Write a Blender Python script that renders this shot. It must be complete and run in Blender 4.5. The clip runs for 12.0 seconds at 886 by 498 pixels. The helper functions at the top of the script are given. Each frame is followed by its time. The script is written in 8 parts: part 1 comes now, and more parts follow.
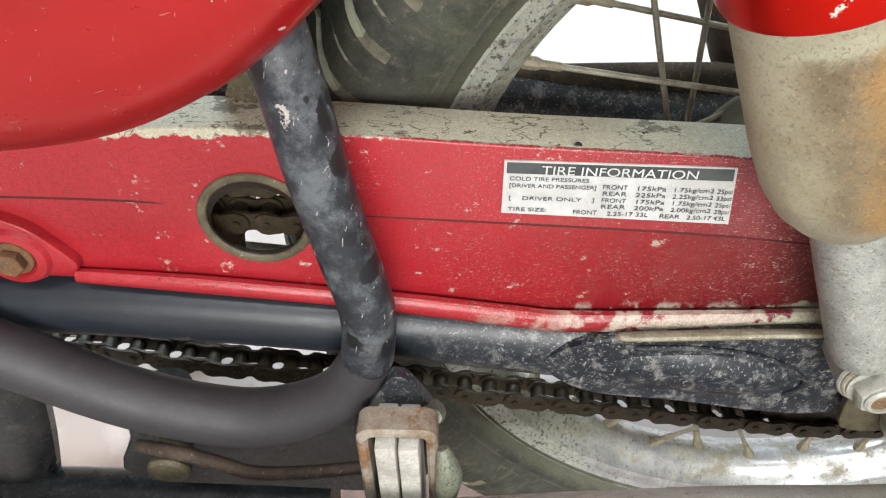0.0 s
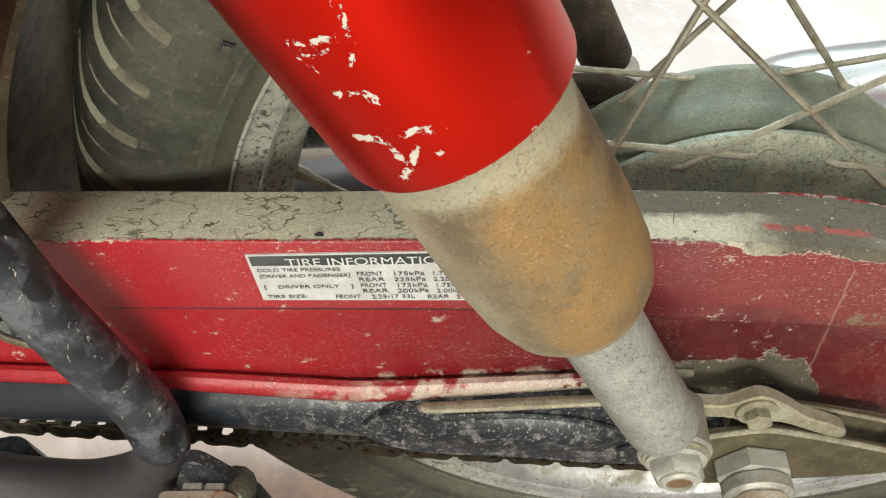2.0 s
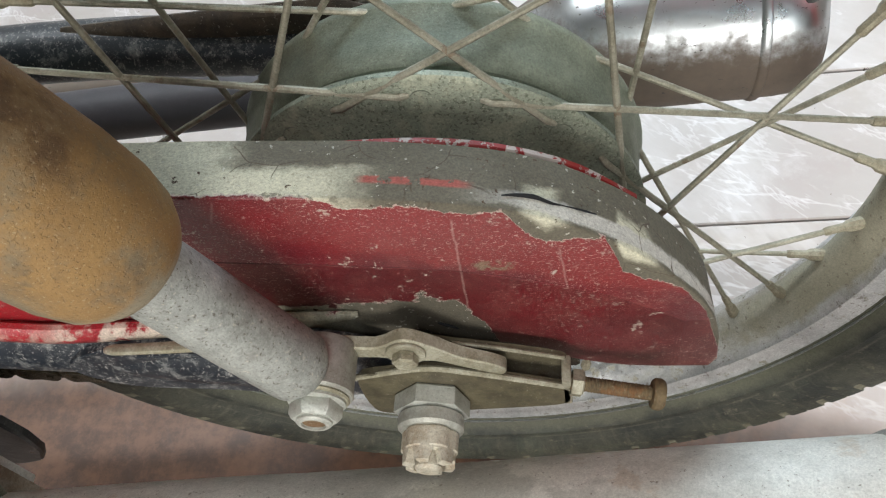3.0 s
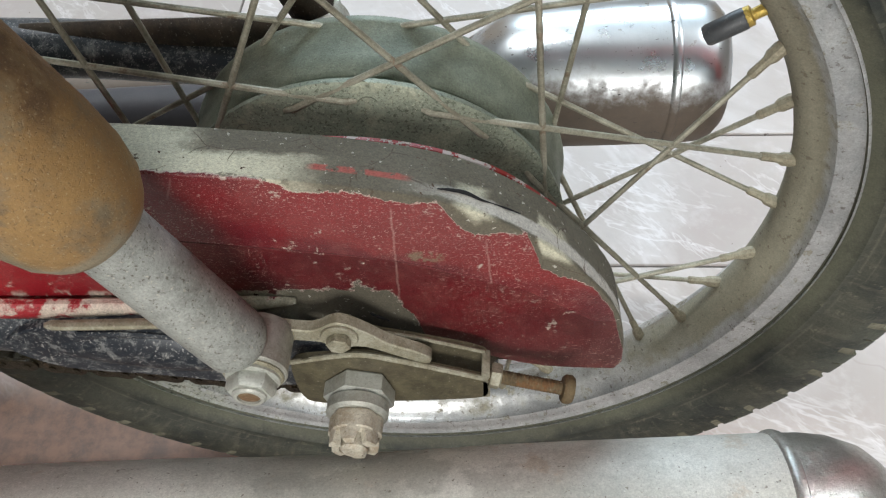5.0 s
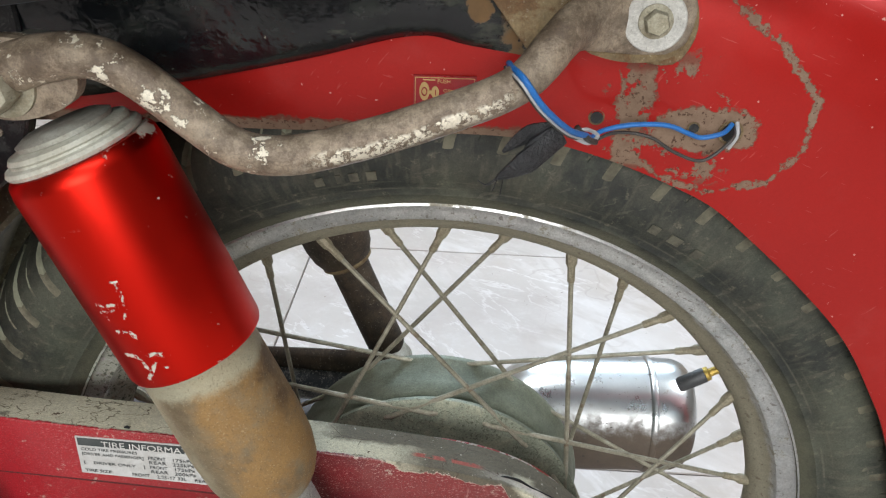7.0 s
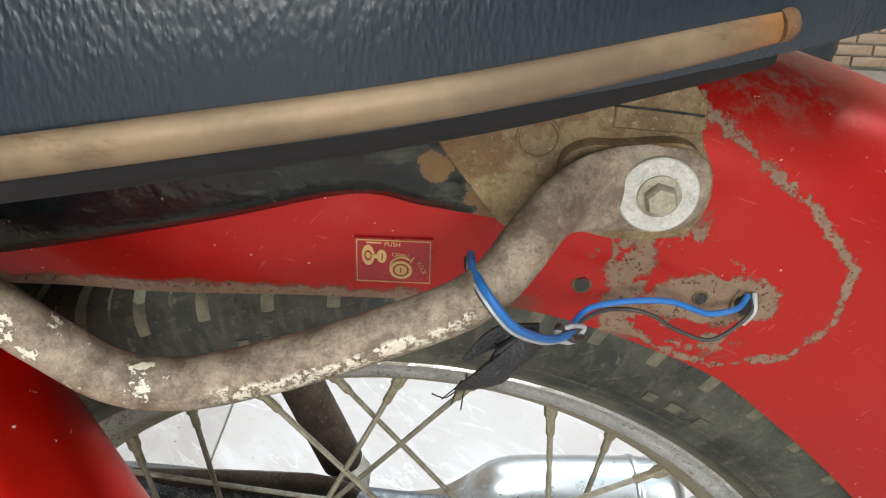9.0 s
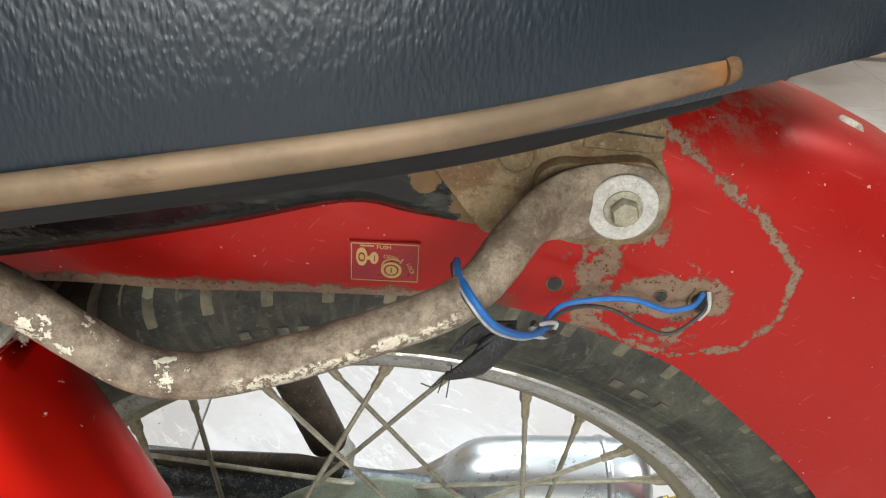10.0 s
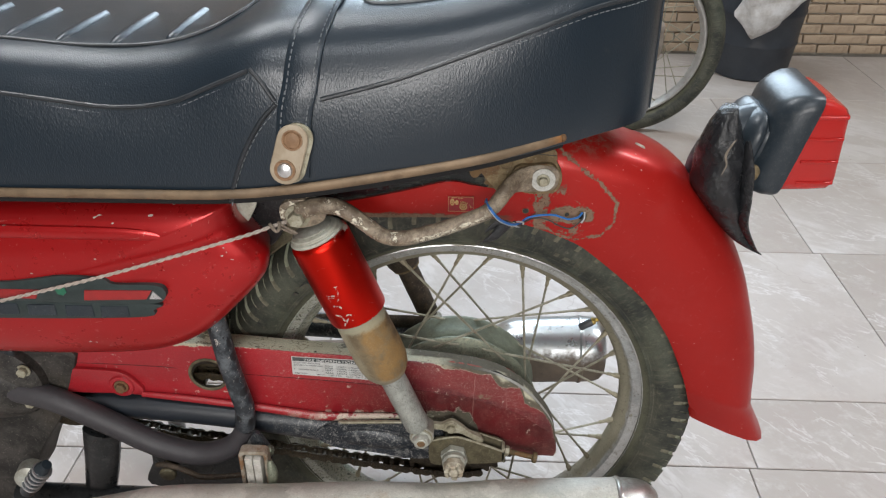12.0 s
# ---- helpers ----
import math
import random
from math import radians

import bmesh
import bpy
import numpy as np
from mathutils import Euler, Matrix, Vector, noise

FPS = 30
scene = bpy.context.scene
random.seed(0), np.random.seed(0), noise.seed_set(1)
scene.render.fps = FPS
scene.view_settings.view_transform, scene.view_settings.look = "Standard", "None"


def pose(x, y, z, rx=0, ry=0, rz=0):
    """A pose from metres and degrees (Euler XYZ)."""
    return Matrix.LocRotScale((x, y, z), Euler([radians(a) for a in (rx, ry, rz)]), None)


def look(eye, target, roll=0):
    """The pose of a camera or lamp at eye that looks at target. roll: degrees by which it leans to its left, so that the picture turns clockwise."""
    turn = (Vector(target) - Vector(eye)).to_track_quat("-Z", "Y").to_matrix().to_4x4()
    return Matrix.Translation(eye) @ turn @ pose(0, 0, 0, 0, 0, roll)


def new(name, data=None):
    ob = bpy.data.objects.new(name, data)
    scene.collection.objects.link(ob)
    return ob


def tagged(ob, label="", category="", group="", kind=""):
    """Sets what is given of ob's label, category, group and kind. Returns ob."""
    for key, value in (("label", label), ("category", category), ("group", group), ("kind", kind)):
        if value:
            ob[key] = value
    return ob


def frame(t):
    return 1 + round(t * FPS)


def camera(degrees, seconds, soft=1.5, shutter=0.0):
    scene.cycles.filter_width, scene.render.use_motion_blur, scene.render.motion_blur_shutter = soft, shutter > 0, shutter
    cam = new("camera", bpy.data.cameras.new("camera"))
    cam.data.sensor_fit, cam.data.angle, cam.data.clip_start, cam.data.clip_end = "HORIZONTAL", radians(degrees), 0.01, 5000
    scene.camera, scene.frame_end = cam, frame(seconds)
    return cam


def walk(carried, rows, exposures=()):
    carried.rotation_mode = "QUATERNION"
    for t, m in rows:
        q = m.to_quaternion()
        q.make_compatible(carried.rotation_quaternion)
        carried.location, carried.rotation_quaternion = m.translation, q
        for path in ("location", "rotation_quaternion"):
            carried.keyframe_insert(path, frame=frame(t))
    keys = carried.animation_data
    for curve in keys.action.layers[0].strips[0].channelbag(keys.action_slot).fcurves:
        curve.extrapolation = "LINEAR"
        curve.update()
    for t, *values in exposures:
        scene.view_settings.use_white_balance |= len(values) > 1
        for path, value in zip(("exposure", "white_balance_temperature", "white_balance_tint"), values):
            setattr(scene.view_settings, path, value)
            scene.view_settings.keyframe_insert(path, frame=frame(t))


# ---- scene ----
cam = camera(57.18, 12.0, 1.2)
# seconds, place in metres, turn in degrees
ROWS = [
    (0.0, -0.1970, -0.3223, 0.5723, 46.77, 1.18, 1.78),
    (0.5, -0.1917, -0.2832, 0.5876, 45.94, 2.73, 2.10),
    (1.0, -0.1640, -0.2620, 0.5977, 44.60, 3.57, 1.23),
    (1.5, -0.1379, -0.2593, 0.5929, 43.65, 4.87, 2.03),
    (2.0, -0.0839, -0.2626, 0.5933, 41.65, 6.69, 2.56),
    (2.5, -0.0072, -0.2459, 0.5947, 34.25, 7.62, 2.70),
    (3.0, 0.0628, -0.2390, 0.5884, 33.85, 9.09, 2.90),
    (3.5, 0.0800, -0.2257, 0.5874, 33.49, 8.16, 3.20),
    (3.7, 0.0796, -0.2272, 0.5875, 33.81, 8.03, 3.16),
    (5.3, 0.0445, -0.3178, 0.6071, 41.03, 1.24, 2.31),
    (5.5, 0.0279, -0.3551, 0.6190, 44.45, 0.30, 2.54),
    (6.0, 0.0149, -0.3977, 0.6420, 49.33, -1.18, 2.78),
    (6.5, 0.0116, -0.4221, 0.6494, 56.29, -1.80, 3.11),
    (7.0, 0.0150, -0.3985, 0.6860, 61.38, -1.69, 2.80),
    (7.5, 0.0097, -0.3618, 0.7071, 61.50, -1.44, 2.21),
    (7.7, 0.0084, -0.3514, 0.7107, 61.32, -1.64, 1.87),
    (9.3, 0.0205, -0.3011, 0.7177, 61.47, -2.33, 1.28),
    (9.5, 0.0186, -0.3093, 0.7215, 61.73, -2.38, 1.29),
    (10.0, 0.0147, -0.3253, 0.7360, 60.14, -3.36, -0.11),
    (10.5, 0.0067, -0.3656, 0.7566, 58.51, -3.16, -0.23),
    (11.0, 0.0048, -0.4579, 0.8005, 57.92, -2.88, 0.39),
    (11.5, -0.0061, -0.6001, 0.8770, 58.21, -2.20, 0.39),
    (12.0, 0.0124, -0.8008, 0.9579, 59.59, -0.22, 2.31),
]
# stops by which the carried camera opens up, and its white balance
EXPOSURES = [(0.0, 0.90, 6500, 10), (0.5, 0.86, 6450, 10), (1.0, 0.84, 6600, 9), (1.5, 0.78, 7000, 7), (2.0, 0.64, 7100, 7), (2.5, 0.55, 6800, 9), (3.5, 0.32, 6450, 9), (5.5, 0.22, 6450, 9), (6.5, 0.14, 6450, 10), (7.0, 0.23, 6450, 10), (7.5, 0.27, 6500, 10), (9.5, 0.53, 6650, 8), (10.5, 0.24, 6700, 9), (11.0, 0.06, 6700, 10), (12.0, 0.0, 6550, 11)]
walk(cam, [(row[0], pose(*row[1:])) for row in ROWS], EXPOSURES)

# ---- light ----
world = bpy.data.worlds.new("room_world")
scene.world = world
world.use_nodes = True
world.node_tree.nodes["Background"].inputs[0].default_value = (0.9, 0.95, 1.0, 1)
world.node_tree.nodes["Background"].inputs[1].default_value = 0.08


def area_lamp(name, m, sx, sy, watts, colour):
    data = bpy.data.lights.new(name, "AREA")
    data.shape, data.size, data.size_y, data.energy, data.color = "RECTANGLE", sx, sy, watts, colour
    ob = new(name, data)
    ob.matrix_world = m
    return ob


# ceiling tubes at assumed places and the high window of the brick wall, unseen
area_lamp("ceiling_tube_light", look((-1.0, 0.9, 2.72), (-1.0, 0.9, 0)), 1.2, 0.12, 34, (0.93, 0.97, 1.0))
area_lamp("ceiling_tube_light", look((1.5, 0.5, 2.72), (1.5, 0.5, 0)), 1.2, 0.12, 34, (0.93, 0.97, 1.0))
area_lamp("ceiling_tube_light", look((0.0, -1.5, 2.72), (0.0, -1.5, 0)), 1.2, 0.12, 22, (0.93, 0.97, 1.0))
area_lamp("window_sky_light", look((0.1, 2.52, 2.0), (0.05, 0.0, 1.0)), 1.7, 0.8, 67, (0.68, 0.85, 1.0))
# added wide window behind the walker, in place of a carried torch
area_lamp("added_south_light", look((0.05, -3.02, 1.48), (0.05, 0.0, 1.1)), 1.6, 1.1, 62, (1.0, 0.985, 0.96))


# ---- materials ----
class Mat:
    """A node material in metres of the object's own space."""

    def __init__(self, name):
        self.m = bpy.data.materials.new(name)
        self.m.use_nodes = True
        self.t = self.m.node_tree
        self.b = self.t.nodes["Principled BSDF"]
        self.pos = self.t.nodes.new("ShaderNodeTexCoord").outputs["Object"]
        self.xyz = self.t.nodes.new("ShaderNodeSeparateXYZ")
        self.link(self.pos, self.xyz.inputs[0])
        self.x, self.y, self.z = self.xyz.outputs

    def link(self, a, b):
        self.t.links.new(a, b)

    def put(self, v, socket):
        if isinstance(v, bpy.types.NodeSocket):
            self.link(v, socket)
        elif isinstance(v, tuple) and len(v) == 3 and socket.type == "RGBA":
            socket.default_value = (*v, 1)
        else:
            socket.default_value = v

    def scaled(self, k):
        n = self.t.nodes.new("ShaderNodeVectorMath")
        n.operation = "MULTIPLY"
        self.link(self.pos, n.inputs[0])
        n.inputs[1].default_value = k if isinstance(k, tuple) else (k, k, k)
        return n.outputs[0]

    def noise(self, scale, detail=5, rough=0.6, stretch=None, shift=0.0):
        n = self.t.nodes.new("ShaderNodeTexNoise")
        n.inputs["Scale"].default_value = scale
        n.inputs["Detail"].default_value = detail
        n.inputs["Roughness"].default_value = rough
        src = self.scaled(stretch) if stretch else self.pos
        if shift:
            a = self.t.nodes.new("ShaderNodeVectorMath")
            self.link(src, a.inputs[0])
            a.inputs[1].default_value = (shift, shift * 0.7, shift * 1.3)
            src = a.outputs[0]
        self.link(src, n.inputs["Vector"])
        return n.outputs["Fac"]

    def cells(self, scale, out="Distance", feature="F1", stretch=None, warp=0.0):
        n = self.t.nodes.new("ShaderNodeTexVoronoi")
        n.feature = feature
        n.inputs["Scale"].default_value = scale
        src = self.scaled(stretch) if stretch else self.pos
        if warp:
            w = self.t.nodes.new("ShaderNodeTexNoise")
            w.inputs["Scale"].default_value = scale * 0.7
            self.link(src, w.inputs["Vector"])
            a = self.t.nodes.new("ShaderNodeVectorMath")
            a.operation = "MULTIPLY_ADD"
            self.link(w.outputs["Color"], a.inputs[0])
            a.inputs[1].default_value = (warp / scale,) * 3
            self.link(src, a.inputs[2])
            src = a.outputs[0]
        self.link(src, n.inputs["Vector"])
        return n.outputs[out]

    def math(self, op, a, b=0.0, c=0.0):
        n = self.t.nodes.new("ShaderNodeMath")
        n.operation = op
        for v, s in zip((a, b, c), n.inputs):
            self.put(v, s)
        return n.outputs[0]

    def step(self, v, lo, hi):
        n = self.t.nodes.new("ShaderNodeMapRange")
        n.interpolation_type = "SMOOTHSTEP"
        self.put(v, n.inputs[0])
        n.inputs[1].default_value, n.inputs[2].default_value = min(lo, hi), max(lo, hi)
        n.inputs[3].default_value, n.inputs[4].default_value = (0, 1) if lo < hi else (1, 0)
        return n.outputs[0]

    def mul(self, a, b):
        return self.math("MULTIPLY", a, b)

    def add(self, a, b):
        return self.math("ADD", a, b)

    def most(self, a, b):
        return self.math("MAXIMUM", a, b)

    def wob(self, v, scale, amount, detail=6):
        """v plus noise of that amount either way."""
        return self.math("MULTIPLY_ADD", self.noise(scale, detail, 0.65), amount * 2, self.math("ADD", v, -amount))

    def path(self, v, knots):
        """A broken line through knots (v, value)."""
        out = knots[0][1]
        for (a, p), (b, q) in zip(knots, knots[1:]):
            n = self.t.nodes.new("ShaderNodeMapRange")
            self.put(v, n.inputs[0])
            n.inputs[1].default_value, n.inputs[2].default_value = a, b
            n.inputs[3].default_value, n.inputs[4].default_value = 0.0, q - p
            out = self.add(n.outputs[0], out)
        return out

    def turn(self, deg):
        """The place turned about y, for slanting scratches."""
        n = self.t.nodes.new("ShaderNodeVectorRotate")
        n.rotation_type = "Y_AXIS"
        n.inputs["Angle"].default_value = math.radians(deg)
        self.link(self.pos, n.inputs["Vector"])
        return n.outputs[0]

    def flecks(self, scale, hi, deg=0.0, ratio=0.3, shift=0.0):
        """Short thin marks that run along one slant."""
        n = self.t.nodes.new("ShaderNodeVectorMath")
        n.operation = "MULTIPLY_ADD"
        self.link(self.turn(deg), n.inputs[0])
        n.inputs[1].default_value = (ratio, 1, 1)
        n.inputs[2].default_value = (shift, shift, shift)
        t = self.t.nodes.new("ShaderNodeTexNoise")
        t.inputs["Scale"].default_value = scale
        t.inputs["Detail"].default_value = 2
        self.link(n.outputs[0], t.inputs["Vector"])
        return self.step(t.outputs["Fac"], hi, hi + 0.03)

    def mix(self, f, a, b):
        n = self.t.nodes.new("ShaderNodeMix")
        n.data_type = "RGBA"
        self.put(f, n.inputs[0])
        self.put(a, n.inputs[6])
        self.put(b, n.inputs[7])
        return n.outputs[2]

    def blend(self, f, a, b):
        n = self.t.nodes.new("ShaderNodeMix")
        self.put(f, n.inputs[0])
        self.put(a, n.inputs[2])
        self.put(b, n.inputs[3])
        return n.outputs[0]

    def rand(self):
        return self.t.nodes.new("ShaderNodeObjectInfo").outputs["Random"]

    def grain(self, colour, amount):
        """Fine dark and light grit over a colour."""
        g = self.add(self.mul(self.noise(1100, 4, 0.7), 0.6), self.mul(self.noise(420, 6, 0.8, None, 2.9), 0.4))
        r = self.t.nodes.new("ShaderNodeMapRange")
        self.put(g, r.inputs[0])
        r.inputs[1].default_value, r.inputs[2].default_value = 0.36, 0.64
        r.inputs[3].default_value, r.inputs[4].default_value = 1.0 - amount, 1.0 + amount
        n = self.t.nodes.new("ShaderNodeMix")
        n.data_type, n.blend_type = "RGBA", "MULTIPLY"
        n.inputs[0].default_value = 1.0
        self.put(colour, n.inputs[6])
        self.link(r.outputs[0], n.inputs[7])
        return n.outputs[2]

    def done(self, colour, rough=0.5, metal=0.0, bump=None, height=0.001, coat=0.0, coat_rough=0.1, spec=0.5, grit=0.0):
        if grit:
            colour = self.grain(colour, grit)
        self.put(colour, self.b.inputs["Base Color"])
        self.put(rough, self.b.inputs["Roughness"])
        self.put(metal, self.b.inputs["Metallic"])
        self.put(coat, self.b.inputs["Coat Weight"])
        self.b.inputs["Coat Roughness"].default_value = coat_rough
        self.b.inputs["Specular IOR Level"].default_value = spec
        if bump is not None:
            n = self.t.nodes.new("ShaderNodeBump")
            n.inputs["Strength"].default_value = 1.0
            n.inputs["Distance"].default_value = height
            self.link(bump, n.inputs["Height"])
            self.link(n.outputs[0], self.b.inputs["Normal"])
        return self.m


RUST, RUST_DARK, DUST = (0.20, 0.085, 0.03), (0.07, 0.04, 0.022), (0.36, 0.32, 0.24)


def scratches(k, scale=260, hi=0.70, stretch=(1, 1, 0.35)):
    return k.step(k.noise(scale, 3, 0.7, stretch), hi, hi + 0.05)


def plain(name, a, b, rough=0.6, scale=40, bump=0.0003, metal=0.0):
    k = Mat(name)
    return k.done(k.mix(k.step(k.noise(scale, 5), 0.3, 0.7), a, b), k.math("MULTIPLY_ADD", k.noise(scale * 2, 4), 0.2, rough - 0.1), metal, k.noise(scale * 6, 4), bump)


def red_paint(name, base=(0.38, 0.011, 0.015), dusty=0.06, rough=0.22, metal=0.0, worn=0.64):
    k = Mat(name)
    c = k.mix(k.noise(9, 3), base, tuple(v * 0.75 for v in base))
    c = k.mix(k.mul(k.step(k.noise(38, 6, 0.7), 0.45, 0.8), dusty), c, (0.40, 0.16, 0.13))
    chips = k.most(k.step(k.noise(95, 6, 0.75), worn + 0.10, worn + 0.115), k.step(k.wob(k.noise(150, 1, 0.5, (0.7, 1, 1), 3.7), 500, 0.02, 2), 0.765, 0.772))
    sore = k.step(k.noise(60, 5, 0.7, None, 7.7), 0.62, 0.74)
    c = k.mix(k.mul(sore, 0.35), c, (0.58, 0.20, 0.19))
    specks = k.step(k.noise(420, 2), 0.735, 0.76)
    line = scratches(k, 190, 0.735, (0.25, 1, 1.4))
    c = k.mix(k.mul(k.most(specks, line), 0.7), c, (0.62, 0.40, 0.34))
    c = k.mix(k.mul(k.most(k.flecks(600, 0.725, 10, 0.12), k.flecks(700, 0.725, 75, 0.12, 4.0)), 0.45), c, (0.62, 0.32, 0.28))
    c = k.mix(chips, c, (0.50, 0.43, 0.39))
    r = k.math("MULTIPLY_ADD", k.noise(60, 5, 0.7), 0.22, rough - 0.08)
    r = k.most(r, k.mul(chips, 0.7))
    return k.done(c, r, k.mul(k.math("SUBTRACT", 1.0, chips), metal), k.math("SUBTRACT", k.mul(k.noise(30, 3), 0.5), k.mul(chips, 0.6)), 0.0005, coat=0.25, coat_rough=0.08, grit=0.05)


RED = red_paint("red_paint_worn", (0.48, 0.010, 0.012), 0.03, 0.27, 0.45)


def shock_red():
    k = Mat("candy_red_paint")
    c = k.mix(k.noise(8, 2), (0.68, 0.020, 0.010), (0.57, 0.011, 0.008))
    off = k.math("MULTIPLY_ADD", k.add(k.z, -0.3085), 0.3965, k.add(k.x, 0.037))
    mid = k.wob(k.wob(k.add(off, k.math("MULTIPLY_ADD", k.add(k.z, -0.49), -0.16, 0.0060)), 120, 0.004), 400, 0.002)
    run = k.mul(k.step(mid, -0.0045, -0.0040), k.step(mid, 0.0040, 0.0035))
    gaps = k.step(k.noise(75, 7, 0.72, (1, 1, 1.3), 3.1), 0.585, 0.595)
    high = k.step(k.wob(k.z, 60, 0.01), 0.545, 0.535)
    chips = k.mul(k.mul(run, gaps), high)
    far = k.mul(k.step(k.noise(260, 4, 0.7, None, 5.5), 0.70, 0.715), 0.7)
    top = k.mul(k.step(k.wob(k.wob(k.z, 70, 0.009), 220, 0.004), 0.5725, 0.5735), k.step(k.noise(60, 5, 0.7, None, 1.4), 0.42, 0.48))
    chips = k.most(k.mul(chips, k.step(k.z, 0.529, 0.532)), k.most(far, top))
    sx, sz = k.wob(k.wob(k.x, 250, 0.0018, 4), 800, 0.0006, 3), k.wob(k.wob(k.z, 230, 0.0020, 4), 900, 0.0007, 3)
    left = k.step(k.noise(330, 5, 0.7, None, 8.2), 0.485, 0.505)
    # scraped strokes: start, end, half width
    for x0, z0, x1, z1, w in ((-0.119, 0.5235, -0.117, 0.5238, 0.0007), (-0.117, 0.523, -0.1155, 0.515, 0.0008), (-0.127, 0.5118, -0.116, 0.5135, 0.0008), (-0.1255, 0.509, -0.121, 0.511, 0.0013), (-0.1245, 0.5072, -0.122, 0.505, 0.0007), (-0.115, 0.512, -0.117, 0.505, 0.0005), (-0.1205, 0.5002, -0.117, 0.501, 0.0008), (-0.115, 0.5005, -0.113, 0.499, 0.0009), (-0.119, 0.4885, -0.114, 0.4885, 0.0010), (-0.111, 0.490, -0.104, 0.4912, 0.0009), (-0.111, 0.478, -0.107, 0.487, 0.0009), (-0.113, 0.488, -0.1105, 0.483, 0.0008), (-0.104, 0.4865, -0.103, 0.485, 0.0008)):
        dx, dz = x1 - x0, z1 - z0
        u = k.math("MULTIPLY_ADD", k.add(sx, -x0), dx / (dx * dx + dz * dz), k.mul(k.add(sz, -z0), dz / (dx * dx + dz * dz)))
        u = k.math("MINIMUM", k.most(u, 0.0), 1.0)
        ax, az = k.math("MULTIPLY_ADD", u, -dx, k.add(sx, -x0)), k.math("MULTIPLY_ADD", u, -dz, k.add(sz, -z0))
        d = k.math("SQRT", k.add(k.mul(ax, ax), k.mul(az, az)))
        chips = k.most(chips, k.mul(k.step(d, w * 1.05, w * 1.05 - 0.0002), left))
    c = k.mix(chips, c, k.mix(k.noise(180, 4), (0.74, 0.70, 0.62), (0.50, 0.44, 0.36)))
    mat = k.mul(k.step(k.noise(25, 5, 0.65), 0.5, 0.75), 0.10)
    return k.done(c, k.add(mat, k.math("MULTIPLY_ADD", k.noise(60, 4), 0.10, 0.31)), k.math("SUBTRACT", 1.0, chips), k.math("SUBTRACT", k.mul(k.noise(40, 3), 0.5), chips), 0.0003, coat=0.0)


SHOCK_RED = shock_red()


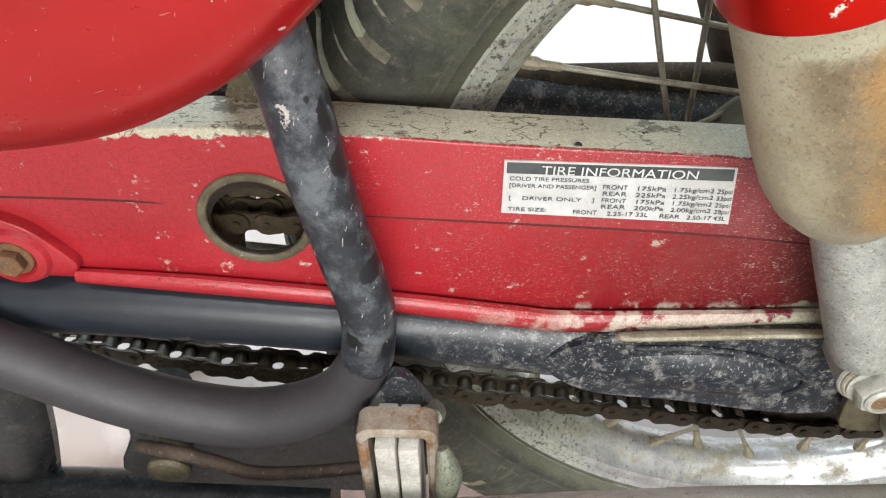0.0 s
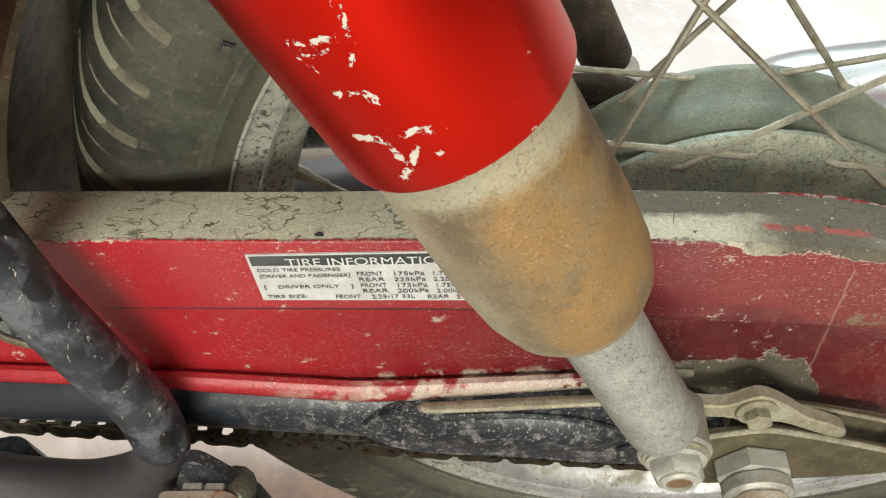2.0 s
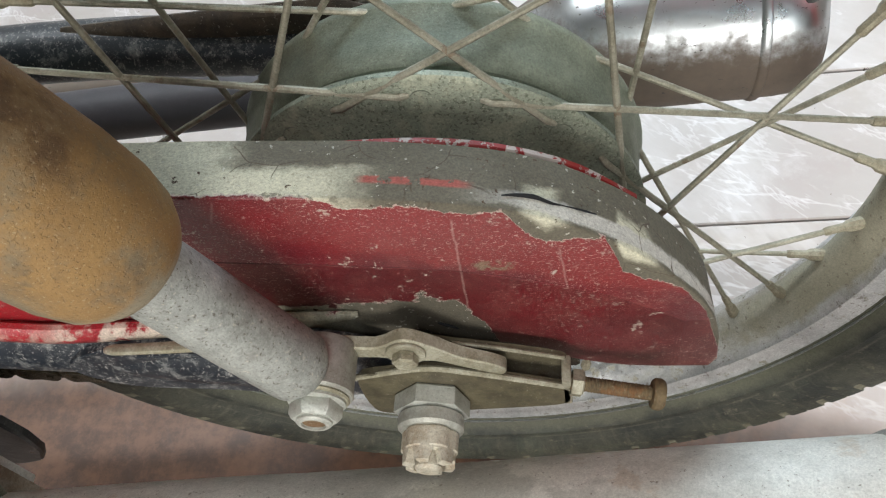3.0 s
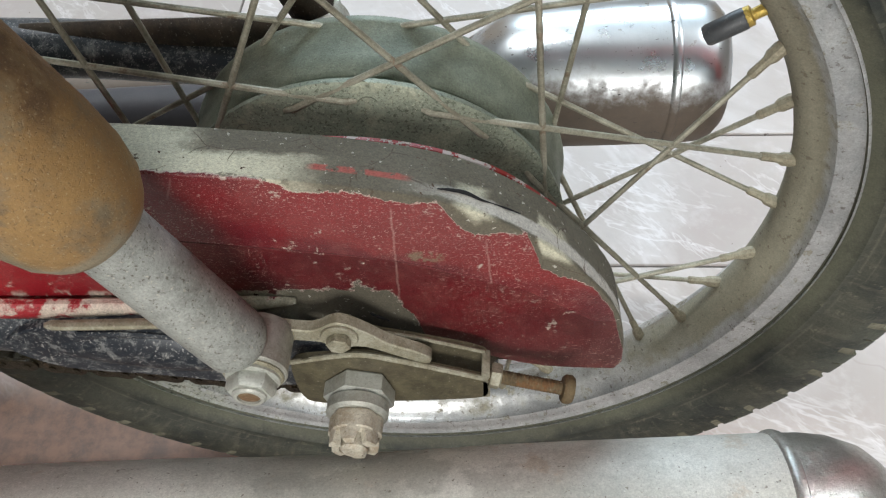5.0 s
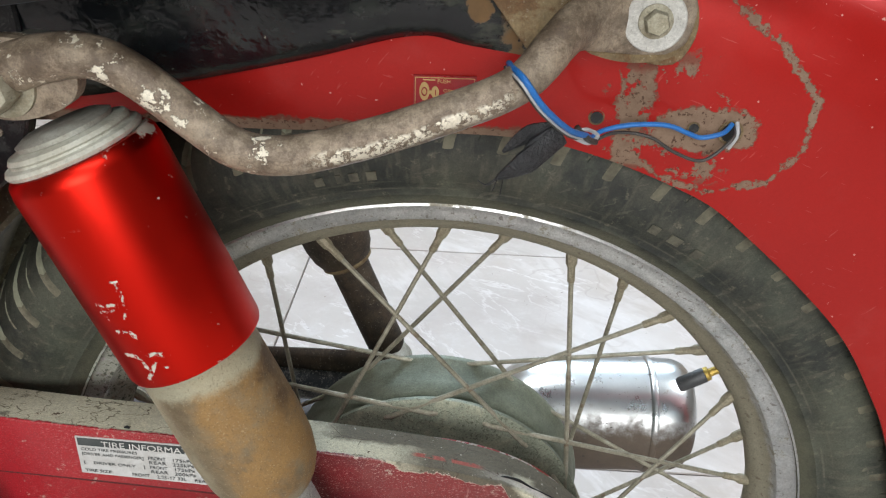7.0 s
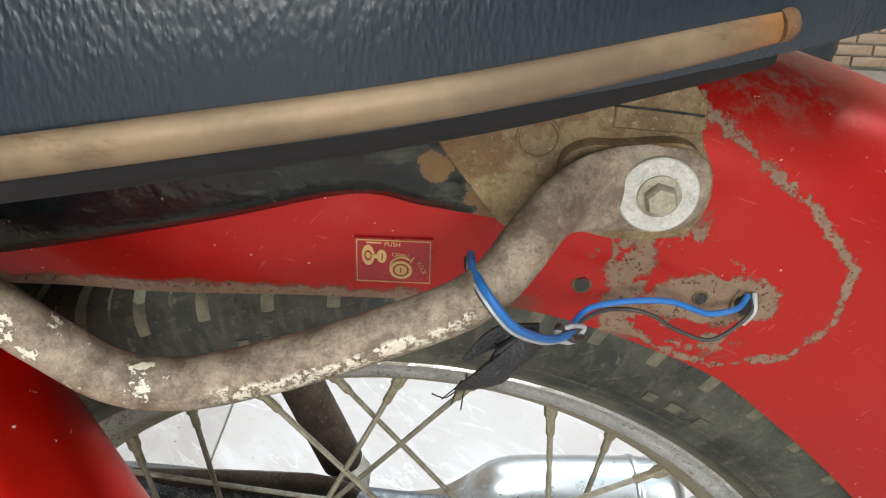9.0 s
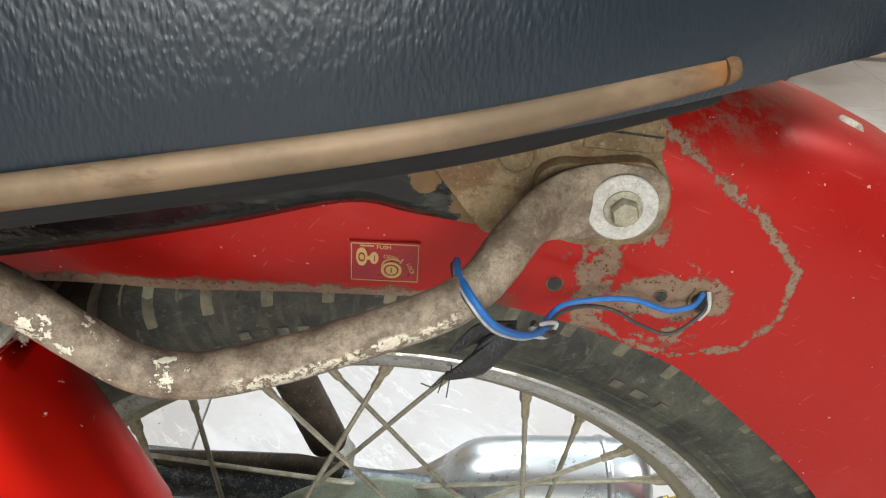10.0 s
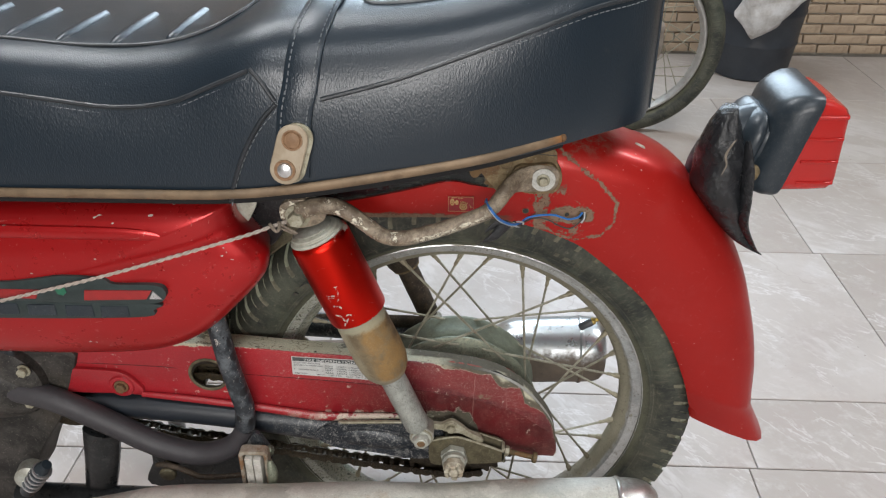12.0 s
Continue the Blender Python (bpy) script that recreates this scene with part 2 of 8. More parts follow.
def chain_case_paint():
    k = Mat("chain_case_red_paint")
    # red runs darker towards the rear
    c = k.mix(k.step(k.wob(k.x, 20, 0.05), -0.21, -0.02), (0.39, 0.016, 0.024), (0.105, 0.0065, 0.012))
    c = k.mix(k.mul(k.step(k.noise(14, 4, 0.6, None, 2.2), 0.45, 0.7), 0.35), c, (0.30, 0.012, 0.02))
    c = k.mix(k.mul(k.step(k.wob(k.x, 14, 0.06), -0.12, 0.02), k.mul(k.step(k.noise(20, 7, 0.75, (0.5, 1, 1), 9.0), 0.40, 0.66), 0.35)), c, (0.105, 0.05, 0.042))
    c = k.mix(k.mul(k.step(k.noise(70, 8, 0.8), 0.46, 0.66), k.mul(k.step(k.x, -0.26, -0.08), 0.40)), c, (0.26, 0.075, 0.065))
    # lighter red above the crease: light on the upper panel put into colour
    lit_upper = k.wob(k.wob(k.math("MULTIPLY_ADD", k.x, 0.30, k.z), 26, 0.012), 120, 0.006)
    c = k.mix(k.mul(k.step(k.x, -0.06, 0.0), k.mul(k.step(lit_upper, 0.342, 0.350), 0.50)), c, (0.25, 0.026, 0.025))
    fine = k.most(k.flecks(1500, 0.635, 4, 0.22), k.most(k.mul(k.flecks(1500, 0.665, 68, 0.3, 3.0), 0.9), k.flecks(800, 0.70, -35, 0.22, 7.0)))
    fine = k.most(fine, k.most(k.step(k.noise(800, 2, 0.5), 0.65, 0.69), k.mul(k.step(k.noise(1300, 3, 0.6, None, 1.9), 0.60, 0.66), 0.7)))
    patchy = k.step(k.noise(24, 4, 0.6, None, 4.0), 0.30, 0.62)
    c = k.mix(k.mul(k.mul(fine, 0.75), k.mul(patchy, k.step(k.wob(k.x, 30, 0.1), -0.32, -0.1))), c, (0.60, 0.43, 0.36))
    big = k.most(k.flecks(900, 0.715, 8, 0.45, 2.0), k.flecks(900, 0.725, 55, 0.45, 5.0))
    c = k.mix(k.mul(k.mul(big, 0.7), k.step(k.wob(k.x, 30, 0.06), -0.30, -0.02)), c, (0.66, 0.50, 0.43))
    for x0, x1, z0, z1 in ((0.0221, 0.0198, 0.369, 0.300), (0.0575, 0.0600, 0.349, 0.318), (-0.056, -0.062, 0.386, 0.372)):
        off = k.math("MULTIPLY_ADD", k.add(k.z, -z0), -(x1 - x0) / (z1 - z0), k.add(k.x, -x0))
        off = k.math("ABSOLUTE", k.wob(off, 90, 0.0012, 3))
        line = k.mul(k.step(off, 0.0007, 0.0001), k.mul(k.step(k.z, z1, z1 + 0.004), k.step(k.z, z0 + 0.001, z0 - 0.002)))
        c = k.mix(k.mul(line, 0.24), c, (0.58, 0.42, 0.36))
    # bare dusty top fold, ragged bare bays along the rear curve, rubbed lower edge
    hx, hz = k.add(k.x, 0.2838), k.add(k.z, -0.36)
    hole = k.math("SQRT", k.add(k.mul(hx, hx), k.mul(hz, hz)))
    top = k.step(k.wob(k.wob(k.y, 120, 0.0030), 420, 0.0012, 3), -0.0792, -0.0780)
    top = k.mul(top, k.step(hole, 0.024, 0.026))
    zb = k.path(k.x, ((-0.07, 0.40), (-0.03, 0.3875), (-0.012, 0.3785), (0.010, 0.3775), (0.0266, 0.3700), (0.0397, 0.3715), (0.0470, 0.3580), (0.0535, 0.3515), (0.0735, 0.3540), (0.0800, 0.3310), (0.1020, 0.3180), (0.1120, 0.3000), (0.1200, 0.2700)))
    bay = k.step(k.wob(k.wob(k.math("SUBTRACT", k.z, zb), 130, 0.0045, 5), 480, 0.0014, 3), -0.0002, 0.0006)
    zl = k.path(k.x, ((-0.20, 0.294), (-0.10, 0.303), (-0.055, 0.314), (-0.020, 0.3125), (0.004, 0.3195), (0.015, 0.3150), (0.0225, 0.3030), (0.028, 0.2860), (0.038, 0.24)))
    low = k.step(k.wob(k.wob(k.math("SUBTRACT", k.z, zl), 110, 0.0120, 6), 420, 0.002, 3), 0.0012, -0.0005)
    lip = k.mul(k.step(k.wob(k.z, 50, 0.006), 0.315, 0.308), k.step(k.wob(k.x, 30, 0.05), -0.2, -0.12))
    lip = k.mul(k.mul(lip, k.step(k.noise(70, 5), 0.46, 0.56)), k.step(k.x, -0.02, -0.05))
    ex, ez = k.mul(k.add(k.x, -0.033), 0.5), k.add(k.z, -0.3385)
    smear = k.step(k.wob(k.math("SQRT", k.add(k.mul(ex, ex), k.mul(ez, ez))), 130, 0.005), 0.0042, 0.0030)
    bare = k.most(k.most(top, bay), k.most(low, k.mul(lip, 0.8)))
    c = k.mix(k.mul(k.mul(smear, 0.75), k.step(k.noise(260, 5, 0.75), 0.42, 0.56)), c, (0.20, 0.16, 0.10))
    pale = k.mix(k.noise(60, 6, 0.7), (0.62, 0.60, 0.465), (0.45, 0.425, 0.31))
    brown = k.mix(k.noise(90, 6, 0.75), (0.088, 0.071, 0.046), (0.042, 0.033, 0.022))
    where = k.most(k.mul(k.step(k.wob(k.x, 25, 0.03), -0.03, 0.005), k.step(k.wob(k.math("SUBTRACT", k.z, zb), 60, 0.006), 0.013, 0.007)), k.mul(k.step(k.wob(k.x, 30, 0.03), -0.075, -0.045), k.step(k.wob(k.y, 50, 0.008), -0.0680, -0.0620)))
    where = k.most(where, k.mul(k.step(k.noise(30, 8, 0.72), 0.575, 0.605), 0.75))
    where = k.most(where, k.mul(low, k.step(k.wob(k.x, 60, 0.02), -0.045, -0.02)))
    grime = k.mix(k.mul(where, 0.88), pale, brown)
    rim_pale = k.mul(k.step(k.wob(k.y, 120, 0.003), -0.0785, -0.0765), k.step(k.wob(k.y, 90, 0.004), -0.0690, -0.0715))
    grime = k.mix(k.mul(rim_pale, k.step(k.x, 0.02, 0.06)), grime, k.mix(k.noise(160, 5), (0.60, 0.58, 0.53), (0.40, 0.37, 0.32)))
    crack = k.step(k.cells(42, "Distance", "DISTANCE_TO_EDGE", None, 0.9), 0.014, 0.004)
    grime = k.mix(k.mul(crack, k.mul(k.step(k.noise(26, 4), 0.54, 0.60), 0.8)), grime, (0.075, 0.055, 0.035))
    peel = k.math("ABSOLUTE", k.add(k.noise(21, 4, 0.55, (1, 1.6, 1), 5.7), -0.5))
    grime = k.mix(k.mul(k.mul(k.step(peel, 0.0065, 0.0025), k.mul(k.step(k.x, -0.05, -0.07), k.step(k.noise(12, 3, 0.5, None, 4.9), 0.47, 0.55))), 0.75), grime, (0.09, 0.065, 0.035))
    grime = k.mix(k.mul(k.step(k.noise(800, 3, 0.6), 0.60, 0.70), 0.35), grime, (0.10, 0.08, 0.05))
    grime = k.mix(k.step(k.noise(150, 5, 0.7), 0.64, 0.67), grime, RUST_DARK)
    grime = k.mix(k.mul(k.step(k.noise(330, 3), 0.66, 0.69), 0.7), grime, (0.55, 0.53, 0.46))
    redline = k.mul(k.mul(k.step(k.y, -0.0725, -0.0710), k.step(k.wob(k.y, 200, 0.0015), -0.0675, -0.0690)), k.mul(k.step(k.x, -0.010, -0.005), k.step(k.x, 0.032, 0.024)))
    grime = k.mix(k.mul(redline, k.step(k.noise(140, 4), 0.42, 0.5)), grime, (0.34, 0.085, 0.065))
    c = k.mix(bare, c, grime)
    # hole's inner wall painted dark for the shade and grease inside
    c = k.mix(k.step(k.wob(hole, 200, 0.0008), 0.0206, 0.0200), c, (0.022, 0.017, 0.012))
    edge = k.math("SUBTRACT", bare, k.mul(bare, bare))
    c = k.mix(k.math("MINIMUM", k.mul(edge, 3.0), 0.8), c, (0.60, 0.50, 0.42))
    r = k.blend(bare, k.math("MULTIPLY_ADD", k.noise(50, 5), 0.35, 0.2), 0.8)
    bump = k.add(k.mul(k.noise(260, 5, 0.75), 0.7), k.math("SUBTRACT", k.mul(fine, 0.3), k.mul(bare, 0.7)))
    # the panel turns under below its pressed crease
    fold = k.path(k.x, ((-0.25, 0.3625), (-0.183, 0.3585), (-0.11, 0.3535), (-0.061, 0.348), (0.02, 0.336), (0.075, 0.315), (0.105, 0.292)))
    under = k.math("MINIMUM", k.math("SUBTRACT", k.z, fold), 0.0)
    bump = k.add(bump, k.mul(under, k.mul(k.step(k.x, -0.26, -0.10), 620.0)))
    return k.done(c, r, 0.0, bump, 0.0005, coat=k.math("SUBTRACT", 0.25, k.mul(bare, 0.25)), coat_rough=0.2, grit=0.34)


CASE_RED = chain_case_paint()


def fender_paint():
    k = Mat("fender_red_paint")
    c = k.mix(k.noise(7, 3), (0.43, 0.0125, 0.0085), (0.31, 0.0085, 0.0070))
    c = k.mix(k.mul(k.step(k.noise(30, 5, 0.6), 0.55, 0.8), 0.12), c, (0.5, 0.12, 0.10))
    specks = k.step(k.noise(260, 2), 0.74, 0.76)
    c = k.mix(k.mul(specks, 0.7), c, (0.66, 0.44, 0.38))
    knots = ((0.090, 0.648), (0.104, 0.632), (0.120, 0.619), (0.143, 0.602), (0.161, 0.581), (0.160, 0.557), (0.149, 0.541), (0.122, 0.533), (0.101, 0.540), (0.086, 0.551))
    near = None
    for (ax, az), (bx, bz) in zip(knots, knots[1:]):
        ux, uz = bx - ax, bz - az
        n2 = ux * ux + uz * uz
        px, pz = k.add(k.x, -ax), k.add(k.z, -az)
        t = k.math("ADD", k.mul(px, ux / n2), k.mul(pz, uz / n2))
        t = k.math("MINIMUM", k.math("MAXIMUM", t, 0.0), 1.0)
        qx, qz = k.math("MULTIPLY_ADD", t, -ux, px), k.math("MULTIPLY_ADD", t, -uz, pz)
        d = k.math("SQRT", k.add(k.mul(qx, qx), k.mul(qz, qz)))
        near = d if near is None else k.math("MINIMUM", near, d)
    ring = k.step(k.wob(k.wob(near, 60, 0.0040, 3), 300, 0.0046, 6), 0.0020, 0.0010)
    ring = k.mul(ring, k.step(k.noise(190, 6, 0.75, None, 6.6), 0.38, 0.45))
    ex, ez = k.mul(k.add(k.x, -0.116), 0.52), k.add(k.z, -0.564)
    blot = k.math("SQRT", k.add(k.mul(ex, ex), k.mul(ez, ez)))
    blot = k.step(k.wob(k.wob(blot, 100, 0.0075), 360, 0.003, 5), 0.0122, 0.0108)
    sx = k.math("ABSOLUTE", k.add(k.wob(k.x, 60, 0.012), -0.085))
    strip = k.mul(k.step(sx, 0.0075, 0.006), k.mul(k.step(k.z, 0.542, 0.546), k.step(k.wob(k.z, 60, 0.01), 0.60, 0.59)))
    strip = k.mul(strip, k.step(k.noise(130, 5), 0.42, 0.46))
    edge = k.mul(k.step(k.x, 0.06, 0.03), k.step(k.wob(k.z, 120, 0.006), 0.5615, 0.5590))
    spots = k.step(k.noise(75, 6, 0.75, None, 4.7), 0.735, 0.745)
    worn = k.mul(k.step(k.noise(48, 7, 0.75, None, 2.7), 0.565, 0.575), k.mul(k.step(k.wob(k.x, 60, 0.012), 0.068, 0.076), k.mul(k.step(k.wob(k.x, 60, 0.012), 0.132, 0.124), k.mul(k.step(k.z, 0.536, 0.542), k.step(k.wob(k.z, 60, 0.01), 0.602, 0.592)))))
    rust = k.most(k.most(k.most(ring, blot), k.most(strip, edge)), k.most(spots, worn))
    marks = k.most(k.flecks(600, 0.70, 55, 0.08), k.flecks(700, 0.71, -20, 0.10, 5.0))
    c = k.mix(k.mul(marks, 0.16), c, (0.62, 0.28, 0.24))
    rc = k.mix(k.noise(190, 6, 0.75), (0.125, 0.075, 0.048), (0.30, 0.215, 0.155))
    rc = k.mix(k.step(k.noise(420, 4, 0.7, None, 3.1), 0.56, 0.66), rc, (0.075, 0.040, 0.026))
    c = k.mix(rust, c, rc)
    rim = k.math("SUBTRACT", rust, k.mul(rust, rust))
    c = k.mix(k.math("MINIMUM", k.mul(rim, 3.0), 0.7), c, (0.16, 0.055, 0.035))
    smear = k.mul(k.step(k.wob(k.z, 40, 0.012), 0.622, 0.640), k.mul(k.step(k.wob(k.x, 40, 0.02), 0.06, 0.085), k.step(k.wob(k.x, 40, 0.02), 0.175, 0.14)))
    smear = k.mul(smear, k.step(k.noise(90, 7, 0.78, (1, 1, 0.5), 1.9), 0.44, 0.60))
    c = k.mix(k.mul(smear, 0.65), c, (0.20, 0.16, 0.12))
    haze = k.step(k.noise(18, 6, 0.7, None, 9.1), 0.48, 0.75)
    c = k.mix(k.mul(haze, 0.05), c, (0.36, 0.13, 0.11))
    r = k.blend(rust, k.math("MULTIPLY_ADD", haze, 0.12, k.math("MULTIPLY_ADD", k.noise(40, 5), 0.2, 0.28)), 0.9)
    bump = k.add(k.math("SUBTRACT", k.mul(k.noise(12, 2), 0.8), k.mul(rust, 0.25)), k.mul(k.mul(rust, k.noise(500, 3)), 0.35))
    sheen = k.mul(k.math("SUBTRACT", 1.0, rust), 0.32)
    return k.done(c, r, sheen, bump, 0.0007, coat=k.math("SUBTRACT", 0.18, k.mul(rust, 0.18)), coat_rough=0.08, spec=0.3, grit=0.06)


FENDER_RED = fender_paint()


def dirty_metal(name, a, b, rust=0.5, rough=0.5, metal=0.6, scale=60, spots=0.62, rust_colour=RUST, bump=0.0006, gritty=0.28, speck=1.0):
    k = Mat(name)
    c = k.mix(k.step(k.noise(scale, 8, 0.78), 0.38, 0.62), a, b)
    mask = k.mul(k.step(k.noise(scale * 0.55, 6, 0.7, None, 2.3), spots, spots + 0.07), rust)
    c = k.mix(mask, c, k.mix(k.noise(scale * 3, 4), rust_colour, RUST_DARK))
    pits = k.step(k.noise(max(700, scale * 9), 3, 0.6), 0.58, 0.68)
    c = k.mix(k.mul(pits, 0.24 * speck), c, (0.09, 0.075, 0.05))
    spots_pale = k.step(k.noise(max(600, scale * 8), 3, 0.6, None, 6.6), 0.62, 0.70)
    c = k.mix(k.mul(spots_pale, 0.25 * speck), c, (0.58, 0.55, 0.46))
    c = k.mix(k.mul(k.step(k.noise(scale * 0.35, 5, 0.7, None, 8.1), 0.5, 0.72), 0.4), c, (0.11, 0.09, 0.06))
    r = k.blend(mask, k.math("MULTIPLY_ADD", k.noise(scale, 5), 0.3, rough - 0.12), 0.9)
    mt = k.mul(k.math("SUBTRACT", 1.0, mask), metal)
    return k.done(c, r, mt, k.add(k.mul(k.noise(scale * 5, 6, 0.75), 0.6), k.math("SUBTRACT", k.mul(mask, 0.4), k.mul(pits, 0.15))), bump * 0.8, grit=gritty * 0.7)


STEEL = dirty_metal("dull_grey_steel", (0.50, 0.51, 0.46), (0.36, 0.35, 0.30), 0.5, 0.45, 0.4, gritty=0.2)
def hub_alloy():
    k = Mat("oxidised_hub_alloy")
    c = k.mix(k.step(k.noise(30, 6, 0.7), 0.3, 0.7), (0.235, 0.258, 0.195), (0.15, 0.168, 0.126))
    pits = k.step(k.noise(700, 4, 0.6), 0.54, 0.62)
    front = k.step(k.y, -0.012, -0.016)
    c = k.mix(k.mul(pits, k.blend(front, 0.12, 0.7)), c, (0.06, 0.064, 0.04))
    c = k.mix(k.mul(k.step(k.noise(850, 3, 0.6, None, 6.3), 0.60, 0.67), k.blend(front, 0.20, 0.5)), c, (0.42, 0.42, 0.33))
    c = k.mix(k.mul(k.mul(k.step(k.noise(60, 6, 0.7, None, 3.0), 0.5, 0.65), front), 0.6), c, (0.35, 0.355, 0.26))
    c = k.mix(k.mul(k.step(k.noise(16, 4, 0.6, None, 5.0), 0.52, 0.7), 0.5), c, (0.17, 0.15, 0.10))
    return k.done(c, k.math("MULTIPLY_ADD", k.noise(60, 4), 0.25, 0.45), 0.35, k.math("SUBTRACT", k.noise(200, 4), k.mul(pits, 0.3)), 0.0002, grit=0.26)


ALLOY = hub_alloy()
ROD = dirty_metal("grey_shock_tube", (0.42, 0.435, 0.405), (0.31, 0.32, 0.295), 0.4, 0.42, 0.45, 70, 0.62, gritty=0.34, speck=3.0)
RUSTY = dirty_metal("rusted_steel", (0.21, 0.105, 0.045), (0.12, 0.065, 0.03), 0.8, 0.85, 0.1, 90)
BRACKET = dirty_metal("rust_brown_plate", (0.27, 0.205, 0.11), (0.145, 0.10, 0.052), 0.7, 0.75, 0.15, 50, 0.55)
BARE = dirty_metal("dusty_bare_plate", (0.42, 0.40, 0.31), (0.26, 0.235, 0.16), 0.6, 0.55, 0.3, 70, 0.58, speck=1.6)
WASHER = dirty_metal("zinc_washer", (0.62, 0.62, 0.58), (0.50, 0.50, 0.47), 0.4, 0.55, 0.3, 120, 0.68)
SPOKE = dirty_metal("dirty_spoke_steel", (0.36, 0.345, 0.27), (0.25, 0.235, 0.175), 0.5, 0.5, 0.4, 90, 0.6)
FAR_RUST = dirty_metal("dark_brown_rusted_steel", (0.075, 0.052, 0.034), (0.035, 0.026, 0.019), 0.5, 0.7, 0.1, 60)
OLIVE = dirty_metal("olive_grimed_steel", (0.150, 0.130, 0.078), (0.078, 0.067, 0.041), 0.4, 0.55, 0.2, 70, 0.62, gritty=0.15, speck=1.5)
NUT_PALE = dirty_metal("pale_limed_nut_steel", (0.60, 0.56, 0.46), (0.40, 0.33, 0.24), 0.9, 0.6, 0.15, 90, 0.60, (0.30, 0.12, 0.05), speck=1.5)
ADJUSTER = dirty_metal("olive_rusted_bolt_steel", (0.17, 0.12, 0.06), (0.09, 0.066, 0.036), 0.8, 0.7, 0.15, 60, 0.50, (0.27, 0.12, 0.04))
NIPPLE = dirty_metal("dusty_nipple_brass", (0.36, 0.33, 0.24), (0.25, 0.22, 0.15), 0.4, 0.6, 0.3, 150, 0.6)
def silencer_skin():
    k = Mat("stained_dull_silencer_steel")
    c = k.mix(k.step(k.noise(18, 7, 0.72), 0.36, 0.66), (0.70, 0.69, 0.63), (0.53, 0.52, 0.465))
    stain = k.step(k.wob(k.noise(11, 5, 0.6, (1.0, 1.0, 1.4), 3.3), 70, 0.05), 0.555, 0.60)
    c = k.mix(k.mul(stain, 0.65), c, (0.42, 0.42, 0.375))
    c = k.mix(k.mul(k.step(k.noise(28, 6, 0.7, None, 7.4), 0.60, 0.68), 0.45), c, (0.50, 0.40, 0.29))
    dots = k.step(k.noise(420, 3, 0.6), 0.66, 0.70)
    c = k.mix(k.mul(dots, 0.65), c, (0.18, 0.15, 0.11))
    c = k.mix(k.mul(k.step(k.noise(240, 3, 0.6, None, 2.1), 0.69, 0.72), 0.6), c, (0.74, 0.73, 0.69))
    return k.done(c, k.math("MULTIPLY_ADD", stain, -0.10, k.math("MULTIPLY_ADD", k.noise(40, 5), 0.25, 0.50)), 0.2, k.math("SUBTRACT", k.noise(45, 4), k.mul(dots, 0.4)), 0.0004, grit=0.2)


SILENCER_DULL = silencer_skin()
SILENCER_CAP = dirty_metal("chrome_silencer_cap", (0.55, 0.55, 0.53), (0.40, 0.40, 0.37), 0.4, 0.3, 0.75, 40, 0.64)


def chrome(name, rusty=0.5, rough=0.31):
    k = Mat(name)
    # brown lower half: reflection of floor and wheel painted onto the chrome
    low = k.step(k.wob(k.wob(k.z, 40, 0.016), 150, 0.012), 0.260, 0.240)
    c = k.mix(k.noise(30, 5, 0.7), (0.66, 0.69, 0.72), (0.45, 0.48, 0.48))
    rust = k.mul(k.step(k.noise(130, 6, 0.75), 0.62, 0.66), rusty)
    mask = k.most(k.mul(low, 0.93), rust)
    c = k.mix(mask, c, k.mix(k.noise(90, 5, 0.7), (0.17, 0.12, 0.08), (0.075, 0.052, 0.035)))
    c = k.mix(k.step(k.noise(300, 4, 0.7, (0.4, 1, 1)), 0.655, 0.68), c, (0.07, 0.065, 0.06))
    r = k.blend(mask, k.math("MULTIPLY_ADD", k.noise(60, 6, 0.7), 0.25, rough - 0.13), 0.75)
    return k.done(c, r, k.math("SUBTRACT", 1.0, k.mul(mask, 0.8)), k.add(k.noise(25, 2), k.mul(k.noise(220, 4), 0.2)), 0.0006)


CHROME = chrome("pitted_chrome")


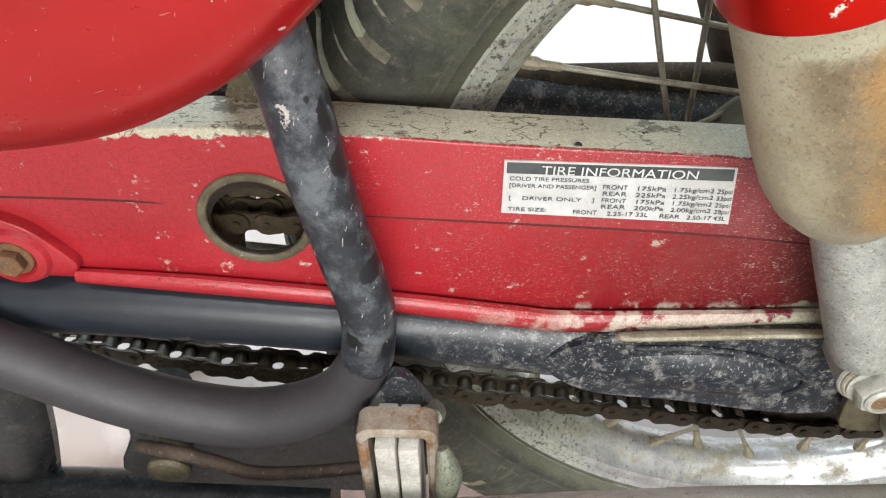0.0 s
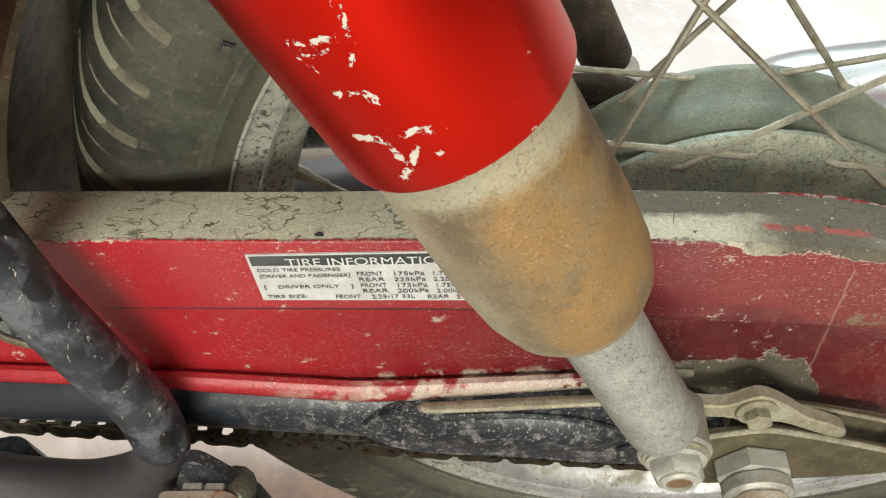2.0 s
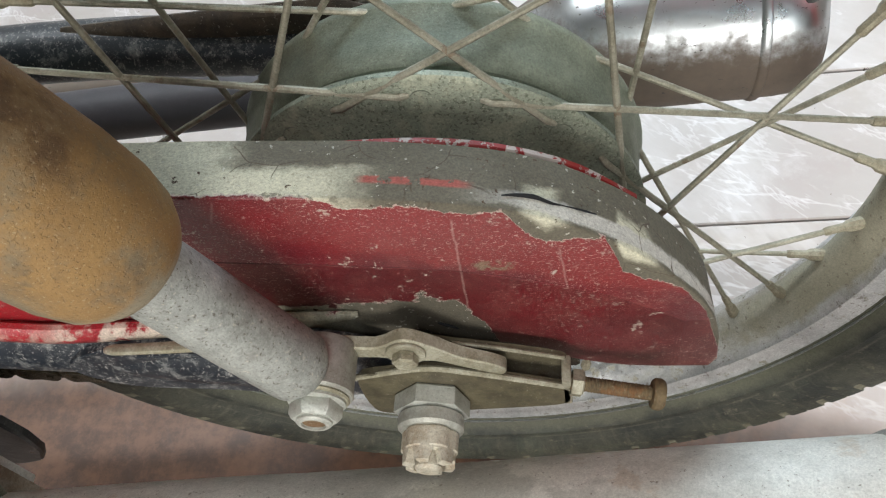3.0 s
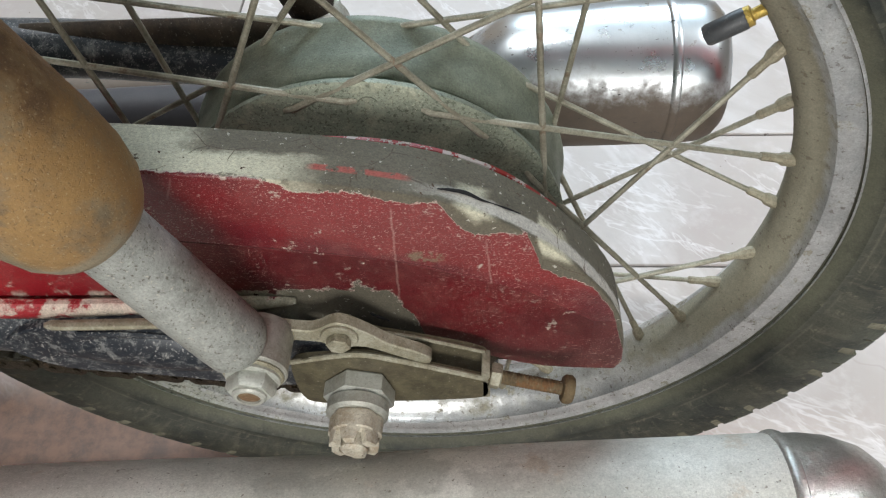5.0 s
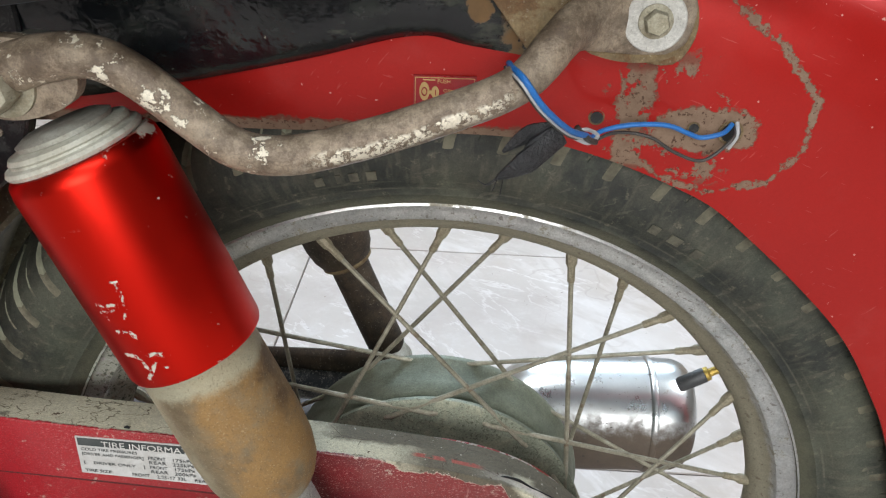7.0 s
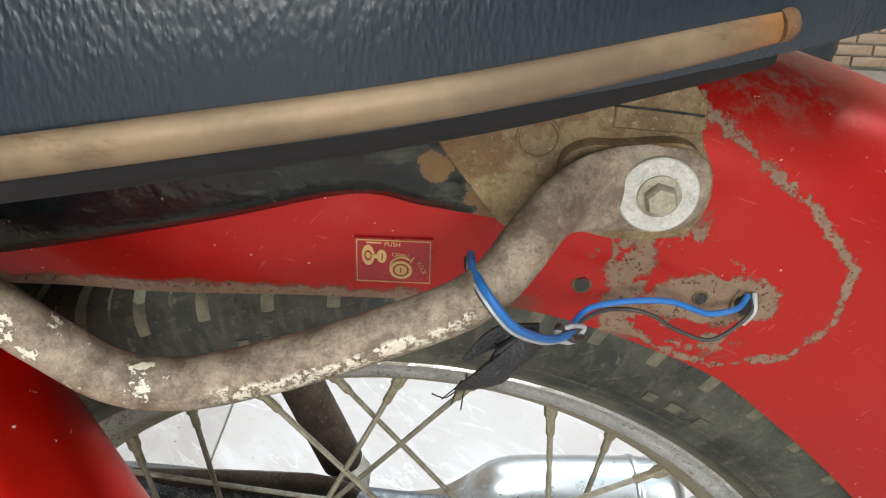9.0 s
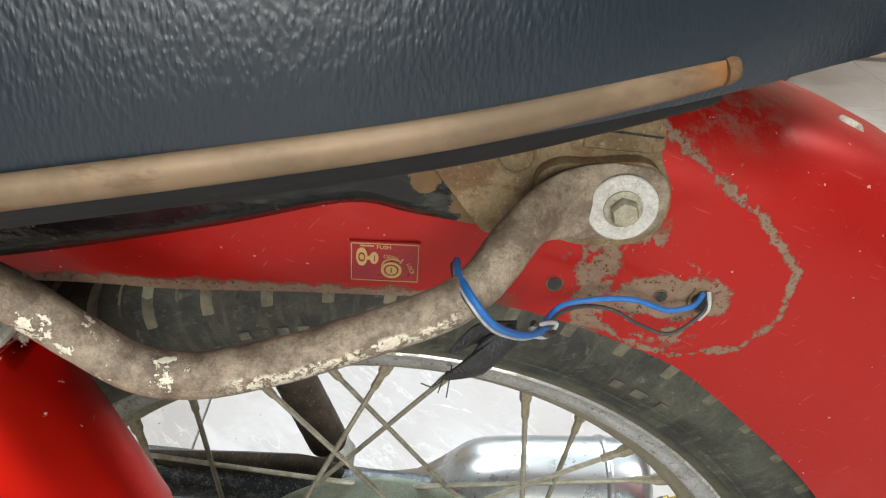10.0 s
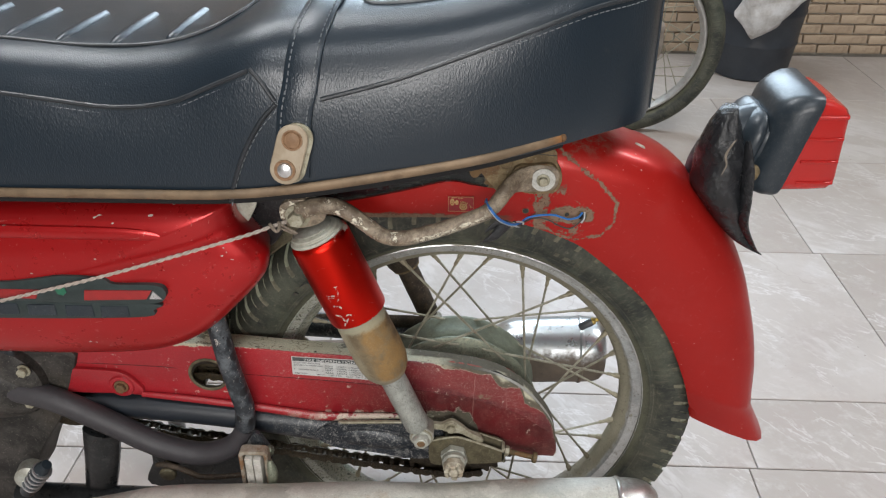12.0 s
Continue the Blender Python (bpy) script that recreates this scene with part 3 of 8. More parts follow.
def rim_chrome():
    k = Mat("dirty_rim_chrome")
    c = k.mix(k.step(k.noise(40, 6, 0.7), 0.35, 0.65), (0.56, 0.57, 0.565), (0.41, 0.42, 0.42))
    dz = k.add(k.z, -0.28)
    rad = k.math("SQRT", k.add(k.mul(k.x, k.x), k.mul(dz, dz)))
    well = k.step(k.wob(rad, 60, 0.004), 0.2175, 0.2135)
    washed = k.step(k.wob(k.z, 9, 0.05), 0.17, 0.09)
    well = k.mul(well, k.math("SUBTRACT", 1.0, k.mul(washed, k.step(k.noise(35, 5, 0.65, None, 4.4), 0.66, 0.44))))
    mud = k.most(k.mul(well, 0.93), k.mul(k.step(k.noise(90, 6, 0.75), 0.56, 0.64), 0.8))
    c = k.mix(mud, c, k.mix(k.noise(50, 6, 0.7), (0.30, 0.275, 0.195), (0.18, 0.165, 0.11)))
    front = k.mul(k.step(k.wob(k.x, 14, 0.03), -0.09, -0.15), k.step(k.noise(210, 5, 0.75, None, 5.1), 0.34, 0.50))
    c = k.mix(k.mul(front, 0.88), c, (0.34, 0.355, 0.29))
    c = k.mix(k.mul(front, k.step(k.noise(380, 3, 0.6, None, 1.7), 0.55, 0.62)), c, (0.09, 0.10, 0.075))
    pits = k.most(k.step(k.noise(300, 3), 0.63, 0.66), k.step(k.noise(120, 5, 0.7, None, 2.0), 0.66, 0.68))
    c = k.mix(k.mul(pits, 0.55), c, (0.10, 0.07, 0.045))
    return k.done(c, k.blend(mud, 0.3, 0.8), k.math("SUBTRACT", 0.70, k.mul(k.most(mud, front), 0.65)), k.noise(160, 4), 0.0003, grit=0.25)


RIM = rim_chrome()


def rusty_chrome():
    k = Mat("peeling_chrome_tube")
    rust = k.mix(k.step(k.noise(90, 7, 0.78), 0.36, 0.62), (0.34, 0.275, 0.20), (0.135, 0.10, 0.07))
    band = k.path(k.x, ((-0.16, 0.600), (-0.117, 0.604), (-0.069, 0.5720), (-0.050, 0.5705), (-0.008, 0.5815), (0.024, 0.5935), (0.040, 0.606)))
    off = k.math("SUBTRACT", k.z, band)
    strip = k.mul(k.step(k.wob(off, 60, 0.003), -0.0035, -0.0015), k.step(k.wob(off, 60, 0.003), 0.0045, 0.0020))
    where = k.mul(k.step(k.wob(k.x, 40, 0.02), -0.050, -0.035), k.step(k.x, 0.034, 0.022))
    flake = k.mul(k.step(k.noise(300, 6, 0.80), 0.485, 0.505), k.mul(strip, where))
    near = k.mul(k.step(k.x, -0.045, -0.055), k.step(k.wob(k.noise(110, 6, 0.75, None, 4.2), 30, 0.06, 2), 0.585, 0.60))
    under = k.mul(k.mul(k.step(k.wob(off, 80, 0.002), -0.0030, -0.0045), where), k.step(k.noise(320, 3), 0.60, 0.52))
    c = k.mix(k.mul(k.step(k.noise(35, 5, 0.6), 0.45, 0.7), 0.55), rust, (0.38, 0.34, 0.27))
    c = k.mix(k.mul(k.step(k.noise(900, 4), 0.59, 0.68), 0.35), c, (0.06, 0.04, 0.025))
    c = k.mix(k.mul(under, 0.85), c, (0.36, 0.33, 0.34))
    chip = k.most(flake, near)
    c = k.mix(chip, c, k.mix(k.noise(300, 3), (0.88, 0.84, 0.70), (0.66, 0.60, 0.48)))
    shine = k.most(flake, k.mul(under, 0.6))
    return k.done(c, k.blend(shine, 0.50, 0.30), k.blend(shine, 0.12, 0.25), k.add(k.noise(200, 6, 0.75), k.mul(chip, 0.6)), 0.0006, grit=0.2)


TUBE_RUST = rusty_chrome()


def dust_cover_rust():
    k = Mat("rust_stained_dust_cover")
    round_it = k.math("MULTIPLY_ADD", k.add(k.z, -0.3085), 0.3965, k.add(k.x, 0.037))
    pale_side = k.mix(k.step(k.noise(45, 6, 0.7), 0.35, 0.65), (0.43, 0.40, 0.29), (0.33, 0.295, 0.195))
    brown_side = k.mix(k.step(k.noise(50, 6, 0.7), 0.35, 0.65), (0.24, 0.19, 0.115), (0.155, 0.115, 0.068))
    base = k.mix(k.step(k.wob(round_it, 40, 0.008), -0.023, -0.006), pale_side, brown_side)
    away = k.math("ABSOLUTE", k.add(k.add(k.x, 0.066), k.mul(k.add(k.z, -0.42), 0.36)))
    band = k.step(k.wob(k.wob(away, 38, 0.020), 160, 0.006), 0.024, 0.010)
    orange = k.mix(k.noise(95, 7, 0.78), (0.38, 0.235, 0.085), (0.205, 0.115, 0.045))
    c = k.mix(k.mul(band, k.step(k.noise(60, 6, 0.7), 0.28, 0.56)), base, orange)
    dark = k.mul(k.step(k.wob(k.add(k.x, k.mul(k.z, 0.37)), 60, 0.012), 0.098, 0.104), k.step(k.wob(k.z, 60, 0.012), 0.444, 0.454))
    c = k.mix(k.mul(dark, 0.8), c, (0.075, 0.045, 0.025))
    pale = k.step(k.wob(k.wob(k.add(k.z, k.mul(k.x, -0.35)), 70, 0.007), 240, 0.003), 0.496, 0.502)
    c = k.mix(k.mul(pale, 0.75), c, (0.42, 0.41, 0.30))
    foot = k.step(k.wob(k.z, 60, 0.008), 0.408, 0.400)
    c = k.mix(k.mul(foot, 0.7), c, (0.30, 0.28, 0.21))
    pits = k.step(k.noise(900, 3, 0.6), 0.57, 0.66)
    c = k.mix(k.mul(pits, 0.26), c, (0.12, 0.08, 0.04))
    spots = k.step(k.noise(1000, 3, 0.6, None, 4.0), 0.60, 0.68)
    c = k.mix(k.mul(spots, 0.30), c, (0.52, 0.44, 0.28))
    return k.done(c, k.math("MULTIPLY_ADD", k.noise(80, 4), 0.3, 0.45), 0.2, k.add(k.noise(220, 5, 0.75), k.mul(pits, -0.3)), 0.0004, grit=0.10)


COVER_RUST = dust_cover_rust()


def black_paint(name, base=(0.014, 0.015, 0.017), dust=0.6, at=None, rough=0.4):
    k = Mat(name)
    c = k.mix(k.noise(30, 4), base, tuple(v * 1.9 for v in base))
    wear = k.step(k.noise(110, 9, 0.82), 0.50, 0.60)
    if at:
        wear = k.mul(wear, k.step(k.wob(k.x, 20, 0.05), *at))
    c = k.mix(k.mul(wear, dust), c, k.mix(k.noise(150, 4), (0.42, 0.42, 0.40), (0.20, 0.20, 0.19)))
    line = k.most(k.flecks(600, 0.69, 80, 0.2), k.most(k.flecks(800, 0.69, 30, 0.25, 3.0), k.step(k.noise(650, 3, 0.6, None, 4.6), 0.61, 0.66)))
    if at:
        line = k.mul(line, k.step(k.wob(k.x, 20, 0.05), *at))
    c = k.mix(k.mul(line, 0.6 * min(1, dust * 1.6)), c, (0.5, 0.48, 0.44))
    mud = k.step(k.noise(55, 6, 0.7, None, 6.1), 0.66, 0.69)
    c = k.mix(k.mul(mud, dust), c, (0.33, 0.26, 0.17))
    return k.done(c, k.math("MULTIPLY_ADD", k.noise(70, 5), 0.3, rough - 0.1), 0.0, k.noise(180, 4, 0.6), 0.0002)


def greasy_black():
    k = Mat("greasy_black_frame_paint")
    c = k.mix(k.step(k.noise(40, 6, 0.7), 0.45, 0.75), (0.006, 0.008, 0.010), (0.022, 0.028, 0.024))
    c = k.mix(k.step(k.noise(240, 4, 0.7), 0.69, 0.72), c, (0.22, 0.21, 0.16))
    rx, rz = k.add(k.x, -0.0155), k.add(k.z, -0.6150)
    spot = k.step(k.wob(k.wob(k.math("SQRT", k.add(k.mul(rx, rx), k.mul(rz, rz))), 160, 0.004), 500, 0.0015), 0.0062, 0.0050)
    edge = k.mul(k.step(k.wob(k.wob(k.x, 120, 0.006), 400, 0.002), 0.024, 0.027), k.step(k.noise(150, 5, 0.7, None, 3.3), 0.40, 0.48))
    rust = k.most(spot, edge)
    c = k.mix(rust, c, k.mix(k.noise(240, 5, 0.7), (0.22, 0.125, 0.05), (0.11, 0.07, 0.035)))
    film = k.mul(k.step(k.noise(55, 6, 0.7, (0.5, 1, 1), 5.0), 0.52, 0.66), 0.30)
    c = k.mix(film, c, (0.13, 0.14, 0.10))
    return k.done(c, k.most(k.math("MULTIPLY_ADD", k.noise(60, 6, 0.7), 0.45, -0.02), k.mul(rust, 0.85)), 0.0, k.add(k.noise(60, 3, 0.5), k.mul(k.noise(200, 3), 0.2)), 0.0015, spec=0.5)


GREASY = greasy_black()
BLACK = black_paint("black_frame_paint", (0.008, 0.009, 0.010), 0.08, None, 0.26)
BLACK_WORN = black_paint("black_paint_scratched", (0.015, 0.018, 0.022), 0.42)
SWING = black_paint("black_swing_arm_paint", (0.013, 0.016, 0.021), 0.55, (-0.24, -0.15), 0.34)


def stay_paint():
    k = Mat("scuffed_black_stay_paint")
    c = k.mix(k.step(k.noise(46, 9, 0.80), 0.45, 0.64), (0.016, 0.020, 0.026), (0.105, 0.118, 0.13))
    c = k.mix(k.step(k.noise(34, 3, 0.5, None, 2.0), 0.585, 0.60), c, (0.008, 0.009, 0.011))
    pale = k.most(k.step(k.noise(95, 6, 0.75, None, 7.0), 0.625, 0.645), k.flecks(600, 0.70, 75, 0.15))
    c = k.mix(pale, c, k.mix(k.noise(200, 3), (0.50, 0.46, 0.40), (0.34, 0.32, 0.30)))
    dark = 0.0
    for px, pz, r in ((-0.2410, 0.4285, 0.0068), (-0.2395, 0.4103, 0.0055), (-0.2396, 0.3805, 0.0028), (-0.2345, 0.3633, 0.0045)):
        dx, dz = k.mul(k.add(k.x, -px), 1.25), k.mul(k.add(k.z, -pz), 0.85)
        d = k.wob(k.math("SQRT", k.add(k.mul(dx, dx), k.mul(dz, dz))), 220, 0.0022, 4)
        dark = k.most(k.step(d, r, r - 0.0005), dark)
    c = k.mix(k.mul(dark, k.step(k.y, -0.104, -0.106)), c, (0.010, 0.011, 0.014))
    return k.done(c, k.math("MULTIPLY_ADD", k.noise(60, 5), 0.3, 0.3), 0.0, k.add(k.noise(90, 4, 0.6), k.mul(pale, -0.5)), 0.0005, grit=0.15)


TUBE_BLACK = stay_paint()
TUBE_GREY = black_paint("grey_black_stay_paint", (0.028, 0.026, 0.029), 0.02, None, 0.5)
PLASTIC = black_paint("black_plastic", (0.013, 0.019, 0.025), 0.05, None, 0.30)


def rubber():
    k = Mat("dusty_tyre_rubber")
    c = k.mix(k.step(k.noise(24, 8, 0.7), 0.34, 0.66), (0.014, 0.018, 0.016), (0.062, 0.063, 0.046))
    c = k.mix(k.mul(k.step(k.noise(11, 6, 0.7, None, 4.0), 0.48, 0.64), 0.55), c, (0.086, 0.098, 0.070))
    c = k.mix(k.mul(k.step(k.noise(160, 5, 0.7), 0.58, 0.70), 0.5), c, (0.19, 0.175, 0.12))
    c = k.mix(k.mul(k.flecks(260, 0.66, 20, 0.25), 0.14), c, (0.22, 0.205, 0.15))
    dz = k.add(k.z, -0.28)
    rad = k.math("SQRT", k.add(k.mul(k.x, k.x), k.mul(dz, dz)))
    c = k.mix(k.mul(k.step(k.wob(rad, 45, 0.006), 0.238, 0.230), 0.75), c, (0.125, 0.125, 0.085))
    for at, wide, much in ((0.2405, 0.0009, 0.20), (0.2452, 0.0006, 0.12)):
        ring = k.mul(k.step(k.math("ABSOLUTE", k.add(rad, -at)), wide, 0.0), k.step(k.noise(40, 4, 0.6, None, at * 40), 0.42, 0.56))
        c = k.mix(k.mul(ring, much), c, (0.24, 0.22, 0.16))
    # short scuffs that run out from the wheel's middle
    polar = k.t.nodes.new("ShaderNodeCombineXYZ")
    k.put(k.mul(k.math("ARCTAN2", dz, k.x), 34.0), polar.inputs[0])
    k.put(k.mul(rad, 26.0), polar.inputs[1])
    scuff = k.t.nodes.new("ShaderNodeTexNoise")
    scuff.inputs["Scale"].default_value = 1.6
    scuff.inputs["Detail"].default_value = 5
    k.link(polar.outputs[0], scuff.inputs["Vector"])
    worn = k.mul(k.step(k.wob(rad, 40, 0.010), 0.236, 0.246), k.step(k.wob(rad, 40, 0.010), 0.276, 0.262))
    c = k.mix(k.mul(k.mul(k.step(scuff.outputs["Fac"], 0.50, 0.66), worn), 0.20), c, (0.17, 0.155, 0.11))
    return k.done(c, k.math("MULTIPLY_ADD", k.noise(30, 5), 0.3, 0.5), 0.0, k.noise(210, 5, 0.7), 0.0006, grit=0.3)


RUBBER = rubber()
MUD = plain("groove_dust", (0.31, 0.325, 0.24), (0.175, 0.185, 0.13), 0.9, 70, 0.0006)
TICK = plain("thin_groove_dust", (0.20, 0.19, 0.135), (0.09, 0.086, 0.062), 0.9, 90, 0.0006)
VALVE_RUBBER = black_paint("valve_cap_rubber", (0.03, 0.032, 0.034), 0.1)
MARK = plain("dusty_raised_rubber", (0.13, 0.125, 0.09), (0.06, 0.058, 0.045), 0.85, 120, 0.0006)
CLEVIS = dirty_metal("rusty_pale_clevis", (0.38, 0.34, 0.28), (0.25, 0.19, 0.13), 0.9, 0.7, 0.15, 60, 0.54, (0.36, 0.17, 0.07))
BLOCK = dirty_metal("pale_hinge_steel", (0.62, 0.60, 0.56), (0.50, 0.48, 0.43), 0.3, 0.6, 0.2, 80, 0.66)
PEG = plain("dusty_footrest_rubber", (0.13, 0.13, 0.125), (0.07, 0.072, 0.072), 0.6, 90, 0.0006)
BRASS = dirty_metal("valve_brass", (0.62, 0.45, 0.12), (0.45, 0.32, 0.08), 0.1, 0.35, 0.8, 200)
GREASE = dirty_metal("greasy_chain_steel", (0.055, 0.042, 0.022), (0.028, 0.021, 0.012), 0.3, 0.38, 0.35, 200, bump=0.0005)


def vinyl():
    k = Mat("black_vinyl")
    grain = k.cells(900, "Distance", "SMOOTH_F1", (1.0, 1.0, 0.42), 0.6)
    wrinkle = k.noise(330, 3, 0.6, (1.0, 1.0, 0.55))
    c = k.mix(k.noise(12, 3), (0.0080, 0.0155, 0.0240), (0.0120, 0.0225, 0.0340))
    c = k.mix(k.mul(k.step(k.noise(45, 6, 0.7), 0.6, 0.75), 0.2), c, (0.06, 0.062, 0.064))
    bump = k.add(k.mul(grain, -1.0), k.mul(wrinkle, 0.7))
    return k.done(c, k.math("MULTIPLY_ADD", k.noise(30, 4), 0.10, 0.28), 0.0, bump, 0.00019, spec=0.60)


VINYL = vinyl()


def trim_strip():
    k = Mat("rust_brown_trim_strip")
    c = k.mix(k.step(k.noise(40, 5), 0.35, 0.65), (0.25, 0.175, 0.108), (0.165, 0.116, 0.072))
    c = k.mix(k.mul(k.step(k.noise(70, 6, 0.75, (0.3, 1, 1)), 0.58, 0.66), 0.7), c, (0.15, 0.085, 0.045))
    c = k.mix(k.mul(k.step(k.wob(k.x, 90, 0.01), 0.078, 0.094), 0.8), c, (0.36, 0.16, 0.05))
    c = k.mix(k.mul(k.step(k.noise(50, 6, 0.75, (0.15, 1, 1), 3.0), 0.52, 0.66), 0.4), c, (0.22, 0.165, 0.12))
    return k.done(c, k.math("MULTIPLY_ADD", k.noise(60, 4), 0.22, 0.42), 0.35, k.noise(190, 5, 0.7), 0.00012)


TRIM = trim_strip()


CAP_WHITE = dirty_metal("yellowed_white_plastic", (0.55, 0.56, 0.49), (0.42, 0.41, 0.34), 0.5, 0.5, 0.0, 60, 0.60, (0.26, 0.20, 0.13), gritty=0.12)
PLATE_TAN = plain("tan_snap_plate", (0.42, 0.35, 0.26), (0.33, 0.26, 0.18), 0.55, 60)
STUD_RUST = plain("rusty_snap_stud", (0.30, 0.18, 0.10), (0.20, 0.11, 0.055), 0.6, 150)
STUD_NEW = plain("bright_snap_stud", (0.75, 0.76, 0.77), (0.62, 0.62, 0.63), 0.3, 100, 0.0001, 0.9)
THREAD = plain("grey_stitching_thread", (0.20, 0.215, 0.23), (0.14, 0.15, 0.16), 0.7)
PIPING = plain("black_vinyl_piping", (0.02, 0.024, 0.028), (0.03, 0.034, 0.04), 0.38)
PAPER = plain("silver_label_film", (0.60, 0.61, 0.60), (0.48, 0.48, 0.46), 0.4, 90)
INK = plain("dark_label_ink", (0.045, 0.055, 0.055), (0.07, 0.08, 0.08), 0.5, 90)
LETTER = plain("pale_label_letters", (0.66, 0.67, 0.65), (0.58, 0.58, 0.56), 0.5, 90)
GOLD = plain("gold_print", (0.62, 0.45, 0.19), (0.52, 0.36, 0.14), 0.5, 120)
MAROON = plain("red_label_film", (0.34, 0.010, 0.016), (0.28, 0.009, 0.014), 0.3, 90)
ARC_RED = red_paint("chipped_red_paint", (0.32, 0.012, 0.012), 0.3, 0.4, 0.0, 0.42)
PAN_EDGE = plain("black_seat_pan_edge", (0.004, 0.004, 0.005), (0.009, 0.009, 0.010), 0.85, 60)
WALL_DULL = plain("dull_tan_wall_paint", (0.22, 0.195, 0.17), (0.17, 0.15, 0.13), 0.85, 3, 0.0006)
BLUE = plain("blue_wire_insulation", (0.015, 0.13, 0.42), (0.02, 0.17, 0.5), 0.4, 200)
WIRE_BLACK = plain("black_wire_insulation", (0.03, 0.028, 0.027), (0.05, 0.046, 0.04), 0.45, 200)
WIRE_WHITE = plain("white_wire_insulation", (0.5, 0.52, 0.53), (0.38, 0.4, 0.42), 0.45, 200)
TAPE = plain("frayed_black_tape", (0.012, 0.013, 0.015), (0.03, 0.032, 0.035), 0.42, 130, 0.0012)
KNOT = plain("grimy_twine", (0.30, 0.25, 0.20), (0.17, 0.135, 0.10), 0.85, 300, 0.0008)
ROPE = plain("pale_twine", (0.54, 0.47, 0.42), (0.42, 0.35, 0.30), 0.8, 300, 0.0008)
BAG = plain("shiny_black_plastic_wrap", (0.011, 0.012, 0.014), (0.02, 0.021, 0.024), 0.26, 30, 0.002)
EMBLEM = plain("dark_green_black_emblem", (0.02, 0.032, 0.032), (0.03, 0.045, 0.045), 0.4, 80)
GREEN = plain("emblem_green", (0.02, 0.16, 0.09), (0.02, 0.12, 0.07), 0.3, 80)
EMBLEM_RED = plain("emblem_red", (0.35, 0.02, 0.02), (0.28, 0.02, 0.02), 0.4, 80)
ENGINE = dirty_metal("grimy_engine_alloy", (0.060, 0.055, 0.050), (0.016, 0.015, 0.014), 0.2, 0.6, 0.2, 30)


def lens():
    k = Mat("red_lamp_lens")
    k.b.inputs["Transmission Weight"].default_value = 0.25
    return k.done(k.mix(k.noise(20, 2), (0.62, 0.03, 0.025), (0.50, 0.02, 0.018)), 0.22, 0.0, k.noise(90, 2), 0.0002)


LENS = lens()


def marble():
    k = Mat("cream_marble_tile")
    tone = k.math("MULTIPLY_ADD", k.rand(), 0.4, k.mul(k.noise(3.2, 5, 0.6), 0.9))
    c = k.mix(k.step(tone, 0.3, 0.95), (0.475, 0.432, 0.408), (0.375, 0.335, 0.308))
    c = k.mix(k.mul(k.step(k.noise(7, 6, 0.7), 0.45, 0.72), 0.55), c, (0.385, 0.325, 0.305))
    c = k.mix(k.mul(k.step(k.noise(22, 7, 0.75, None, 2.7), 0.48, 0.74), 0.45), c, (0.57, 0.545, 0.54))
    # broad clouded veins and a few thin bright ones, drawn out along one slant
    for deg, scale, width, gate, much in ((35, 3.0, 0.060, 1.7, 0.42), (60, 5.5, 0.045, 6.2, 0.32), (20, 6.5, 0.012, 3.9, 0.55), (50, 12.0, 0.014, 8.8, 0.38)):
        spin = k.t.nodes.new("ShaderNodeVectorRotate")
        spin.rotation_type = "Z_AXIS"
        spin.inputs["Angle"].default_value = radians(deg)
        k.link(k.pos, spin.inputs["Vector"])
        drawn = k.t.nodes.new("ShaderNodeVectorMath")
        drawn.operation = "MULTIPLY_ADD"
        k.link(spin.outputs[0], drawn.inputs[0])
        drawn.inputs[1].default_value = (0.30, 1.0, 1.0)
        drawn.inputs[2].default_value = (gate, gate * 0.6, 0.0)
        vein = k.t.nodes.new("ShaderNodeTexNoise")
        vein.inputs["Scale"].default_value = scale
        vein.inputs["Detail"].default_value = 6
        vein.inputs["Roughness"].default_value = 0.62
        k.link(drawn.outputs[0], vein.inputs["Vector"])
        ridge = k.math("ABSOLUTE", k.add(vein.outputs["Fac"], -0.5))
        on = k.step(k.noise(scale * 0.8, 3, 0.5, None, gate + 2), 0.46, 0.62)
        c = k.mix(k.mul(k.mul(k.step(ridge, width, 0.0), on), much), c, (0.72, 0.70, 0.70))
    crack = k.math("ABSOLUTE", k.add(k.noise(4.0, 4, 0.55, None, 8.3), -0.5))
    c = k.mix(k.mul(k.mul(k.step(crack, 0.006, 0.001), k.step(k.noise(3.0, 2, 0.5, None, 9.4), 0.54, 0.64)), 0.4), c, (0.33, 0.28, 0.26))
    dirt = k.mul(k.step(k.noise(1.8, 6, 0.7, None, 3.3), 0.50, 0.68), 0.5)
    c = k.mix(dirt, c, (0.37, 0.305, 0.25))
    c = k.mix(k.step(k.noise(120, 3, 0.6, None, 1.1), 0.735, 0.75), c, (0.14, 0.11, 0.09))
    geo = k.t.nodes.new("ShaderNodeNewGeometry")
    split = k.t.nodes.new("ShaderNodeSeparateXYZ")
    k.link(geo.outputs["Position"], split.inputs[0])
    wx, wy = split.outputs[0], split.outputs[1]
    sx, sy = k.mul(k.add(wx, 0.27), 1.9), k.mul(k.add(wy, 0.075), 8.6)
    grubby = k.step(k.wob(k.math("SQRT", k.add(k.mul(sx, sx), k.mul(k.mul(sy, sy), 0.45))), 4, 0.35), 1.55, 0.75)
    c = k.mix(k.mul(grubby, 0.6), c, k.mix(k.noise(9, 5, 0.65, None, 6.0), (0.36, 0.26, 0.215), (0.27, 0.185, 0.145)))
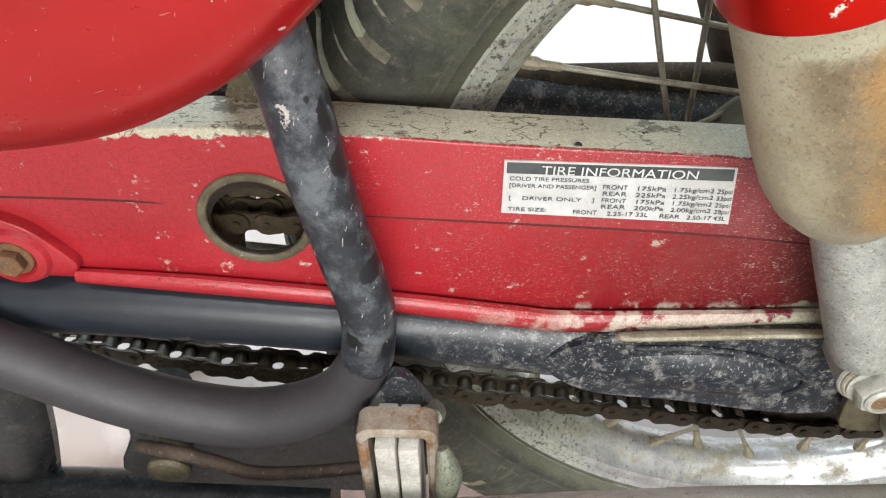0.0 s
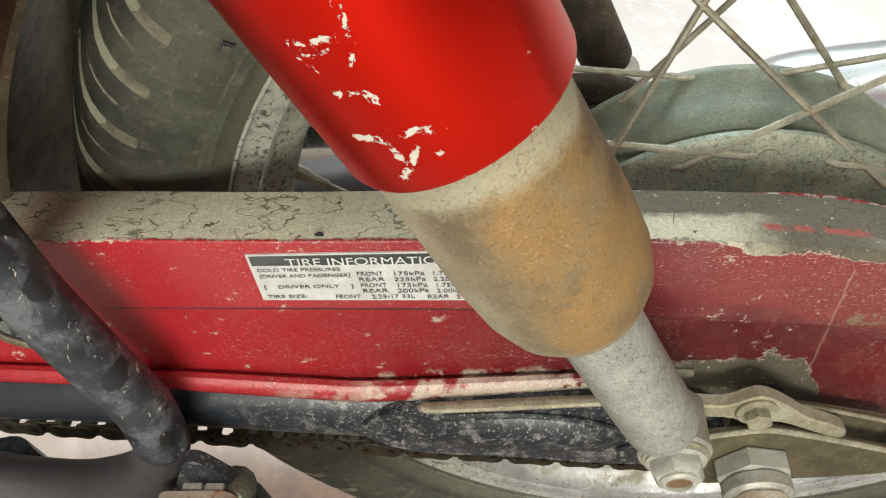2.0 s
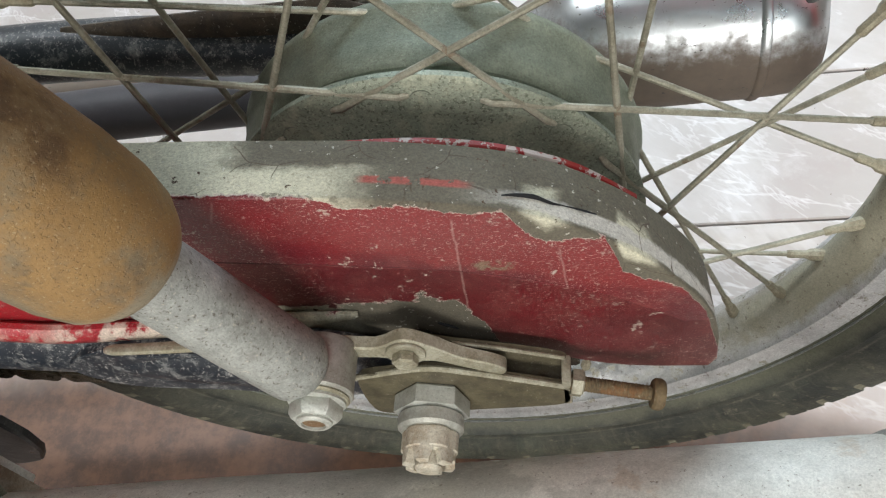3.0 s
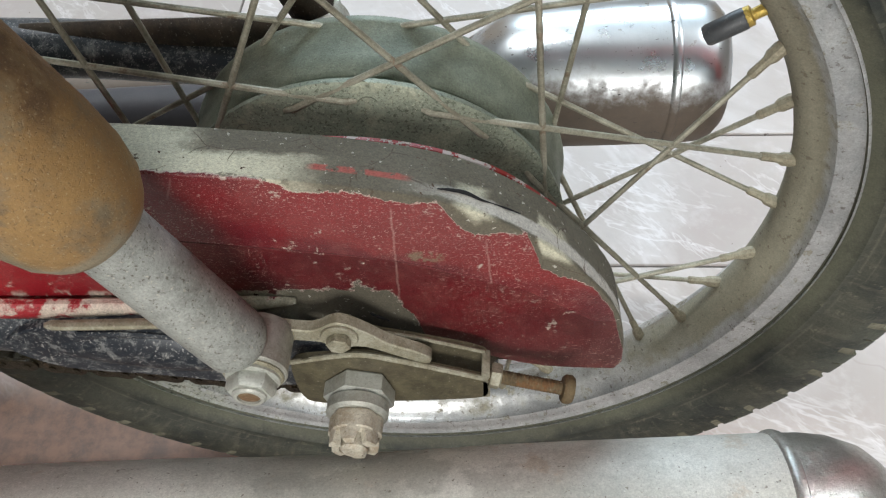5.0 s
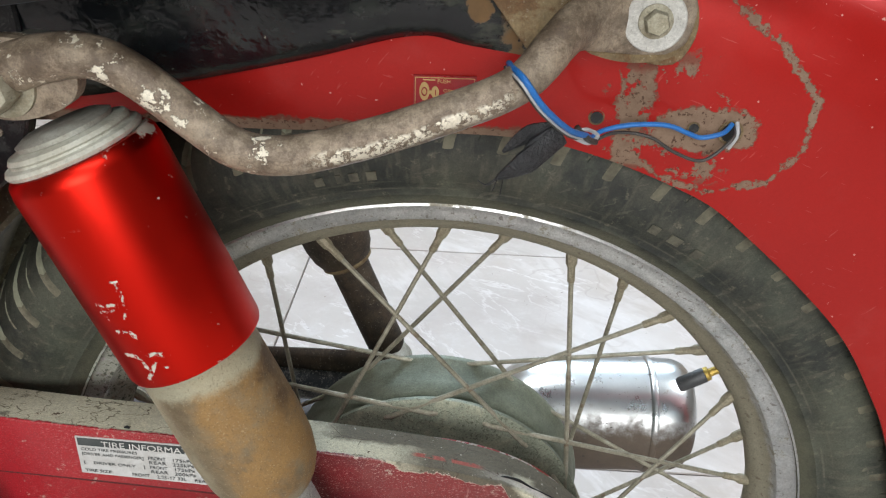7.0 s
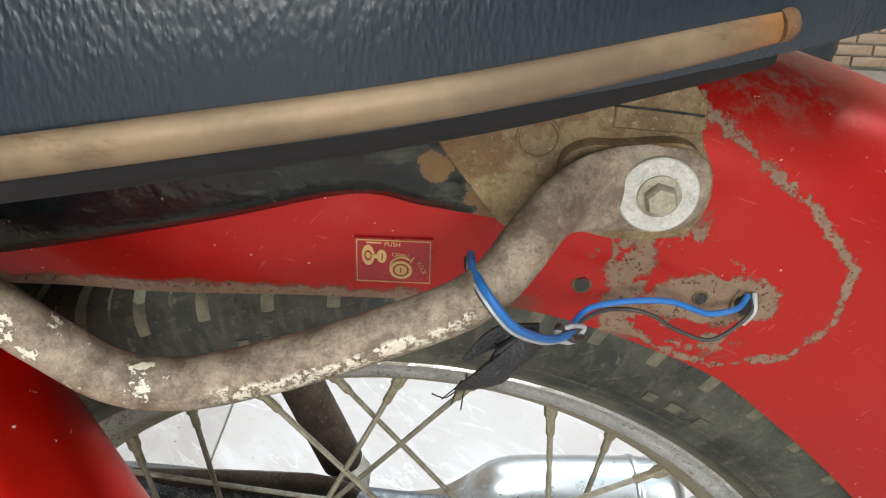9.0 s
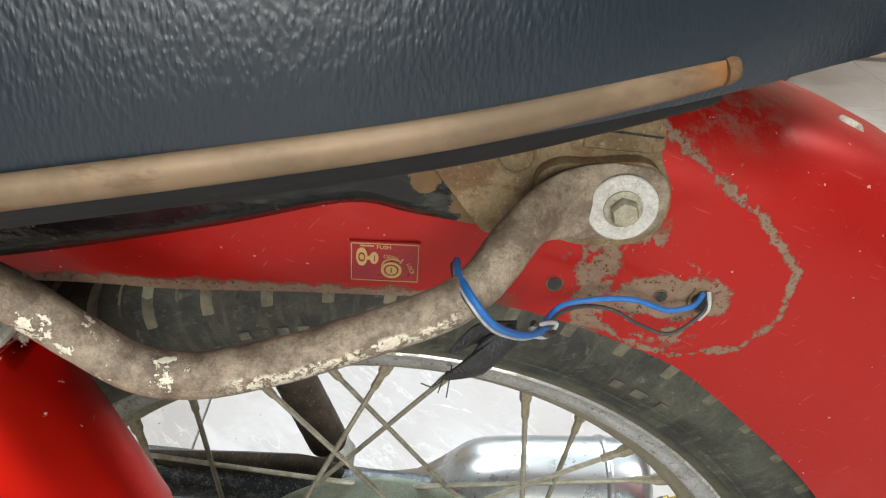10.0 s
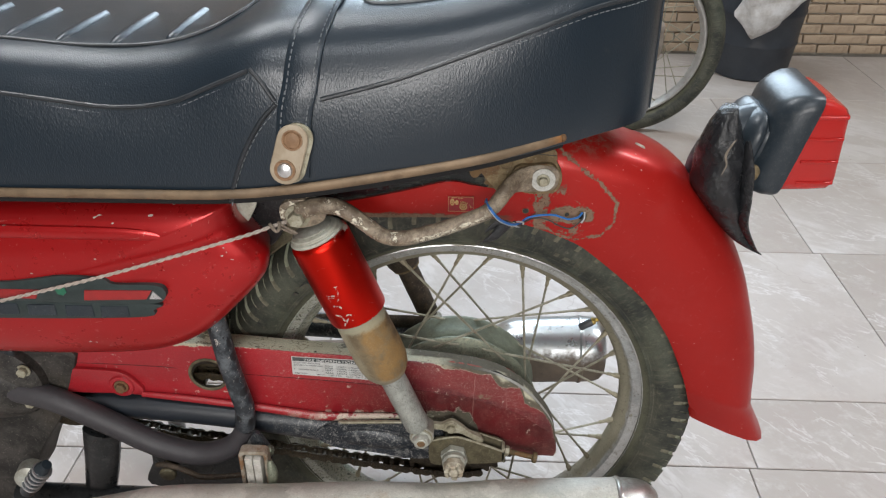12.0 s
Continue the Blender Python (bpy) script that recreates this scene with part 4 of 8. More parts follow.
    # brown under the motorcycle: oil stain with the shade there painted in
    oil_shade = k.step(k.wob(k.math("SQRT", k.add(k.mul(sx, sx), k.mul(sy, sy))), 7, 0.25), 1.30, 0.85)
    c = k.mix(k.mul(oil_shade, 0.9), c, k.mix(k.step(k.noise(30, 7, 0.75), 0.36, 0.64), (0.17, 0.085, 0.05), (0.065, 0.036, 0.025)))
    # tiles turn browner towards the brick wall
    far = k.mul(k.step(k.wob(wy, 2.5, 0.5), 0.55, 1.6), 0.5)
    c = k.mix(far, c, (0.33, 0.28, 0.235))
    return k.done(c, k.math("MULTIPLY_ADD", k.noise(14, 5), 0.25, 0.36), 0.0, k.noise(60, 4), 0.0003, spec=0.36)


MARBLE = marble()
GROUT = plain("brown_grout", (0.21, 0.185, 0.155), (0.15, 0.13, 0.11), 0.9, 60)


def brick_clay():
    k = Mat("tan_brick_clay")
    c = k.mix(k.rand(), (0.46, 0.35, 0.25), (0.54, 0.42, 0.30))
    c = k.mix(k.step(k.noise(30, 6, 0.7), 0.5, 0.7), c, (0.38, 0.28, 0.20))
    return k.done(c, 0.85, 0.0, k.noise(90, 5, 0.7), 0.002)


BRICK = brick_clay()
MORTAR = plain("pale_mortar", (0.46, 0.42, 0.36), (0.38, 0.34, 0.29), 0.9, 50, 0.001)
PLASTER = plain("off_white_plaster", (0.52, 0.515, 0.50), (0.46, 0.455, 0.44), 0.8, 3, 0.0006)
TUB = plain("blue_black_tub_plastic", (0.022, 0.028, 0.038), (0.035, 0.042, 0.052), 0.4, 14, 0.001)
BAG_WHITE = plain("white_plastic_bag", (0.62, 0.62, 0.62), (0.40, 0.38, 0.36), 0.45, 25, 0.003)


# ---- shaping helpers ----
def part(name, bm, material, parent=None, label="", angle=38):
    """Link a bmesh as one mesh object under parent, with edges sharper than the angle kept hard."""
    bmesh.ops.recalc_face_normals(bm, faces=bm.faces)
    for e in bm.edges:
        e.smooth = len(e.link_faces) == 2 and e.calc_face_angle(0) < radians(angle)
    for f in bm.faces:
        f.smooth = True
    me = bpy.data.meshes.new(name)
    bm.to_mesh(me)
    bm.free()
    for mt in material if isinstance(material, (list, tuple)) else (material,):
        me.materials.append(mt)
    ob = new(name, me)
    ob.parent = parent
    if label:
        tagged(ob, label)
    return ob


def thing(name, label, category, place=(0, 0, 0), group="", kind=""):
    ob = new(name)
    ob.location = place
    ob.empty_display_size = 0.05
    return tagged(ob, label, category, group, kind)


def joined(*bms):
    out = bms[0]
    for other in bms[1:]:
        me = bpy.data.meshes.new("joined")
        other.to_mesh(me)
        other.free()
        out.from_mesh(me)
        bpy.data.meshes.remove(me)
    return out


def curve_through(pts, n=8, closed=False):
    """Points of a Catmull-Rom line through pts, n steps to each stretch."""
    p = [Vector(q) for q in pts]
    m = len(p)
    out = []
    for i in range(m if closed else m - 1):
        a, b, c, d = (p[(i + j) % m] if closed else p[min(max(i + j, 0), m - 1)] for j in (-1, 0, 1, 2))
        for s in range(n):
            t = s / n
            out.append(0.5 * (2 * b + (c - a) * t + (2 * a - 5 * b + 4 * c - d) * t * t + (3 * b - a - 3 * c + d) * t ** 3))
    if not closed:
        out.append(p[-1])
    return out


def loft(rings, closed=True, caps=True):
    bm = bmesh.new()
    vs = [[bm.verts.new(p) for p in ring] for ring in rings]
    n = len(vs[0])
    for a, b in zip(vs, vs[1:]):
        for i in range(n if closed else n - 1):
            j = (i + 1) % n
            bm.faces.new((a[i], a[j], b[j], b[i]))
    if caps and closed:
        bm.faces.new(vs[0][::-1])
        bm.faces.new(vs[-1])
    return bm


def sweep(pts, radius, seg=14, smooth=8, flat=1.0, up=(0, 0, 1)):
    """A round bar along pts; radius is one number or one for each point; flat squeezes it along the side."""
    line = curve_through(pts, smooth) if smooth else [Vector(p) for p in pts]
    rs = radius if isinstance(radius, (list, tuple)) else [radius] * len(pts)
    step = smooth or 1
    rings, u = [], None
    for i, p in enumerate(line):
        d = (line[min(i + 1, len(line) - 1)] - line[max(i - 1, 0)]).normalized()
        if u is None:
            u = Vector(up).cross(d)
            u = u.normalized() if u.length > 1e-4 else d.orthogonal().normalized()
        u = (u - d * u.dot(d)).normalized()
        v = d.cross(u)
        k = min(i / step, len(rs) - 1.0)
        a = int(k)
        r = rs[a] + (rs[min(a + 1, len(rs) - 1)] - rs[a]) * (k - a)
        rings.append([p + u * (math.cos(t) * r * flat) + v * (math.sin(t) * r) for t in (2 * math.pi * j / seg for j in range(seg))])
    return loft(rings)


def turned(profile, origin, axis, seg=32, phase=0.0):
    """A turned body: profile rows (radius, height along the axis)."""
    d = Vector(axis).normalized()
    u = d.orthogonal().normalized()
    v = d.cross(u)
    o = Vector(origin)
    rings = []
    for r, h in profile:
        r = max(r, 1e-5)
        rings.append([o + d * h + u * (math.cos(t) * r) + v * (math.sin(t) * r) for t in (phase + 2 * math.pi * j / seg for j in range(seg))])
    bm = loft(rings)
    bmesh.ops.remove_doubles(bm, verts=bm.verts, dist=2e-5)
    return bm


def hexagon(r, origin, axis, h, dome=0.15):
    """A hexagon head or nut with chamfered corners."""
    return turned([(r * 0.93, 0), (r, h * 0.12), (r, h * (1 - dome)), (r * 0.86, h)], origin, axis, 6)


def bolt(origin, axis, r, h, washer=0.0, washer_h=0.0016):
    """A hexagon head on a washer."""
    d = Vector(axis).normalized()
    o = Vector(origin)
    out = []
    if washer:
        out.append(turned([(washer * 0.97, 0), (washer, washer_h * 0.3), (washer, washer_h * 0.7), (washer * 0.96, washer_h)], o, d, 24))
    out.append(hexagon(r, o + d * washer_h * bool(washer), d, h))
    return joined(*out)


def plate(outline, y0, y1, holes=(), bevel=0.0008, segments=1):
    """A flat plate with that outline in x and z, from y0 back to y1, with holes through it."""
    bm = bmesh.new()
    edges = []
    for loop in (outline, *holes):
        vs = [bm.verts.new((x, y0, z)) for x, z in loop]
        edges += [bm.edges.new((vs[i], vs[(i + 1) % len(vs)])) for i in range(len(vs))]
    bmesh.ops.triangle_fill(bm, use_beauty=True, use_dissolve=False, edges=edges)
    faces = list(bm.faces)
    got = bmesh.ops.extrude_face_region(bm, geom=faces)
    moved = [g for g in got["geom"] if isinstance(g, bmesh.types.BMVert)]
    bmesh.ops.translate(bm, verts=moved, vec=(0, y1 - y0, 0))
    if bevel:
        front = [e for e in bm.edges if e.is_valid and e.calc_face_angle(0) > 0.6 and abs(e.verts[0].co.y - e.verts[1].co.y) < 1e-6 and abs(e.verts[0].co.y - y0) < 1e-6]
        bmesh.ops.bevel(bm, geom=front, offset=bevel, segments=segments, profile=0.5, affect="EDGES", clamp_overlap=True)
    return bm


def box(x0, x1, y0, y1, z0, z1, bevel=0.0):
    bm = bmesh.new()
    bmesh.ops.create_cube(bm, size=1.0)
    for v in bm.verts:
        v.co = ((x0 + x1) / 2 + v.co.x * (x1 - x0), (y0 + y1) / 2 + v.co.y * (y1 - y0), (z0 + z1) / 2 + v.co.z * (z1 - z0))
    if bevel:
        bmesh.ops.bevel(bm, geom=bm.edges, offset=bevel, segments=2, profile=0.5, affect="EDGES")
    return bm


def circle(cx, cz, r, n=32, rz=None, phase=0.0):
    return [(cx + r * math.cos(phase + 2 * math.pi * i / n), cz + (rz or r) * math.sin(phase + 2 * math.pi * i / n)) for i in range(n)]


def outline(pts, n=5):
    return [(p.x, p.z) for p in curve_through([(x, 0, z) for x, z in pts], n, True)]


def table(rows, x):
    """Reads a smooth value at x from rows of (x, value, ...)."""
    if x <= rows[0][0]:
        return rows[0][1:]
    for i, (a, b) in enumerate(zip(rows, rows[1:])):
        if x <= b[0]:
            h = b[0] - a[0]
            t = (x - a[0]) / h
            p, q = rows[max(i - 1, 0)], rows[min(i + 2, len(rows) - 1)]
            out = []
            for k in range(1, len(a)):
                d = (b[k] - a[k]) / h
                d0 = (b[k] - p[k]) / (b[0] - p[0]) if i else d
                d1 = (q[k] - a[k]) / (q[0] - a[0])
                out.append((2 * t ** 3 - 3 * t * t + 1) * a[k] + (t ** 3 - 2 * t * t + t) * h * d0 + (3 * t * t - 2 * t ** 3) * b[k] + (t ** 3 - t * t) * h * d1)
            return tuple(out)
    return rows[-1][1:]


def along(pts, n):
    """n points at even steps along a smooth line through pts."""
    line = curve_through(pts, 12)
    d = [0.0]
    for a, b in zip(line, line[1:]):
        d.append(d[-1] + (b - a).length)
    out, j = [], 0
    for i in range(n):
        s = d[-1] * i / (n - 1)
        while j < len(d) - 2 and d[j + 1] < s:
            j += 1
        t = (s - d[j]) / max(d[j + 1] - d[j], 1e-9)
        out.append(line[j].lerp(line[j + 1], t))
    return out


def lettering(name, text, size, material, parent, m, width=0.0):
    """Flat letters of the built-in font, turned to face -y and laid at m."""
    cu = bpy.data.curves.new(name, "FONT")
    cu.body, cu.size, cu.extrude = text, size, 0.00004
    tmp = bpy.data.objects.new(name, cu)
    scene.collection.objects.link(tmp)
    me = bpy.data.meshes.new_from_object(tmp.evaluated_get(bpy.context.evaluated_depsgraph_get()))
    bpy.data.objects.remove(tmp)
    wide = max((v.co.x for v in me.vertices), default=1.0)
    k = width / wide if width else 1.0
    for v in me.vertices:
        v.co = m @ Vector((v.co.x * k, -v.co.z, v.co.y))
    me.materials.append(material)
    ob = new(name, me)
    ob.parent = parent
    return ob


# ---- the room ----
def slab(name, x0, x1, y0, y1, z0, z1, material, kind="structure", label="", category=""):
    ob = part(name, box(x0, x1, y0, y1, z0, z1), material)
    return tagged(ob, label, category, "", kind)


WX0, WX1, WY0, WY1, WH = -2.9, 3.1, -3.0, 2.49, 2.8
FZ = -0.018  # the ground under the tyre
floor = slab("floor", WX0, WX1, WY0, WY1, FZ - 0.10, FZ - 0.005, GROUT, label="cream marble slab floor with dark thin joints", category="floor")
ceiling = slab("ceiling", WX0 - 0.2, WX1 + 0.2, WY0 - 0.2, WY1 + 0.3, WH, WH + 0.15, PLASTER, label="plain off-white plaster ceiling", category="ceiling")
slab("wall_west", WX0 - 0.2, WX0, WY0 - 0.2, WY1 + 0.3, FZ - 0.1, WH, WALL_DULL, label="plain dull tan painted wall", category="wall")
slab("wall_east", WX1, WX1 + 0.2, WY0 - 0.2, WY1 + 0.3, FZ - 0.1, WH, WALL_DULL, label="plain dull tan painted wall", category="wall")
# unseen opening added for the front light
SX0, SX1, SZ0, SZ1 = -0.80, 0.90, 0.88, 2.08
tagged(part("wall_south", plate([(WX0, FZ - 0.1), (WX1, FZ - 0.1), (WX1, WH), (WX0, WH)], WY0 - 0.2, WY0, [[(SX0, SZ0), (SX1, SZ0), (SX1, SZ1), (SX0, SZ1)]], 0), WALL_DULL), "plain dull tan painted wall with an added window opening", "wall", "", "structure")
opening = thing("added_window", "added, unseen wide window opening with a plain pale frame", "window", (SX0, WY0 - 0.1, SZ0), "", "structure")
for x0, x1, z0, z1 in ((0.002, 0.045, 0.045, SZ1 - SZ0 - 0.045), (SX1 - SX0 - 0.045, SX1 - SX0 - 0.002, 0.045, SZ1 - SZ0 - 0.045), (0.002, SX1 - SX0 - 0.002, SZ1 - SZ0 - 0.045, SZ1 - SZ0 - 0.002), (0.002, SX1 - SX0 - 0.002, 0.002, 0.045)):
    part("window_frame", box(x0, x1, -0.05, 0.05, z0, z1, 0.003), PLASTER, opening)
HX0, HX1, HZ0, HZ1 = -0.8, 1.0, 1.56, 2.44
wall_north = tagged(part("wall_north", plate([(WX0, FZ - 0.1), (WX1, FZ - 0.1), (WX1, WH), (WX0, WH)], WY1 + 0.012, WY1 + 0.3, [[(HX0, HZ0), (HX1, HZ0), (HX1, HZ1), (HX0, HZ1)]], 0), MORTAR), "tan brick wall with pale mortar joints", "wall", "", "structure")
window = thing("window_1", "high window in the brick wall with pale frame", "window", (0.1, WY1 + 0.2, HZ0), "", "structure")
for name, x0, x1, z0, z1 in (("window_frame", -0.9, 0.9, 0.0, 0.05), ("window_frame", -0.9, 0.9, 0.83, 0.88), ("window_frame", -0.9, -0.85, 0.05, 0.83), ("window_frame", 0.85, 0.9, 0.05, 0.83), ("window_bar", -0.02, 0.02, 0.05, 0.83)):
    part(name, box(x0, x1, -0.02, 0.02, z0, z1, 0.004), PLASTER, window)

# ---- the motorcycle ----
AX = 0.28
bike = thing("motorcycle", "worn red motorcycle with black seat and spoked rear wheel", "motorcycle")


SEAT_DARK = plain("dark_pitted_alloy", (0.15, 0.165, 0.12), (0.09, 0.10, 0.075), 0.6, 150)


def rear_wheel(parent, name="rear_wheel"):
    # rim: flanges, shoulders and a dropped well
    half = [(0.2275, -0.0265), (0.2285, -0.0245), (0.2265, -0.0228), (0.2215, -0.0222), (0.2170, -0.0205), (0.2150, -0.0150), (0.2100, -0.0110), (0.2055, -0.0070), (0.2035, 0.0)]
    prof = half + [(r, -h) for r, h in half[-2::-1]]
    inner = [(r + 0.0025, h) for r, h in prof[::-1]]
    inner[0], inner[-1] = (0.2285, 0.0262), (0.2285, -0.0262)
    ring = prof + inner
    seg = 144
    bm = bmesh.new()
    vs = []
    for i in range(seg):
        t = 2 * math.pi * i / seg
        vs.append([bm.verts.new((r * math.cos(t), h, AX + r * math.sin(t))) for r, h in ring])
    for i in range(seg):
        a, b = vs[i], vs[(i + 1) % seg]
        for j in range(len(ring)):
            q = (j + 1) % len(ring)
            bm.faces.new((a[j], a[q], b[q], b[j]))
    rim = part(name, bm, RIM, parent, "spoked wheel with pitted, mud-stained chrome rim")

    # tyre: carcass with shoulder grooves cut in
    prof = [(0.2262, -0.0215), (0.2290, -0.0262), (0.2335, -0.0300), (0.2365, -0.0325), (0.2395, -0.0328), (0.2430, -0.0345), (0.2480, -0.0368), (0.2535, -0.0382), (0.2590, -0.0388), (0.2640, -0.0384),
            (0.2690, -0.0380), (0.2738, -0.0370), (0.2784, -0.0354), (0.2826, -0.0330), (0.2862, -0.0296), (0.2892, -0.0250), (0.2918, -0.0198), (0.2942, -0.0142), (0.2963, -0.0088), (0.2975, -0.0040), (0.2980, 0.0)]
    prof = prof + [(r, -h) for r, h in prof[-2::-1]]
    n = len(prof)
    cols = (0.0, 0.055, 0.11, 0.165, 0.20, 0.27, 0.34, 0.42, 0.50, 0.575, 0.600, 0.625, 0.70, 0.80, 0.90, 0.965)
    per = len(cols)
    seg = 64 * per
    bm = bmesh.new()
    vs = []
    deep = []
    for i in range(seg):
        row, dp = [], []
        c = i % per
        for j, (r, h) in enumerate(prof):
            side = min(j, n - 1 - j)
            inward = max(0, 17 - side) if side >= 7 else 10
            bend = (inward * 0.165 - inward * inward * 0.0088) + (0.5 if j >= n / 2 else 0)
            g = 0.0
            if 9 <= side <= 19 and c in (1, 2, 3):
                g = (0.0005, 0.0008, 0.0012, 0.0022, 0.0030)[min(4, side - 9)] if side < 17 else 0.0042
            elif c == 10 and 11 <= side <= 14:
                g = 0.0020
            elif side in (18, 19) and c // 4 == (0 if side == 18 else 2):
                g = 0.003
            t = 2 * math.pi * ((i // per) + cols[c] + bend) / 64
            row.append(bm.verts.new(((r - g) * math.cos(t), h * (1 - g * 4), AX + (r - g) * math.sin(t))))
            dp.append(g > 0)
        vs.append(row)
        deep.append(dp)
    for i in range(seg):
        q = (i + 1) % seg
        for j in range(n - 1):
            f = bm.faces.new((vs[i][j], vs[i][j + 1], vs[q][j + 1], vs[q][j]))
            low = min(j, n - 2 - j)
            filled = sum((deep[i][j], deep[i][j + 1], deep[q][j], deep[q][j + 1]))
            f.material_index = 0 if filled < (2 if 8 < low < 18 else 9) else (2 if low < 12 else 1)
    part("tyre", bm, [RUBBER, MUD, TICK], rim, "dusty black ribbed tyre with dirt-filled grooves", 30)

    # hub drum with dished faces
    prof = [(0.012, -0.046), (0.022, -0.045), (0.026, -0.040), (0.030, -0.026), (0.060, -0.024), (0.070, -0.020), (0.0935, -0.0185), (0.0958, -0.0170), (0.0955, -0.0140), (0.0880, -0.0128), (0.0875, -0.0088), (0.0915, -0.0080), (0.0930, -0.0060),
            (0.0945, 0.004), (0.0958, 0.0195), (0.0970, 0.0215), (0.0975, 0.0235), (0.0968, 0.0265), (0.0900, 0.028), (0.060, 0.034), (0.030, 0.044), (0.012, 0.046)]
    part("hub", turned(prof, (0, 0, AX), (0, 1, 0), 72), ALLOY, rim, "grey-green oxidised alloy drum hub")
    for a in range(5, 365, 20):
        c, s = math.cos(radians(a)), math.sin(radians(a))
        part("spoke_seat", turned([(0.0046, -0.0005), (0.0046, 0.0004), (0.0040, 0.0002), (0.0, 0.0001)], (0.0850 * c, -0.0186, AX + 0.0850 * s), (0, -1, 0), 14), SEAT_DARK, rim)

    # spokes with their nipples, laced in crossing pairs
    def spoke_mesh(near, lead):
        hub_a = radians(lead)
        y = -0.0195 if near else 0.0265
        a = Vector((0.087 * math.cos(hub_a), y, 0.087 * math.sin(hub_a)))
        b = Vector((0.2045, 0.0 + (-0.002 if near else 0.002), 0.0))
        d = (b - a).normalized()
        bm = sweep([a - d * 0.004 + Vector((0, 0.002 if near else -0.002, 0)), a, a.lerp(b, 0.5), b], [0.0016, 0.0016, 0.00145, 0.00145], 8, 1)
        nip = turned([(0.0019, 0), (0.0022, 0.001), (0.0022, 0.009), (0.0033, 0.0115), (0.0034, 0.0165), (0.0028, 0.019)], b - d * 0.0175, d, 8)
        for f in nip.faces:
            f.material_index = 1
        return joined(bm, nip)

    meshes = {}
    for k in range(36):
        near = k % 2 == 0
        lead = -58 if (k % 4) in (0, 1) else 58
        key = (near, lead)
        if key not in meshes:
            ob = part("spoke", spoke_mesh(near, lead), [SPOKE, NIPPLE], rim)
            meshes[key] = ob.data
        else:
            ob = new("spoke", meshes[key])
            ob.parent = rim
        # rim angles fall by ten degrees from the first
        ob.matrix_basis = Matrix.Translation((0, 0, AX)) @ Matrix.Rotation(-radians(109 - 10 * k), 4, "Y")

    # valve
    stem = part("valve_stem", turned([(0.0045, 0), (0.0045, 0.004), (0.0025, 0.0045), (0.0025, 0.012), (0.0042, 0.0125), (0.0045, 0.017), (0.0035, 0.0175)], (0.1735, -0.001, 0.4005), (-0.82, 0.05, -0.56), 12), BRASS, rim, "brass valve stem nut")
    part("valve_cap", turned([(0.0040, 0), (0.0046, 0.001), (0.0046, 0.016), (0.0040, 0.0175), (0.002, 0.018)], (0.1615, -0.0005, 0.3925), (-0.82, 0.05, -0.56), 14), VALVE_RUBBER, stem, "black ribbed valve cap")
    # raised blank shapes on the sidewall
    def side_y(r):
        return -0.0345 - 0.0043 * (1 - ((0.2590 - r) / 0.0160) ** 2)

    def raised_mark(a0, wide, r0, r1, lift=0.0005):
        bm = bmesh.new()
        grid, foot = [], []
        for u in (0, 0.5, 1):
            row = []
            for v in (0, 0.33, 0.67, 1):
                t, r = radians(a0 + wide * u), r0 + (r1 - r0) * v
                row.append(bm.verts.new((r * math.cos(t), side_y(r) - lift, AX + r * math.sin(t))))
            grid.append(row)
        for a, b in zip(grid, grid[1:]):
            for q in range(3):
                bm.faces.new((a[q], b[q], b[q + 1], a[q + 1]))
        edge = [grid[0][q] for q in range(4)] + [grid[1][3]] + [grid[2][q] for q in (3, 2, 1, 0)] + [grid[1][0]]
        foot = [bm.verts.new(v.co + Vector((0, 0.002, 0))) for v in edge]
        for q in range(len(edge)):
            w = (q + 1) % len(edge)
            bm.faces.new((edge[q], edge[w], foot[w], foot[q]))
        bmesh.ops.recalc_face_normals(bm, faces=bm.faces)
        return bm

    for a0, wide, r0, r1 in ((126.4, 1.5, 0.2415, 0.2500), (128.6, 1.7, 0.2415, 0.2500), (131.0, 0.9, 0.2415, 0.2505), (133.0, 2.4, 0.2420, 0.2505), (137.5, 1.2, 0.2450, 0.2495), (97, 1.1, 0.247, 0.252), (99, 1.1, 0.247, 0.252), (101, 0.6, 0.247, 0.252), (103, 1.1, 0.247, 0.252), (64, 1.2, 0.247, 0.252), (61, 1.6, 0.247, 0.252), (58, 1.2, 0.247, 0.252)):
        mark = part("sidewall_mark", raised_mark(a0, wide, r0, r1, 0.0015 if a0 > 120 else 0.0005), VALVE_RUBBER if a0 > 120 else MARK, rim)
        if a0 > 120:
            part("mark_face", raised_mark(a0 + 0.18, wide - 0.36, r0 + 0.0009, r1 - 0.0009, 0.0021), MARK, mark)
    return rim


wheel = rear_wheel(bike)


# ---- drive side: chain case, swing arm, chain ----
CASE_TOP = [(-0.470, 0.380), (-0.455, 0.392), (-0.372, 0.400), (-0.307, 0.404), (-0.246, 0.401), (-0.184, 0.396), (-0.100, 0.391), (-0.048, 0.387), (0.004, 0.381), (0.044, 0.371), (0.073, 0.353), (0.093, 0.333), (0.111, 0.306), (0.119, 0.282), (0.1215, 0.256)]
CASE_LOW = [(0.1185, 0.2495), (0.085, 0.2515), (0.057, 0.2615), (0.032, 0.2770), (-0.005, 0.2800), (-0.046, 0.2880), (-0.100, 0.2955), (-0.156, 0.2985), (-0.230, 0.312), (-0.257, 0.315), (-0.317, 0.322), (-0.365, 0.326), (-0.455, 0.331), (-0.468, 0.345)]


CREASE_SHADE = plain("crease_shade_dirt", (0.10, 0.012, 0.014), (0.06, 0.016, 0.014), 0.8, 200)


